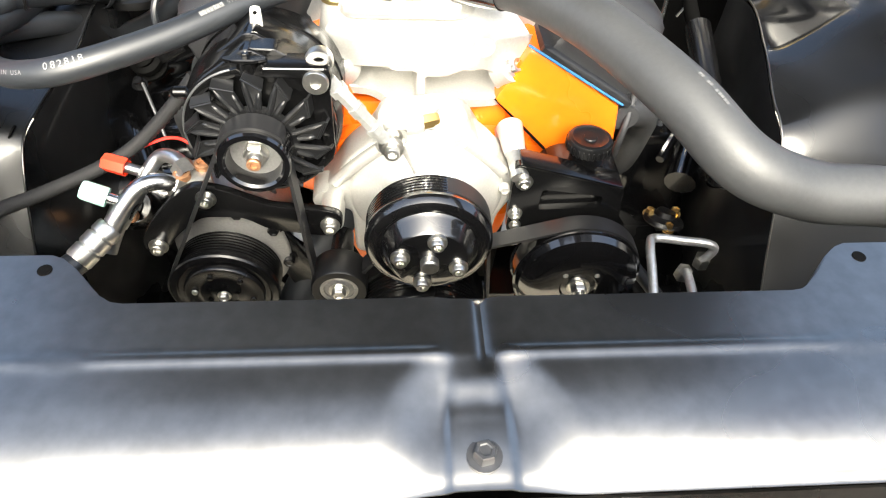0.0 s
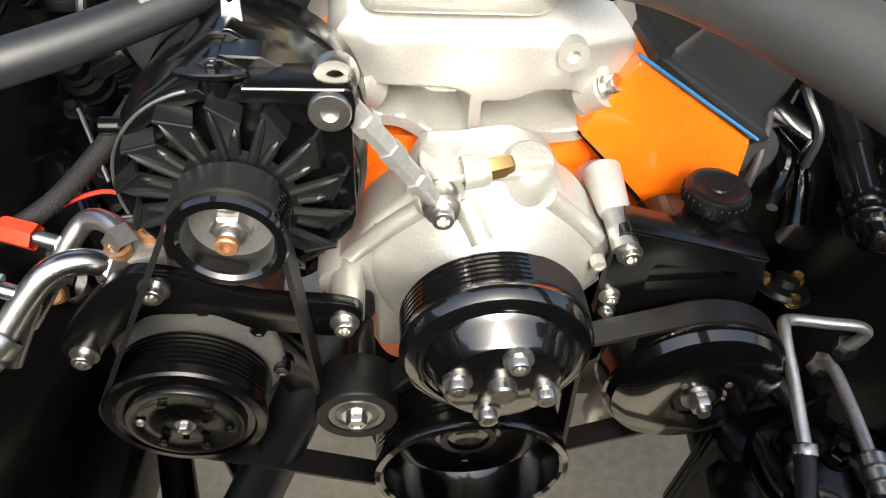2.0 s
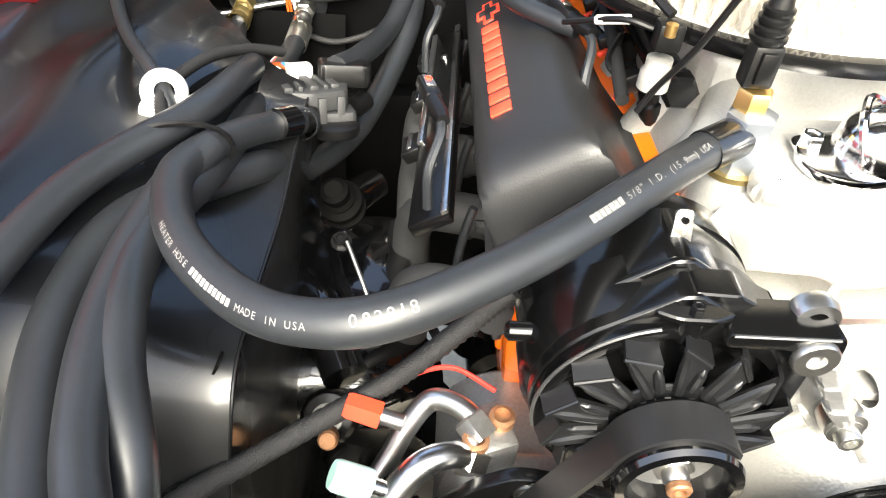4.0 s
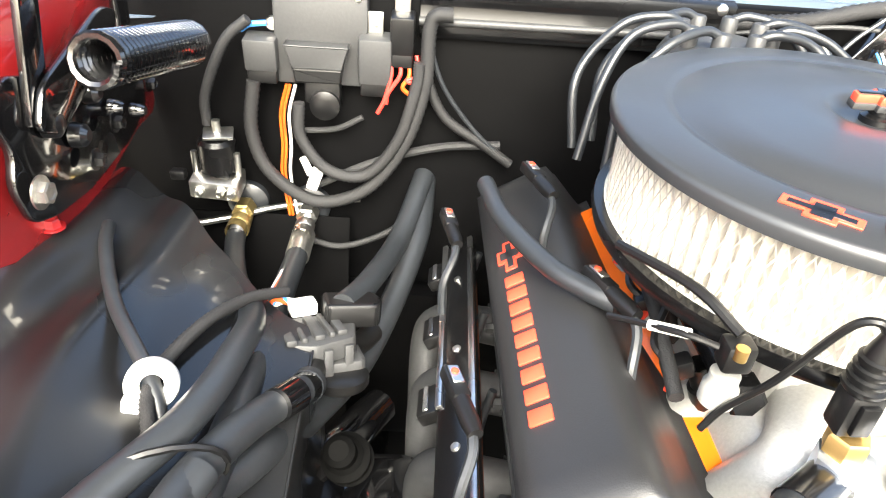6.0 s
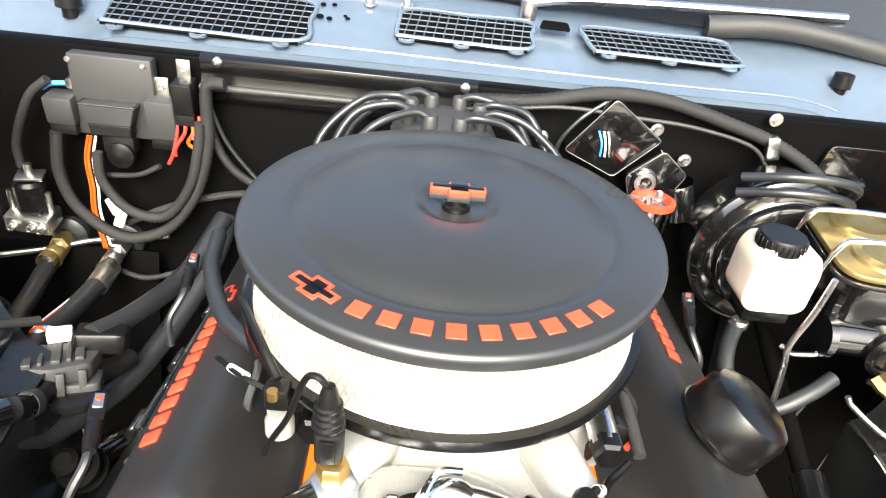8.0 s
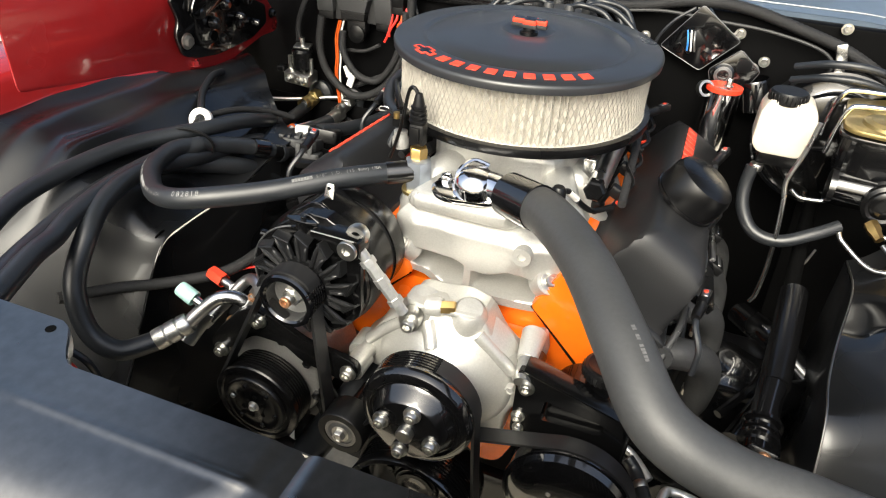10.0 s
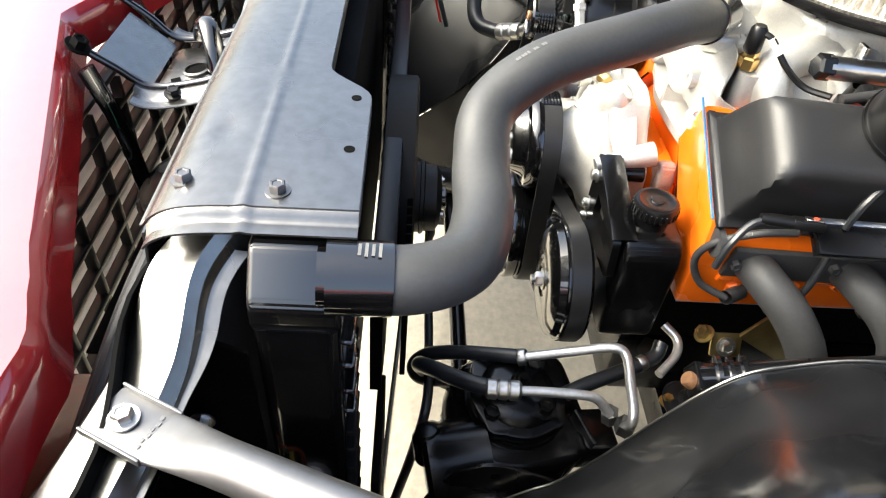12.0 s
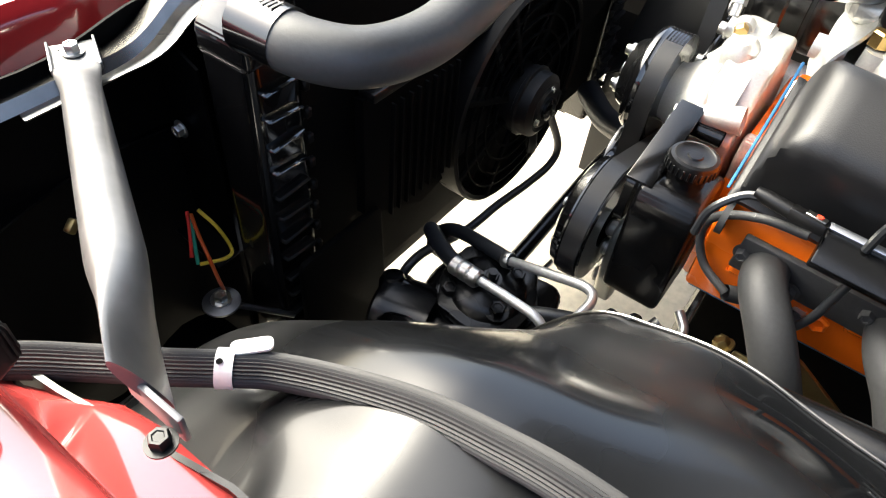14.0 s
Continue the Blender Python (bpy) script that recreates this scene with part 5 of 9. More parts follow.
part("plate", put(window_plate(rounded([(0.094, 0.752), (0.216, 0.718), (0.224, 0.668), (0.094, 0.652)], 0.008), rounded([(0.128, 0.716), (0.198, 0.706), (0.196, 0.690), (0.126, 0.686)], 0.005), 0.009), front(0, 0.112, 0)), ENAMEL, psb)
part("top_flange", put(box(0.120, 0.028, 0.004, 0.001), pose(0.158, 0.115, 0.7355, 0, 15.5, 0)), ENAMEL, psb)
part("rear_plate", put(prism(rounded([(0.135, 0.715), (0.216, 0.706), (0.222, 0.698), (0.220, 0.655), (0.15, 0.655)], 0.007), 0.006, 0.0012), front(0, 0.155, 0)), ENAMEL, psb)
part("spacer", put(lathe([(0.010, 0), (0.010, 0.045), (0, 0.045)], 18), front(0.105, 0.157, 0.730)), ENAMEL, psb)
for x, z, r in ((0.106, 0.727, 0.0068), (0.1015, 0.681, 0.0058), (0.1035, 0.663, 0.0048)):
    part("bolt", put(hexhead(r, 0.007, True, True), front(x, 0.103, z)), STEEL, psb, "steel socket bolt")


# serpentine belt: loops round the pulleys in one plane
def belt(name, wheels, y0, y1, label):
    """Each wheel: x, z, r, +1 where the belt runs over it clockwise, -1 anticlockwise."""
    pts = []
    n = len(wheels)
    tang = []
    for i in range(n):
        x0, z0, r0, s0 = wheels[i]
        x1, z1, r1, s1 = wheels[(i + 1) % n]
        dx, dz = x1 - x0, z1 - z0
        D = math.hypot(dx, dz)
        base = math.atan2(dz, dx)
        al = math.asin(max(-1, min(1, (s0 * r0 - s1 * r1) / D)))
        a = base + al
        nx, nz = -math.sin(a), math.cos(a)
        tang.append(((x0 + s0 * r0 * nx, z0 + s0 * r0 * nz), (x1 + s1 * r1 * nx, z1 + s1 * r1 * nz)))
    for i in range(n):
        x, z, r, s = wheels[i]
        a0 = math.atan2(tang[i - 1][1][1] - z, tang[i - 1][1][0] - x)
        a1 = math.atan2(tang[i][0][1] - z, tang[i][0][0] - x)
        da = a1 - a0
        if s > 0:
            while da > 0:
                da -= 2 * math.pi
        else:
            while da < 0:
                da += 2 * math.pi
        m = max(3, int(abs(da) / 0.12))
        for k in range(m + 1):
            t = a0 + da * k / m
            pts.append((x + r * math.cos(t), z + r * math.sin(t)))
    bm = bmesh.new()
    k = len(pts)
    inner, outer = [], []
    for i, (x, z) in enumerate(pts):
        px, pz = pts[i - 1]
        qx, qz = pts[(i + 1) % k]
        tx, tz = qx - px, qz - pz
        L = math.hypot(tx, tz) or 1
        nx, nz = -tz / L * 0.0018, tx / L * 0.0018
        inner.append([bm.verts.new((x - nx, y, z - nz)) for y in (y0, y1)])
        outer.append([bm.verts.new((x + nx, y, z + nz)) for y in (y0, y1)])
    for i in range(k):
        j = (i + 1) % k
        for q in ((outer[i][0], outer[j][0], outer[j][1], outer[i][1]), (inner[i][1], inner[j][1], inner[j][0], inner[i][0]), (inner[i][0], inner[j][0], outer[j][0], outer[i][0]), (outer[i][1], outer[j][1], inner[j][1], inner[i][1])):
            bm.faces.new(q)
    bmesh.ops.remove_doubles(bm, verts=bm.verts, dist=0.00005)
    bmesh.ops.recalc_face_normals(bm, faces=bm.faces)
    return single(name, bm, BELT, label, "belt")


belt("serpentine_belt", [(-0.003, 0.552, 0.081, 1), (CX, CZZ, 0.060, 1), (AX, AZ, 0.034, 1), (-0.094, 0.630, 0.033, -1), (0.002, 0.703, 0.0645, 1)], 0.043, 0.065, "black ribbed rubber serpentine belt round the pulleys")
belt("steering_pump_belt", [(-0.003, 0.552, 0.0812, 1), (0.176, 0.617, 0.0732, 1)], 0.0670, 0.0880, "black rubber belt to the steering pump")

# ---- fenders, braces, hinges ----
FSEC = [(0.694, 0.838), (0.700, 0.846), (0.706, 0.850), (0.712, 0.872), (0.715, 0.905), (0.722, 0.917), (0.760, 0.926), (0.82, 0.928), (0.88, 0.905), (0.92, 0.84), (0.935, 0.74)]
for s in (1, -1):
    fender = thing("front_fender", "glossy red painted front fender with a folded inner lip", "fender", (s * 0.78, 0.1, 0.88))
    bm = bmesh.new()
    rows = []
    for y in steps(-0.42, 0.98, 60):
        dip = 0.012 * smooth(0.12, 0.30, y) * smooth(0.62, 0.45, y)
        rows.append([bm.verts.new((s * (d + (0 if s < 0 else 0.018 if z > 0.86 else 0.028 * smooth(0.04, -0.03, y)) - 0.05 * smooth(-0.30, -0.42, y)), y, z - (0.012 if s > 0 and z > 0.86 else 0) + (dip if z < 0.86 else 0) + 0.03 * smooth(0.45, 0.98, y))) for d, z in FSEC])
    for a, b in zip(rows[:-1], rows[1:]):
        for i in range(len(FSEC) - 1):
            bm.faces.new((a[i], a[i + 1], b[i + 1], b[i]))
    bmesh.ops.recalc_face_normals(bm, faces=bm.faces)
    bmesh.ops.solidify(bm, geom=list(bm.faces), thickness=0.002)
    # driver fender takes the glare-lightened red, passenger fender the plain one
    part("fender_skin", bm, REDGLARE if s > 0 else REDPAINT, fender, soft=50)
    for y in (-0.26, -0.14, 0.12):
        part("lip_hole", put(lathe([(0, 0), (0.006, 0), (0.006, 0.001), (0, 0.001)], 14), pose(s * 0.7125 + (0.020 if s > 0 else 0), y, 0.885 - (0.012 if s > 0 else 0), 0, -s * 84, 0)), MATTE, fender)
    for y in (-0.30, 0.36):
        part("lip_bolt", put(hexhead(0.006, 0.007), pose(s * 0.706, y, 0.852)), REDPAINT if s < 0 else SATIN, fender)
    if s < 0:
        part("stiffener_rib", tube([(s * 0.7165, -0.30, 0.890), (s * 0.7165, -0.10, 0.897), (s * 0.7165, 0.02, 0.894)], 0.004, 8), REDPAINT, fender)
    apron = sheet(lambda u, v: (s * (0.697 + (0 if s < 0 else 0.030 * smooth(0.34, 0.27, u)) + 0.004 * v), -0.30 + 1.0 * u, 0.848 - 0.30 * v), steps(0, 1, 10), steps(0, 1, 4), 0.003)
    part("lower_apron", apron, LINER, fender, "black apron below the lip")


def strut(a, b, r, across):
    """A round bar that is pressed flat toward b; across is the way in which it spreads there."""
    a, b = Vector(a), Vector(b)
    d = (b - a).normalized()
    w = (Vector(across) - d * d.dot(Vector(across))).normalized()
    flat = d.cross(Vector((0, 0, 1))).normalized()
    if flat.dot(w) < 0:
        flat = -flat
    far = w
    bm = bmesh.new()
    rings = []
    for i in range(33):
        t = i / 32
        w = flat.lerp(far, smooth(0.15, 0.7, t)).normalized()
        n = d.cross(w)
        k = smooth(0.74, 0.97, t)
        k0 = 1 - smooth(0.0, 0.16, t)
        rw, rn = r * (1 + 0.38 * k + 0.25 * k0), r * (1 - 0.80 * k - 0.80 * k0)
        c = a.lerp(b, t)
        rings.append([bm.verts.new(c + rw * math.cos(2 * math.pi * q / 24) * w + rn * math.sin(2 * math.pi * q / 24) * n) for q in range(24)])
    for p, q in zip(rings[:-1], rings[1:]):
        for i in range(24):
            bm.faces.new((p[i], p[(i + 1) % 24], q[(i + 1) % 24], q[i]))
    bm.faces.new(rings[0][::-1])
    bm.faces.new(rings[-1])
    bmesh.ops.recalc_face_normals(bm, faces=bm.faces)
    return bm


def brace(s, a, b, material, label):
    br = thing("fender_brace", label, "brace", a, "fender braces")
    a, b = Vector(a), Vector(b)
    d = (b - a).normalized()
    part("bar", strut(a + d * 0.008, b, 0.0142, (0.3, 1, -0.2)), material, br, soft=60)
    m = Matrix.Translation(a - d * 0.012 + Vector((0, 0, 0.001))) @ pose(0, 0, 0, 0, 0, math.degrees(math.atan2(d.y, d.x)))
    part("flat_end", put(join(put(prism(rounded([(-0.024, -0.018), (0.022, -0.018), (0.030, -0.014), (0.030, 0.014), (0.022, 0.018), (-0.024, 0.018)], 0.003), 0.003, 0.001), pose(0, 0, -0.002)), put(box(0.046, 0.0022, 0.0065, 0.0008), pose(0, 0.0178, 0.0022)), put(box(0.046, 0.0022, 0.0065, 0.0008), pose(0, -0.0178, 0.0022))), m), material, br)
    part("bolt", put(hexhead(0.0066, 0.008), m @ pose(-0.006, 0, 0.002)), STEEL if s > 0 else SATIN, br)
    part("stamped_marks", put(join(*[put(box(0.0024, 0.0028, 0.0006, 0.0002, 1), m @ pose(0.014 - 0.001 * (k % 2), -0.010 + 0.0042 * k, 0.0013)) for k in range(6)]), Matrix.Identity(4)), material, br, "stamped figures, unreadable")
    part("fender_end", put(box(0.003, 0.034, 0.016, 0.001), pose(b.x, b.y + 0.006, b.z - 0.006)), material, br)
    part("fender_bolt", put(hexhead(0.0045, 0.006), Matrix.Translation(b + Vector((s * 0.008, 0.018, -0.010)))), SATIN, br)


brace(1, (0.534, -0.268, 0.8320), (0.703, 0.074, 0.912), ZINCGREY, "bare grey steel tubular fender brace with flattened ends")
brace(-1, (-0.488, -0.296, 0.826), (-0.694, 0.020, 0.868), SATIN, "black painted tubular fender brace with flattened ends")

for s in (-1, 1):
    hinge = thing("spring_hinge", "black hood hinge with a coil spring on a red bracket", "hood hinge", (s * 0.62, 0.6, 0.93), "hood hinges")
    side = lambda pts, d0, dep: put(prism(pts if s < 0 else pts, dep, 0.002), Matrix(((0, 0, s, s * d0), (1, 0, 0, 0), (0, 1, 0, 0), (0, 0, 0, 1))))
    part("red_bracket", side(rounded([(0.15 if s < 0 else 0.34, 0.915 if s < 0 else 0.89), (0.40, 0.878), (0.46, 0.852), (0.513, 0.832), (0.546, 0.834), (0.607, 0.846), (0.70, 0.866), (0.748, 0.866), (0.758, 0.880), (0.750, 0.905), (0.72, 0.94), (0.728, 1.00), (0.75, 1.05), (0.15 if s < 0 else 0.46, 1.05)], 0.010), 0.640, 0.004), REDPAINT, hinge, "red painted hinge bracket")
    part("hinge_plate", side(rounded([(0.443, 0.926), (0.454, 0.889), (0.485, 0.878), (0.546, 0.870), (0.648, 0.876), (0.70, 0.895), (0.70, 0.93), (0.62, 0.965), (0.565, 0.975), (0.47, 1.003), (0.44, 0.985), (0.455, 0.95)], 0.010), 0.626, 0.008), GLOSS, hinge)
    part("hinge_link", side(rounded([(0.47, 0.96), (0.50, 0.945), (0.62, 0.985), (0.64, 1.01), (0.61, 1.02), (0.49, 0.99)], 0.012), 0.612, 0.006), GLOSS, hinge)
    coil = []
    p0, p1 = Vector((s * 0.570, 0.488, 1.012)), Vector((s * 0.556, 0.655, 0.978))
    ax = (p1 - p0).normalized()
    e1 = ax.cross(Vector((0, 0, 1))).normalized()
    e2 = ax.cross(e1)
    for i in range(24 * 14 + 1):
        t = 2 * math.pi * i / 14
        coil.append(p0.lerp(p1, i / (24 * 14)) + 0.0185 * (math.cos(t) * e1 + math.sin(t) * e2))
    part("spring", tube(coil, 0.0036, 6, sharp=True), GLOSS, hinge, "tight black coil spring")
    part("spring_hook", tube([p1 - ax * 0.01, p1 + ax * 0.02, p1 + ax * 0.04 + Vector((s * 0.01, 0, -0.01))], 0.004, 8), STEEL, hinge)
    for y, z in ((0.458, 0.916), (0.60, 0.915), (0.725, 0.908), (0.55, 0.90), (0.63, 0.95)):
        part("bolt", put(hexhead(0.0095 if y < 0.5 else 0.007, 0.009), pose(s * (0.618 if y < 0.7 else 0.632), y, z, 0, -s * 90, 0)), STEEL if y < 0.5 else SATIN, hinge)
    for yy0, yy1 in ((0.66, 0.668), (0.487, 0.508)):
        part("hood_arm", put(box(0.007, 0.028, 0.44, 0.002), pose(s * 0.622, (yy0 + yy1) / 2 + (0.02 if yy0 > 0.6 else 0.05), 1.17, -6 if yy0 > 0.6 else -16, 0, 0)), GLOSS, hinge)
    for k, (y, z) in enumerate(((0.50, 0.955), (0.535, 0.93), (0.57, 0.955), (0.61, 0.925), (0.655, 0.905))):
        part("pivot", put(lathe([(0.012 - 0.001 * k, 0), (0.011 - 0.001 * k, 0.010), (0.005, 0.014), (0, 0.014)], 18), pose(s * 0.624, y, z, 0, -s * 90, 0)), GLOSS, hinge)
    part("lip_bolt", put(hexhead(0.007, 0.009), pose(s * 0.637, 0.492, 0.862)), REDPAINT, hinge)


# ---- hoses on the passenger side ----
def hose_thing(name, pts, r, material, label, cat="hose", group="", seg=18, ends=()):
    h = thing(name, label, cat, pts[len(pts) // 2], group)
    part("hose", braided(pts, r) if material is LOOM else tube(pts, r, seg, 10), material, h)
    for a, b, rr, mm, lb in ends:
        part("clamp", tube([a, b], rr, seg), mm, h, lb)
    return h


HEAT = [(-0.092, 0.236, 0.892), (-0.118, 0.219, 0.891), (-0.166, 0.177, 0.890), (-0.235, 0.124, 0.880), (-0.306, 0.084, 0.872), (-0.352, 0.085, 0.862), (-0.392, 0.108, 0.853), (-0.432, 0.150, 0.850), (-0.455, 0.200, 0.846), (-0.459, 0.245, 0.840), (-0.440, 0.317, 0.819), (-0.412, 0.385, 0.790)]
hh = hose_thing("heater_hose", HEAT, 0.0126, RUBBER, "black rubber heater hose with white printing looping beside the engine", ends=(((-0.098, 0.232, 0.892), (-0.124, 0.214, 0.8908), 0.0138, GLOSS, "shiny black clamp sleeve"), ((-0.424, 0.352, 0.806), (-0.414, 0.374, 0.797), 0.0138, GLOSS, "black clamp")))
LEN = sum((b - a).length for a, b in zip(spline(HEAT, 12)[:-1], spline(HEAT, 12)[1:]))
part("print", print_on(HEAT[::-1], 0.0126, "HEATER HOSE ########## MADE IN USA", LEN - 0.428, 0.0056, (0.0, -0.75, 0.6), 0.66), PRINT, hh, "white printed words")
part("print", print_on(HEAT[::-1], 0.0126, "####### 5/8\" I.D. (15.9mm) USA", LEN - 0.150, 0.0062, (0.1, -0.55, 0.85), 0.56), PRINT, hh, "faint printed size and bars")
part("print", print_on(HEAT[::-1], 0.0126, "082818", LEN - 0.283, 0.0092, (0.1, -0.6, 0.75), 0.56), PRINT, hh, "white printed date code")

HA = [(-0.545, 0.735, 0.742), (-0.543, 0.68, 0.735), (-0.515, 0.58, 0.752), (-0.466, 0.458, 0.805), (-0.458, 0.38, 0.832), (-0.468, 0.30, 0.846), (-0.520, 0.19, 0.848), (-0.528, 0.047, 0.845), (-0.475, -0.06, 0.85), (-0.40, -0.13, 0.865), (-0.34, -0.18, 0.862)]
hose_thing("air_conditioning_hose", HA, 0.0118, RUBBER, "black rubber air conditioning hose along the inner fender", ends=(((-0.545, 0.734, 0.742), (-0.5435, 0.70, 0.737), 0.0125, GOLDZ, "gold plated crimp"),))
HB = [(-0.318, 0.771, 0.790), (-0.327, 0.668, 0.750), (-0.372, 0.531, 0.701), (-0.416, 0.429, 0.709), (-0.425, 0.366, 0.757), (-0.442, 0.303, 0.791), (-0.494, 0.215, 0.814), (-0.504, 0.123, 0.813), (-0.459, 0.0, 0.825), (-0.397, -0.107, 0.843), (-0.351, -0.165, 0.844)]
hose_thing("heater_return_hose", HB, 0.0138, RUBBER, "black rubber heater hose from the firewall along the inner fender")
HE = [(-0.450, 0.267, 0.838), (-0.463, 0.225, 0.838), (-0.468, 0.160, 0.838), (-0.462, 0.092, 0.838), (-0.445, 0.029, 0.838), (-0.426, -0.013, 0.838)] + [(-0.405, -0.06, 0.845), (-0.36, -0.15, 0.85)]
hose_thing("air_conditioning_hose", HE, 0.0120, RUBBER, "black rubber air conditioning hose beside the heater hoses")
HC = [(-0.32, 0.752, 0.80), (-0.345, 0.66, 0.765), (-0.372, 0.56, 0.772), (-0.392, 0.50, 0.785)]
hose_thing("heater_hose", HC, 0.0126, RUBBER, "short black heater hose between firewall and valve")
HD = [(-0.346, 0.022, 0.690), (-0.372, -0.012, 0.692), (-0.402, -0.021, 0.718), (-0.422, -0.008, 0.770), (-0.428, 0.031, 0.818), (-0.449, 0.088, 0.836), (-0.462, 0.17, 0.836), (-0.452, 0.27, 0.818), (-0.455, 0.40, 0.79), (-0.464, 0.56, 0.748), (-0.465, 0.665, 0.733)]
hose_thing("air_conditioning_hose", HD, 0.0128, RUBBER, "black rubber air conditioning hose looping to the compressor", ends=(((-0.465, 0.655, 0.733), (-0.4645, 0.70, 0.736), 0.0142, STEEL, "silver crimped end"),))
hose_thing("braided_loom", [(-0.236, 0.165, 0.812), (-0.262, 0.160, 0.782), (-0.305, 0.147, 0.742), (-0.342, 0.133, 0.722), (-0.395, 0.098, 0.714), (-0.44, 0.06, 0.716), (-0.47, 0.0, 0.73)], 0.0078, LOOM, "braided black wire loom beside the alternator", "wire loom")
tie = thing("cable_tie", "black cable tie round the hoses with a white clamp", "cable tie", (-0.47, 0.28, 0.85))
ring = [Vector((-0.478, 0.262, 0.832)) + Vector((0.040 * math.cos(t), 0.018 * math.cos(t), 0.026 * math.sin(t))) for t in steps(0, 2 * math.pi, 20)]
part("strap", tube(ring, 0.0024, 6, sharp=True), PLASTIC, tie)
clampw = thing("wire_clamp", "white nylon wire clamp on the hoses", "clamp", (-0.502, 0.334, 0.834))
part("body", put(lathe([(0.008, -0.006), (0.017, -0.006), (0.018, -0.004), (0.018, 0.004), (0.017, 0.006), (0.008, 0.006)], 28, True), pose(-0.502, 0.334, 0.842, 62, 0, 20)), WHITEP, clampw)
part("foot", put(box(0.020, 0.012, 0.010, 0.002), pose(-0.512, 0.326, 0.828, 0, 30, 20)), WHITEP, clampw)
hose_thing("washer_hose", [(-0.606, 0.523, 0.848), (-0.585, 0.47, 0.858), (-0.55, 0.40, 0.856), (-0.505, 0.338, 0.845), (-0.49, 0.31, 0.825)], 0.0058, RUBBER, "thin black washer hose over the inner fender", "hose")
hose_thing("wire_loom", [(-0.445, 0.50, 0.80), (-0.47, 0.46, 0.82), (-0.49, 0.40, 0.838), (-0.503, 0.335, 0.842), (-0.49, 0.29, 0.835)], 0.0055, LOOM, "grey-black wire loom by the heater valve", "wire loom")

# heater fitting, sensor and boot on the intake
fit_n = thing("heater_hose_fitting", "blue-tinted steel hex fitting with a brass sensor nut", "fitting", (-0.091, 0.236, 0.868))
part("hex_body", put(lathe([(0.013, 0), (0.0165, 0.001), (0.0165, 0.039), (0.013, 0.041), (0, 0.041)], 6), pose(-0.091, 0.236, 0.868)), CLEAR, fit_n)
part("collar", put(lathe([(0.020, 0), (0.020, 0.004), (0, 0.004)], 28), pose(-0.091, 0.236, 0.865)), GOLDZ, fit_n)
part("brass_nut", put(lathe([(0.0115, 0), (0.0115, 0.011), (0.010, 0.013), (0, 0.013)], 6), pose(-0.093, 0.240, 0.909)), BRASS, fit_n)
part("hose_barb", tube([(-0.091, 0.236, 0.891), (-0.118, 0.219, 0.891)], 0.0105, 16), STEEL, fit_n)
boot = thing("sensor_plug", "black plastic sensor plug with a ribbed rubber boot", "sensor plug", (-0.096, 0.244, 0.93))
part("connector", put(box(0.019, 0.016, 0.028, 0.003), pose(-0.096, 0.243, 0.937)), PLASTIC, boot)
part("latch", put(box(0.010, 0.004, 0.020, 0.001), pose(-0.096, 0.2335, 0.938)), PLASTIC, boot)
part("ribbed_boot", put(lathe([(0.0100, 0)] + [q for k in range(4) for q in ((0.0112 - 0.0006 * k, 0.002 + 0.0055 * k), (0.0112 - 0.0006 * k, 0.004 + 0.0055 * k), (0.0090 - 0.0005 * k, 0.005 + 0.0055 * k))] + [(0.0062, 0.028), (0.004, 0.036), (0, 0.037)], 24), pose(-0.097, 0.244, 0.951)), PLASTIC, boot)
part("wire", tube([(-0.0975, 0.2445, 0.985), (-0.105, 0.246, 0.992), (-0.114, 0.252, 0.982), (-0.128, 0.264, 0.935), (-0.142, 0.276, 0.90), (-0.15, 0.278, 0.88)], 0.0024, 8), PLASTIC, boot)

# fuel pressure regulator and idle parts beside the throttle body
reg = thing("fuel_regulator", "small pale aluminium regulator with a white cap and black plug", "regulator", (-0.139, 0.272, 0.91))
part("body", put(lathe([(0.011, 0), (0.011, 0.012), (0.009, 0.015), (0.009, 0.022), (0, 0.022)], 24), pose(-0.140, 0.290, 0.893)), CAST, reg)
part("plug", put(box(0.018, 0.016, 0.020, 0.003), pose(-0.140, 0.288, 0.932)), PLASTIC, reg)
part("brass_tip", put(lathe([(0.004, 0), (0.004, 0.008), (0, 0.008)], 14), pose(-0.142, 0.280, 0.935)), BRASS, reg)
part("wire", tube([(-0.15, 0.29, 0.935), (-0.17, 0.30, 0.936), (-0.20, 0.34, 0.915)], 0.0022, 8), PLASTIC, reg)
part("wire_tape", tube([(-0.165, 0.298, 0.937), (-0.182, 0.316, 0.928)], 0.0034, 8), WWHITE, reg)
part("wire", tube([(-0.14, 0.29, 0.945), (-0.16, 0.32, 0.955), (-0.19, 0.38, 0.945)], 0.0035, 8), PLASTIC, reg)

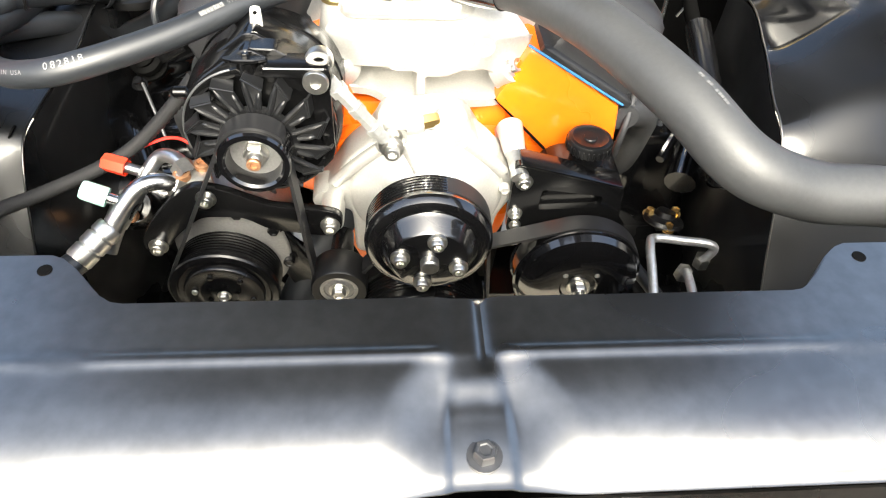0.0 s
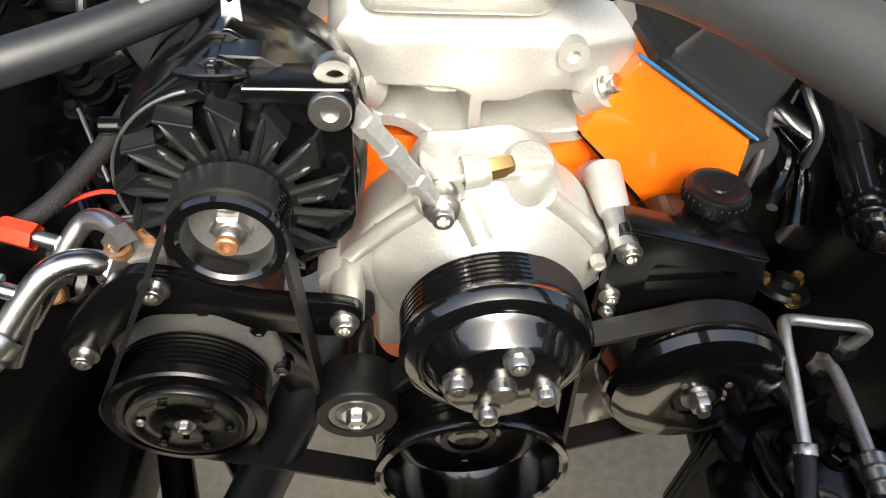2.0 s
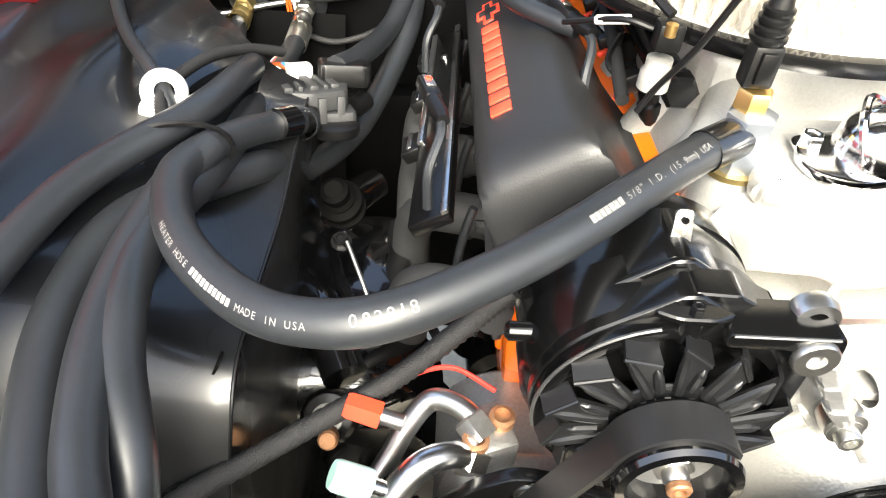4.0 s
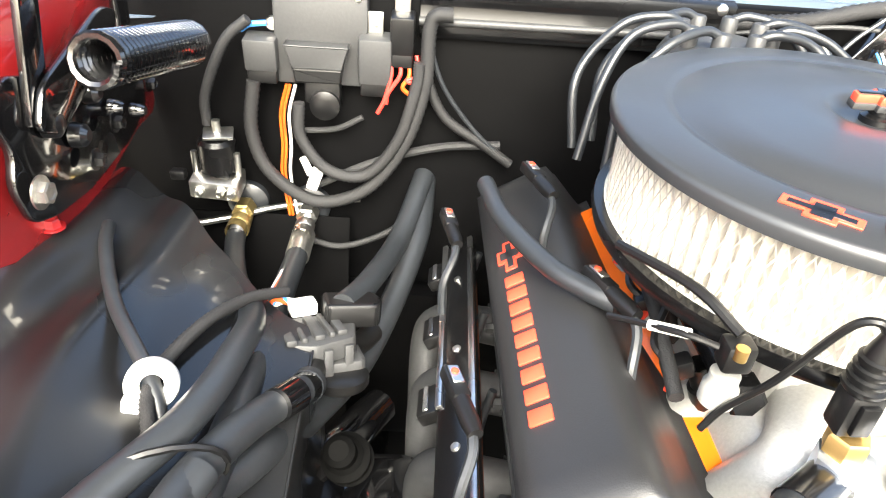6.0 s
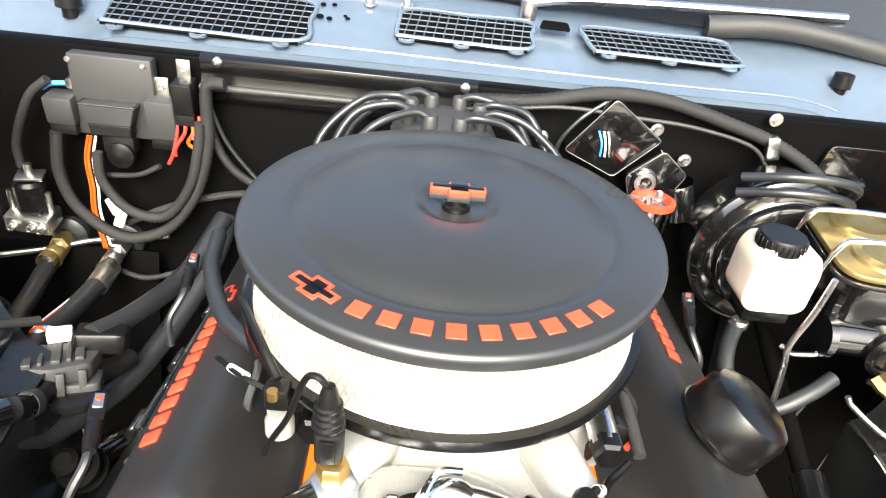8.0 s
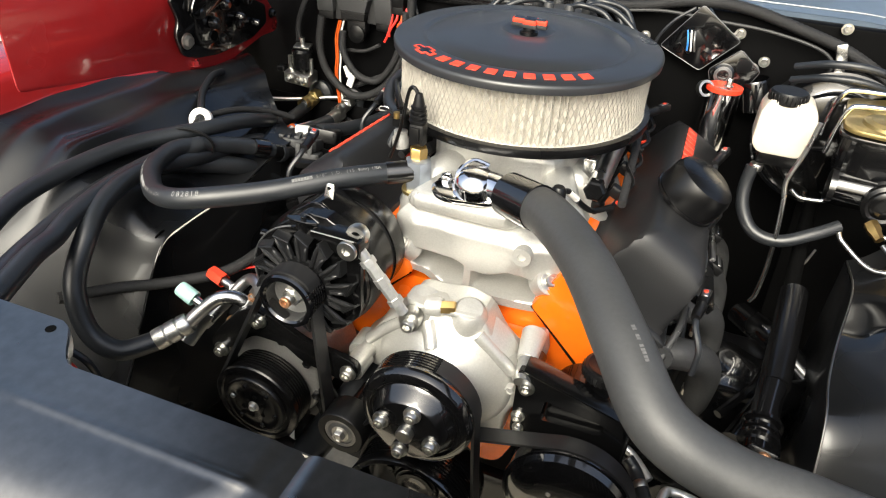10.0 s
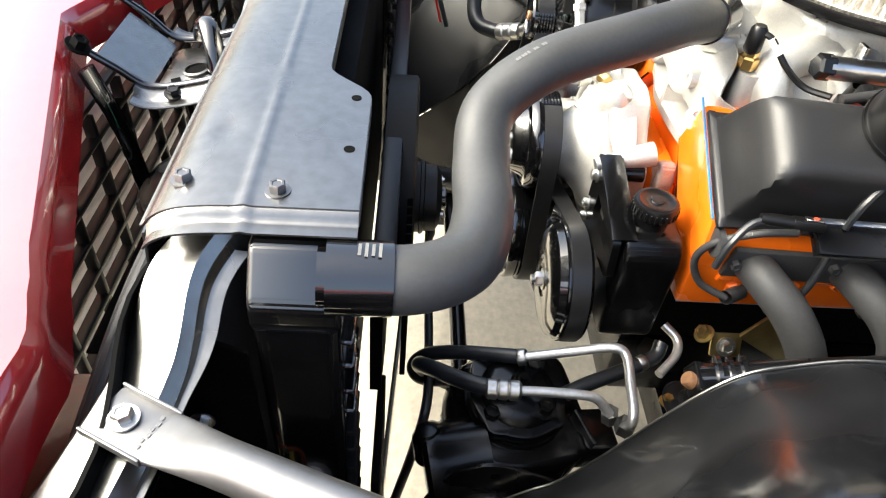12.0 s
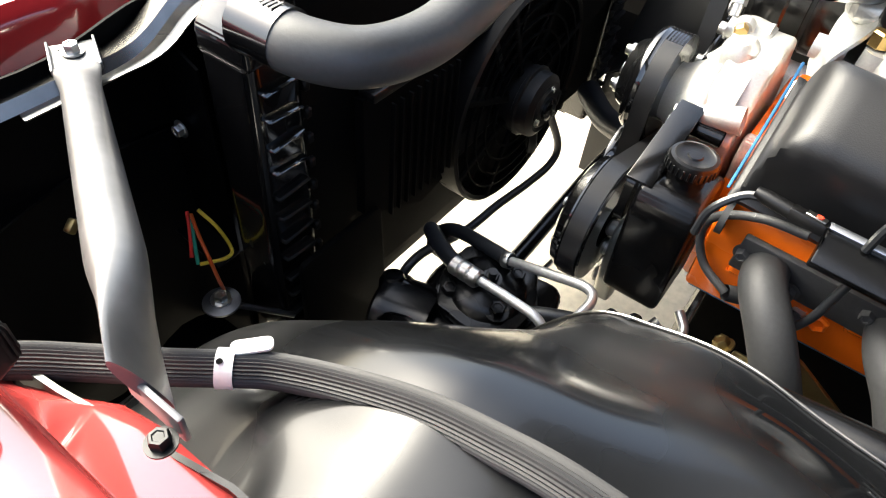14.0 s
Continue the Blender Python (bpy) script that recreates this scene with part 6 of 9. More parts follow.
# fuel rails
for s, m0 in ((1, CHROME), (-1, SATIN)):
    fr = thing("fuel_rail", "polished aluminium fuel rail tube beside the manifold" if s > 0 else "dark fuel rail tube beside the manifold", "fuel rail", (s * 0.118, 0.45, 0.886), "fuel rails")
    part("rail", tube([(s * 0.116, 0.305, 0.886), (s * 0.116, 0.60, 0.872)], 0.0125, 20), TUBE if s > 0 else SATIN, fr)
    part("end_cap", put(lathe([(0.0138, 0), (0.0138, 0.014), (0.011, 0.017), (0, 0.017)], 6), toward((s * 0.116, 0.310, 0.886), (s * 0.116, 0.28, 0.8874))), SATIN, fr)
    for y in (0.345, 0.42, 0.50, 0.56):
        part("injector", put(lathe([(0.0085, 0), (0.0085, 0.02), (0.011, 0.022), (0.011, 0.04), (0, 0.04)], 16), toward((s * 0.126, y, 0.872), (s * 0.10, y, 0.81))), PLASTIC, fr)
        part("injector_plug", put(box(0.022, 0.014, 0.016, 0.003), pose(s * 0.140, y, 0.868, 0, s * 25, 0)), PLASTIC, fr)
        part("injector_wire", tube([(s * 0.146, y, 0.870), (s * 0.155, y + 0.015, 0.878), (s * 0.142, y + 0.04, 0.888)], 0.003, 6), WWHITE if int(y * 100) % 2 else PLASTIC, fr)
        part("red_lock", put(box(0.014, 0.005, 0.004, 0.001), pose(s * 0.147, y - 0.012, 0.862, 0, 0, 50)), LETTER, fr, "red plug lock")
    part("harness", tube([(s * 0.150, 0.315, 0.868), (s * 0.146, 0.40, 0.883), (s * 0.140, 0.50, 0.884), (s * 0.12, 0.62, 0.88)], 0.0055, 10), LOOM, fr)
    part("bracket", slab(s * 0.098 - 0.008, s * 0.098 + 0.008, 0.345, 0.351, 0.845, 0.905, 0.002), STEEL, fr)

# temperature sensor on the driver side of the intake
sen = thing("temperature_sensor", "brass temperature sensor with a black plug and white wire", "sensor", (0.083, 0.232, 0.875))
part("brass_body", put(lathe([(0.0105, 0), (0.0105, 0.012), (0.008, 0.014), (0.008, 0.02), (0, 0.02)], 6), pose(0.083, 0.240, 0.864)), BRASS, sen)
part("plug", put(lathe([(0.0075, 0), (0.0095, 0.004), (0.0090, 0.026), (0.006, 0.03), (0, 0.03)], 16), pose(0.083, 0.238, 0.882)), PLASTIC, sen)
part("wire", tube([(0.086, 0.240, 0.905), (0.094, 0.250, 0.902), (0.108, 0.268, 0.880), (0.120, 0.290, 0.864), (0.14, 0.31, 0.865)], 0.0036, 8), PLASTIC, sen)
part("wire_sleeve", tube([(0.093, 0.249, 0.9025), (0.102, 0.260, 0.890)], 0.0042, 8), WWHITE, sen, "white wire sleeve")


# spark plug wire clips with red dots
def wire_clip(x, y, z, s, yaw):
    c = thing("plug_wire_boot", "black spark plug wire connector with a red dot", "wire connector", (x, y, z), "plug wire connectors")
    m = pose(x, y, z, 0, -s * 12, yaw)
    part("shell", put(join(put(box(0.013, 0.030, 0.010, 0.002), pose(0, 0, 0)), put(lathe([(0.0065, 0), (0.0065, 0.02), (0.005, 0.03), (0, 0.03)], 14), pose(0, -0.014, -0.001, 90, 0, 0))), m), PLASTIC, c)
    part("cover_plate", put(box(0.008, 0.016, 0.0015, 0.0004, 1), m @ pose(0, 0.004, 0.0058)), STEEL, c)
    part("red_dot", put(lathe([(0.0028, 0), (0.0028, 0.0008), (0, 0.0008)], 12), m @ pose(0, 0.006, 0.0066)), LETTER, c)
    part("wire", tube([m @ Vector((0, -0.03, -0.001)), m @ Vector((s * 0.002, -0.050, -0.008)), m @ Vector((s * 0.010, -0.066, -0.030)), m @ Vector((s * 0.004, -0.070, -0.060))], 0.0038, 8), RUBBER, c)


for x, y, z, s, yaw in ((-0.296, 0.325, 0.862, -1, 16), (-0.296, 0.556, 0.853, -1, 10), (-0.222, 0.556, 0.908, -1, 18), (-0.190, 0.40, 0.900, -1, 25), (0.262, 0.378, 0.848, 1, -14), (0.262, 0.546, 0.868, 1, -14), (0.160, 0.60, 0.90, 1, -30), (0.27, 0.26, 0.80, 1, -10)):
    wire_clip(x, y, z, s, yaw)

# finned rails carrying the plug wires below the covers, and the headers
for s in (1, -1):
    rail = thing("coil_rail", "black wire rail edged with bare aluminium strips below the valve cover", "bracket", (s * 0.25, 0.47, 0.765), "wire rails")
    ctr = Vector((s * 0.248, 0.0, 0.770))
    m = Matrix.Translation((0.260, 0.475, 0.768) if s > 0 else (-0.2815, 0.46, 0.768)) @ pose(0, 0, 0, -4.4, s * 30, 0)
    part("channel", put(box(0.036, 0.40, 0.012, 0.002), m), SATIN, rail)
    for dx in (-0.0155, 0.0155):
        outer = dx * s > 0
        part("strip", put(box(0.006, 0.402 if not outer else 0.272, 0.004, 0.0006), m @ pose(dx, 0 if not outer else 0.065, 0.0070)), TUBE, rail, "bare aluminium strip")
    for y in (-0.12, 0.0, 0.12):
        part("screw", put(lathe([(0.0042, 0), (0.0036, 0.002), (0, 0.0028)], 14), m @ pose(0, y, 0.006)), STEEL, rail)
    for k in range(3):
        y = -0.10 + 0.105 * k
        part("wire_socket", put(box(0.020, 0.036, 0.014, 0.003), m @ pose(s * 0.030, y + 0.05, -0.004)), PLASTIC, rail, "black moulded wire socket")
        part("socket_edge", put(box(0.005, 0.030, 0.002, 0.0005, 1), m @ pose(s * 0.030, y + 0.05, 0.0040)), TUBE, rail)
    ex = thing("exhaust_header", "matte grey coated tubular exhaust header", "exhaust header", (s * 0.28, 0.42, 0.65), "exhaust headers")
    part("flange", put(box(0.008, 0.41, 0.045, 0.002), pose(s * 0.232, 0.43, 0.705, -2.5, s * 10, 0)), HEADER, ex)
    for k, y in enumerate((0.255, 0.365, 0.475, 0.585)):
        end = Vector((s * 0.30, 0.46 + 0.03 * k, 0.40))
        part("tube", tube([(s * 0.226, y, 0.708 - 0.004 * k), (s * 0.262, y + 0.004, 0.712 - 0.004 * k), (s * 0.292, y + 0.03, 0.690 - 0.004 * k), (s * 0.306, y + 0.062 - 0.01 * k, 0.640), (s * 0.305, y * 0.6 + 0.20, 0.55), end], 0.0205, 20), HEADER, ex)
        part("flange_bolt", put(hexhead(0.0062, 0.009), pose(s * 0.237, y - 0.024, 0.716, 0, s * 90, 0)), HEADER, ex)
        part("flange_bolt", put(hexhead(0.0062, 0.009), pose(s * 0.237, y + 0.026, 0.700, 0, s * 90, 0)), HEADER, ex)
        sp = thing("spark_plug_boot", "grey spark plug boot with a curved black wire", "spark plug", (s * 0.235, y + 0.03, 0.66), "spark plugs")
        part("plug_boot", put(lathe([(0.008, 0), (0.009, 0.03), (0.006, 0.036), (0, 0.036)], 14), toward((s * 0.222, y + 0.045, 0.668), (s * 0.26, y + 0.03, 0.655))), HEADER, sp)
        part("hex", put(lathe([(0.010, 0), (0.010, 0.008), (0, 0.008)], 6), toward((s * 0.220, y + 0.046, 0.669), (s * 0.26, y + 0.03, 0.655))), STEEL, sp)
        part("wire", tube([(s * 0.252, y + 0.034, 0.658), (s * 0.264, y + 0.036, 0.672), (s * 0.262, y + 0.050, 0.705), (s * 0.258, y + 0.055, 0.735), (s * 0.252, y + 0.06, 0.758)], 0.0040, 10), RUBBER, sp)
    if s > 0:
        sp = thing("spark_plug_wire", "dark grey spark plug wire looping round the head front", "wire", (0.235, 0.20, 0.70))
        part("wire", tube([(0.254, 0.268, 0.775), (0.250, 0.230, 0.768), (0.238, 0.198, 0.742), (0.232, 0.190, 0.712), (0.236, 0.205, 0.682), (0.246, 0.235, 0.670)], 0.0042, 10), HEADER, sp)
        part("print_bars", print_on([(0.250, 0.230, 0.768), (0.238, 0.198, 0.742), (0.232, 0.190, 0.712)], 0.0042, "##### ####", 0.004, 0.0045, (0.3, -1, 0.3)), PRINT, sp)
        part("boot", put(lathe([(0.008, 0), (0.009, 0.03), (0, 0.032)], 14), toward((0.246, 0.235, 0.670), (0.228, 0.262, 0.664))), HEADER, sp)
    part("ear", put(lathe([(0.016, 0), (0.016, 0.006), (0, 0.006)], 24), front(s * 0.236, 0.206, 0.742)), HEADER, ex)

# compressor hose fittings
acf = thing("compressor_lines", "bright aluminium compressor tubes with red and green service caps", "refrigerant line", (-0.30, 0.1, 0.72))
part("manifold_block", put(box(0.030, 0.038, 0.030, 0.004), pose(-0.244, 0.118, 0.714, 0, 0, 20)), DARKCAST, acf)
for dx in (-0.008, 0.010):
    part("port", put(lathe([(0.009, 0), (0.009, 0.006), (0.006, 0.007), (0.005, 0.003), (0, 0.003)], 18), pose(-0.246 + dx, 0.112 + dx, 0.729)), RUSTY, acf, "rusty brown port")
part("upper_tube", tube([(-0.250, 0.112, 0.733), (-0.264, 0.126, 0.737), (-0.283, 0.134, 0.733), (-0.298, 0.124, 0.718), (-0.312, 0.108, 0.696), (-0.33, 0.09, 0.672)], 0.0078, 16), TUBE, acf)
part("lower_tube", tube([(-0.256, 0.098, 0.722), (-0.272, 0.092, 0.734), (-0.290, 0.082, 0.735), (-0.306, 0.068, 0.722), (-0.320, 0.052, 0.706), (-0.332, 0.040, 0.697)], 0.0090, 16), TUBE, acf)
for a, b in (((-0.248, 0.108, 0.728), (-0.262, 0.124, 0.736)), ((-0.252, 0.101, 0.716), (-0.268, 0.094, 0.731))):
    part("flare_nut", put(lathe([(0.0125, 0), (0.0125, 0.016), (0.010, 0.018), (0, 0.018)], 6), toward(a, b)), STEEL, acf)
cr = Vector((-0.318, 0.054, 0.707)), Vector((-0.350, 0.018, 0.6885))
part("crimp", put(lathe([(0.0125, 0), (0.0140, 0.003), (0.0140, 0.012), (0.0122, 0.014), (0.0142, 0.016), (0.0142, 0.028), (0.0122, 0.030), (0.0140, 0.032), (0.0140, 0.044), (0.0125, 0.047)], 24), toward(*cr)), STEEL, acf, "crimped silver sleeve")
part("tee", tube([(-0.326, 0.098, 0.690), (-0.336, 0.084, 0.672), (-0.344, 0.068, 0.655)], 0.0115, 16), TUBE, acf)
for base, tip, mm in (((-0.302, 0.122, 0.722), (-0.338, 0.129, 0.729), REDCAP), ((-0.305, 0.070, 0.724), (-0.340, 0.072, 0.740), MINT)):
    d = (Vector(tip) - Vector(base))
    part("service_port", tube([base, Vector(base) + d * 0.5], 0.0058, 14), TUBE, acf)
    part("service_cap", put(lathe([(0.0100, 0), (0.0104, 0.002), (0.0100, 0.022), (0.0088, 0.025), (0, 0.025)], 6 if mm is REDCAP else 14), toward(Vector(base) + d * 0.42, tip)), mm, acf, "red plastic cap" if mm is REDCAP else "pale green plastic cap")
part("red_wire", tube([(-0.24, 0.14, 0.738), (-0.27, 0.155, 0.742), (-0.30, 0.15, 0.736), (-0.325, 0.138, 0.722)], 0.0018, 8), WRED, acf)

# heater control valve
hv = thing("heater_control_valve", "black plastic heater control valve with hose ports", "heater valve", (-0.41, 0.47, 0.79))
HVM = pose(-0.412, 0.466, 0.760, -14, 6, 24)
part("lower_body", put(prism(rounded([(-0.034, -0.030), (0.034, -0.034), (0.040, 0.020), (-0.030, 0.026)], 0.008), 0.016, 0.003), HVM @ pose(0.002, 0, -0.016)), GREYPLASTIC, hv)
part("upper_body", put(prism(rounded([(-0.040, -0.022), (-0.010, -0.034), (0.028, -0.026), (0.040, 0.012), (0.028, 0.030), (-0.030, 0.032)], 0.006), 0.020, 0.003), HVM @ pose(0, 0, 0.001)), GREYPLASTIC, hv)
part("motor_box", put(prism(rounded([(-0.024, -0.018), (0.026, -0.018), (0.032, 0.0), (0.026, 0.018), (-0.024, 0.018)], 0.005), 0.024, 0.004), pose(-0.388, 0.502, 0.766, -14, 6, 14)), PLASTIC, hv)
for k, dx in enumerate((-0.030, -0.018, -0.004, 0.008, 0.018)):
    part("rib", put(box(0.0050 if k % 2 else 0.009, 0.046, 0.006, 0.0015), HVM @ pose(dx, -0.004 + 0.002 * k, 0.0225)), GREYPLASTIC, hv)
for k, dx in enumerate((-0.022, 0.0, 0.020)):
    part("clip_arm", put(box(0.008, 0.005, 0.034, 0.0012), HVM @ pose(dx, -0.0345 + 0.004 * abs(k - 1), -0.001)), GREYPLASTIC, hv)
part("valve_disc", put(lathe([(0.024, 0), (0.026, 0.003), (0.026, 0.010), (0.022, 0.013), (0, 0.013)], 32), HVM @ pose(0.012, -0.030, -0.022)), PLASTIC, hv)
part("stud", put(lathe([(0.0045, 0), (0.0045, 0.006), (0, 0.007)], 12), HVM @ pose(-0.040, -0.014, 0.018)), STEEL, hv)
part("port", tube([(-0.410, 0.440, 0.766), (-0.410, 0.415, 0.773), (-0.413, 0.385, 0.788)], 0.0105, 14), PLASTIC, hv)
part("port_clamp", put(lathe([(0.0138, 0), (0.0146, 0.001), (0.0146, 0.011), (0.0138, 0.012)], 24), toward((-0.4095, 0.409, 0.7745), (-0.411, 0.395, 0.781))), RUBBER, hv, "black clamp with pale print")
for k in range(4):
    part("clamp_bar", put(box(0.0022, 0.006, 0.0004, 0), pose(-0.414 + 0.0034 * k, 0.402, 0.7918 - 0.0004 * abs(k - 1.5), -24, 0, 0)), FAINT, hv)
part("port", tube([(-0.388, 0.480, 0.752), (-0.376, 0.504, 0.738), (-0.366, 0.525, 0.735)], 0.0115, 14), PLASTIC, hv)
part("plug", put(box(0.026, 0.018, 0.014, 0.003), pose(-0.432, 0.508, 0.776, -10, 4, 24)), WHITEP, hv, "white wire plug")
for k, mm in enumerate((WORANGE, WBLUE, WWHITE)):
    part("wire", tube([(-0.440 + 0.005 * k, 0.512, 0.774), (-0.456 + 0.004 * k, 0.514, 0.778), (-0.470, 0.520, 0.766), (-0.47, 0.60, 0.75)], 0.0030, 8), mm, hv)

single("inner_fender_hole", put(lathe([(0, 0), (0.0085, 0), (0.0085, 0.0016), (0, 0.0016)], 18), pose(-0.4225, 0.134, 0.762, 0, -60, 0)), MATTE, "round hole in the inner fender", "hole", kind="structure")

hose_thing("breather_hose", [(-0.264, 0.558, 0.893), (-0.255, 0.503, 0.893), (-0.240, 0.461, 0.893), (-0.219, 0.420, 0.893), (-0.197, 0.396, 0.893), (-0.179, 0.382, 0.893)], 0.0085, RUBBER, "black breather hose lying over the valve cover")
for s in (1, -1):
    bump = thing("hood_side_bumper", "black rubber hood bumper on the fender top", "bumper", (s * 0.745, -0.05, 0.93), "hood bumpers")
    part("block", put(prism(rounded([(-0.034, -0.0125), (0.034, -0.0125), (0.034, 0.0125), (-0.034, 0.0125)], 0.006), 0.022, 0.004, 3), pose(s * 0.744 + (0.001 if s > 0 else 0), -0.050 + (0.055 if s > 0 else 0), 0.916, 0, 0, 112 * s)), DULL, bump)
    part("pad_foot", put(box(0.050, 0.020, 0.006, 0.001), pose(s * 0.744 + (0.001 if s > 0 else 0), -0.050 + (0.055 if s > 0 else 0), 0.914, 0, 0, 112 * s)), DULL, bump)

# ---- firewall equipment ----
Y = 0.760
rail_c = thing("wiper_cover_rail", "black pressed steel rail across the firewall with two bolts", "rail", (-0.16, 0.75, 1.0))
part("rail", put(prism([(-0.012, -0.030), (0.0, -0.036), (0.006, -0.028), (0.004, -0.012), (0.0, 0.0), (0.003, 0.006), (0.003, 0.020), (-0.008, 0.024), (-0.012, 0.02)], 0.345, 0.001, 1), Matrix(((0, 0, 1, -0.335), (-1, 0, 0, Y - 0.008), (0, 1, 0, 1.006), (0, 0, 0, 1)))), SATIN, rail_c)
part("bright_edge", tube([(-0.335, 0.7445, 0.990), (0.01, 0.7445, 0.992)], 0.0045, 10), GREYPLASTIC, rail_c)
for x in (-0.313, -0.006):
    part("bolt", put(lathe([(0.0068, 0), (0.006, 0.004), (0.003, 0.006), (0, 0.006)], 20), front(x, 0.752, 1.021)), STEEL, rail_c, "round headed zinc bolt")

mod = thing("ignition_module", "black ignition control box on the firewall", "control box", (-0.44, 0.745, 0.97))
part("case", put(box(0.102, 0.020, 0.104, 0.003), pose(-0.441, 0.747, 0.976)), GREYPLASTIC, mod)
part("raised_cover", put(prism(rounded([(-0.034, 0.022), (0.036, 0.022), (0.028, -0.004), (-0.026, -0.004)], 0.002), 0.020, 0.002), front(-0.445, 0.738, 0.951)), GREYPLASTIC, mod)
part("raised_cover_base", put(prism(rounded([(-0.026, -0.004), (0.028, -0.004), (0.026, -0.020), (-0.024, -0.020)], 0.002), 0.018, 0.002), front(-0.445, 0.738, 0.951)), PLASTIC, mod)
part("round_plug", put(lathe([(0.015, 0), (0.017, 0.004), (0.017, 0.014), (0.010, 0.017), (0, 0.017)], 20), front(-0.437, 0.735, 0.905)), PLASTIC, mod)
part("plug_box", put(box(0.040, 0.022, 0.026, 0.003), pose(-0.440, 0.738, 0.918)), PLASTIC, mod)
for x in (-0.49, -0.40):
    part("screw", put(lathe([(0.004, 0), (0.003, 0.002), (0, 0.0025)], 14), front(x, 0.737, 1.020)), STEEL, mod)
mod.location.z -= 0.010

for x, z, w, h, lab in ((-0.506, 0.948, 0.036, 0.036, "black square relay on the firewall"), (-0.381, 0.948, 0.036, 0.052, "grey-black relay with a bright tab"), (-0.352, 0.978, 0.026, 0.042, "small black relay beside the wiring")):
    r = thing("relay", lab, "relay", (x, 0.735, z), "relays")
    part("case", put(box(w, 0.030, h, 0.003), pose(x, 0.738, z, 6, 0, 0)), GREYPLASTIC if w > 0.03 else PLASTIC, r)
    part("socket", put(box(w * 0.9, 0.026, 0.018, 0.002), pose(x, 0.740, z - h / 2 - 0.006)), PLASTIC, r)
    if x > -0.39:
        part("tab", put(box(0.017, 0.003, 0.026, 0.001), pose(x - 0.001, 0.744, z + h / 2 + 0.010)), STEEL, r, "bright metal tab")
        part("tab_bolt", put(hexhead(0.004, 0.004), front(x, 0.742, z + h / 2 + 0.012)), STEEL, r)
    else:
        part("ring_terminal", put(lathe([(0.008, 0), (0.007, 0.004), (0, 0.005)], 16), front(x + 0.012, 0.744, z + 0.030)), STEEL, r)
        part("lead", tube([(x + 0.006, 0.742, z + 0.030), (x - 0.012, 0.74, z + 0.028), (x - 0.022, 0.738, z + 0.022)], 0.0032, 8), WBLUE, r)

loom = thing("wiring_loop", "thick braided black wiring loops hanging on the firewall", "wire loom", (-0.4, 0.73, 0.85))
part("loop", braided([(-0.516, 0.728, 0.918), (-0.523, 0.728, 0.857), (-0.505, 0.728, 0.804), (-0.452, 0.728, 0.768), (-0.392, 0.728, 0.787), (-0.348, 0.728, 0.846), (-0.326, 0.728, 0.918), (-0.323, 0.728, 0.984), (-0.317, 0.728, 1.000), (-0.299, 0.728, 1.002)], 0.0082), LOOM, loom)
part("loop", braided([(-0.466, 0.722, 0.897), (-0.465, 0.722, 0.854), (-0.435, 0.722, 0.815), (-0.390, 0.722, 0.811), (-0.353, 0.722, 0.858), (-0.335, 0.722, 0.921), (-0.332, 0.722, 0.951)], 0.0072), LOOM, loom)
part("loop", braided([(-0.518, 0.735, 0.983), (-0.546, 0.735, 0.957), (-0.573, 0.735, 0.898), (-0.576, 0.735, 0.859)], 0.0062), LOOM, loom)
part("loop", braided([(-0.326, 0.740, 0.983), (-0.322, 0.740, 0.928), (-0.299, 0.740, 0.882), (-0.252, 0.740, 0.851), (-0.217, 0.740, 0.827)], 0.0062), LOOM, loom)
part("loop", tube([(-0.324, 0.738, 0.973), (-0.305, 0.738, 0.922), (-0.271, 0.738, 0.876), (-0.238, 0.738, 0.844)], 0.0028, 8), RUBBER, loom)
part("branch", tube([(-0.469, 0.742, 0.855), (-0.427, 0.742, 0.860), (-0.396, 0.742, 0.876)], 0.0035, 8), LOOM, loom)
part("branch", tube([(-0.455, 0.745, 0.781), (-0.378, 0.745, 0.819), (-0.304, 0.745, 0.842), (-0.231, 0.745, 0.849)], 0.0052, 8), LOOM, loom)
for k, (mm, px) in enumerate(((WORANGE, 0.0), (WORANGE, 0.004), (WWHITE, 0.010))):
    part("wire", tube([(q[0] + px, q[1], q[2]) for q in [(-0.481, 0.735, 0.913), (-0.490, 0.735, 0.878), (-0.490, 0.735, 0.838), (-0.493, 0.735, 0.804), (-0.490, 0.735, 0.769), (-0.487, 0.735, 0.742)]], 0.0018, 8), mm, loom)
part("tape_end", tube([(-0.465, 0.726, 0.827), (-0.457, 0.726, 0.806)], 0.0048, 8), WHITEP, loom)
part("white_tag", put(box(0.014, 0.006, 0.030, 0.002), pose(-0.452, 0.726, 0.800, 0, 20, 0)), WHITEP, loom)
for k, mm in enumerate((WRED, WRED, WORANGE, WRED, WWHITE)):
    x = -0.366 + 0.010 * k
    part("pigtail", tube([(x, 0.734, 0.955), (x + 0.003, 0.728, 0.935), (x - 0.004 - 0.006 * (k % 2), 0.726, 0.905 + 0.008 * k), (x - 0.012 if k < 2 else x + 0.004, 0.727, 0.888 + 0.012 * k)], 0.0024, 8), mm, loom)

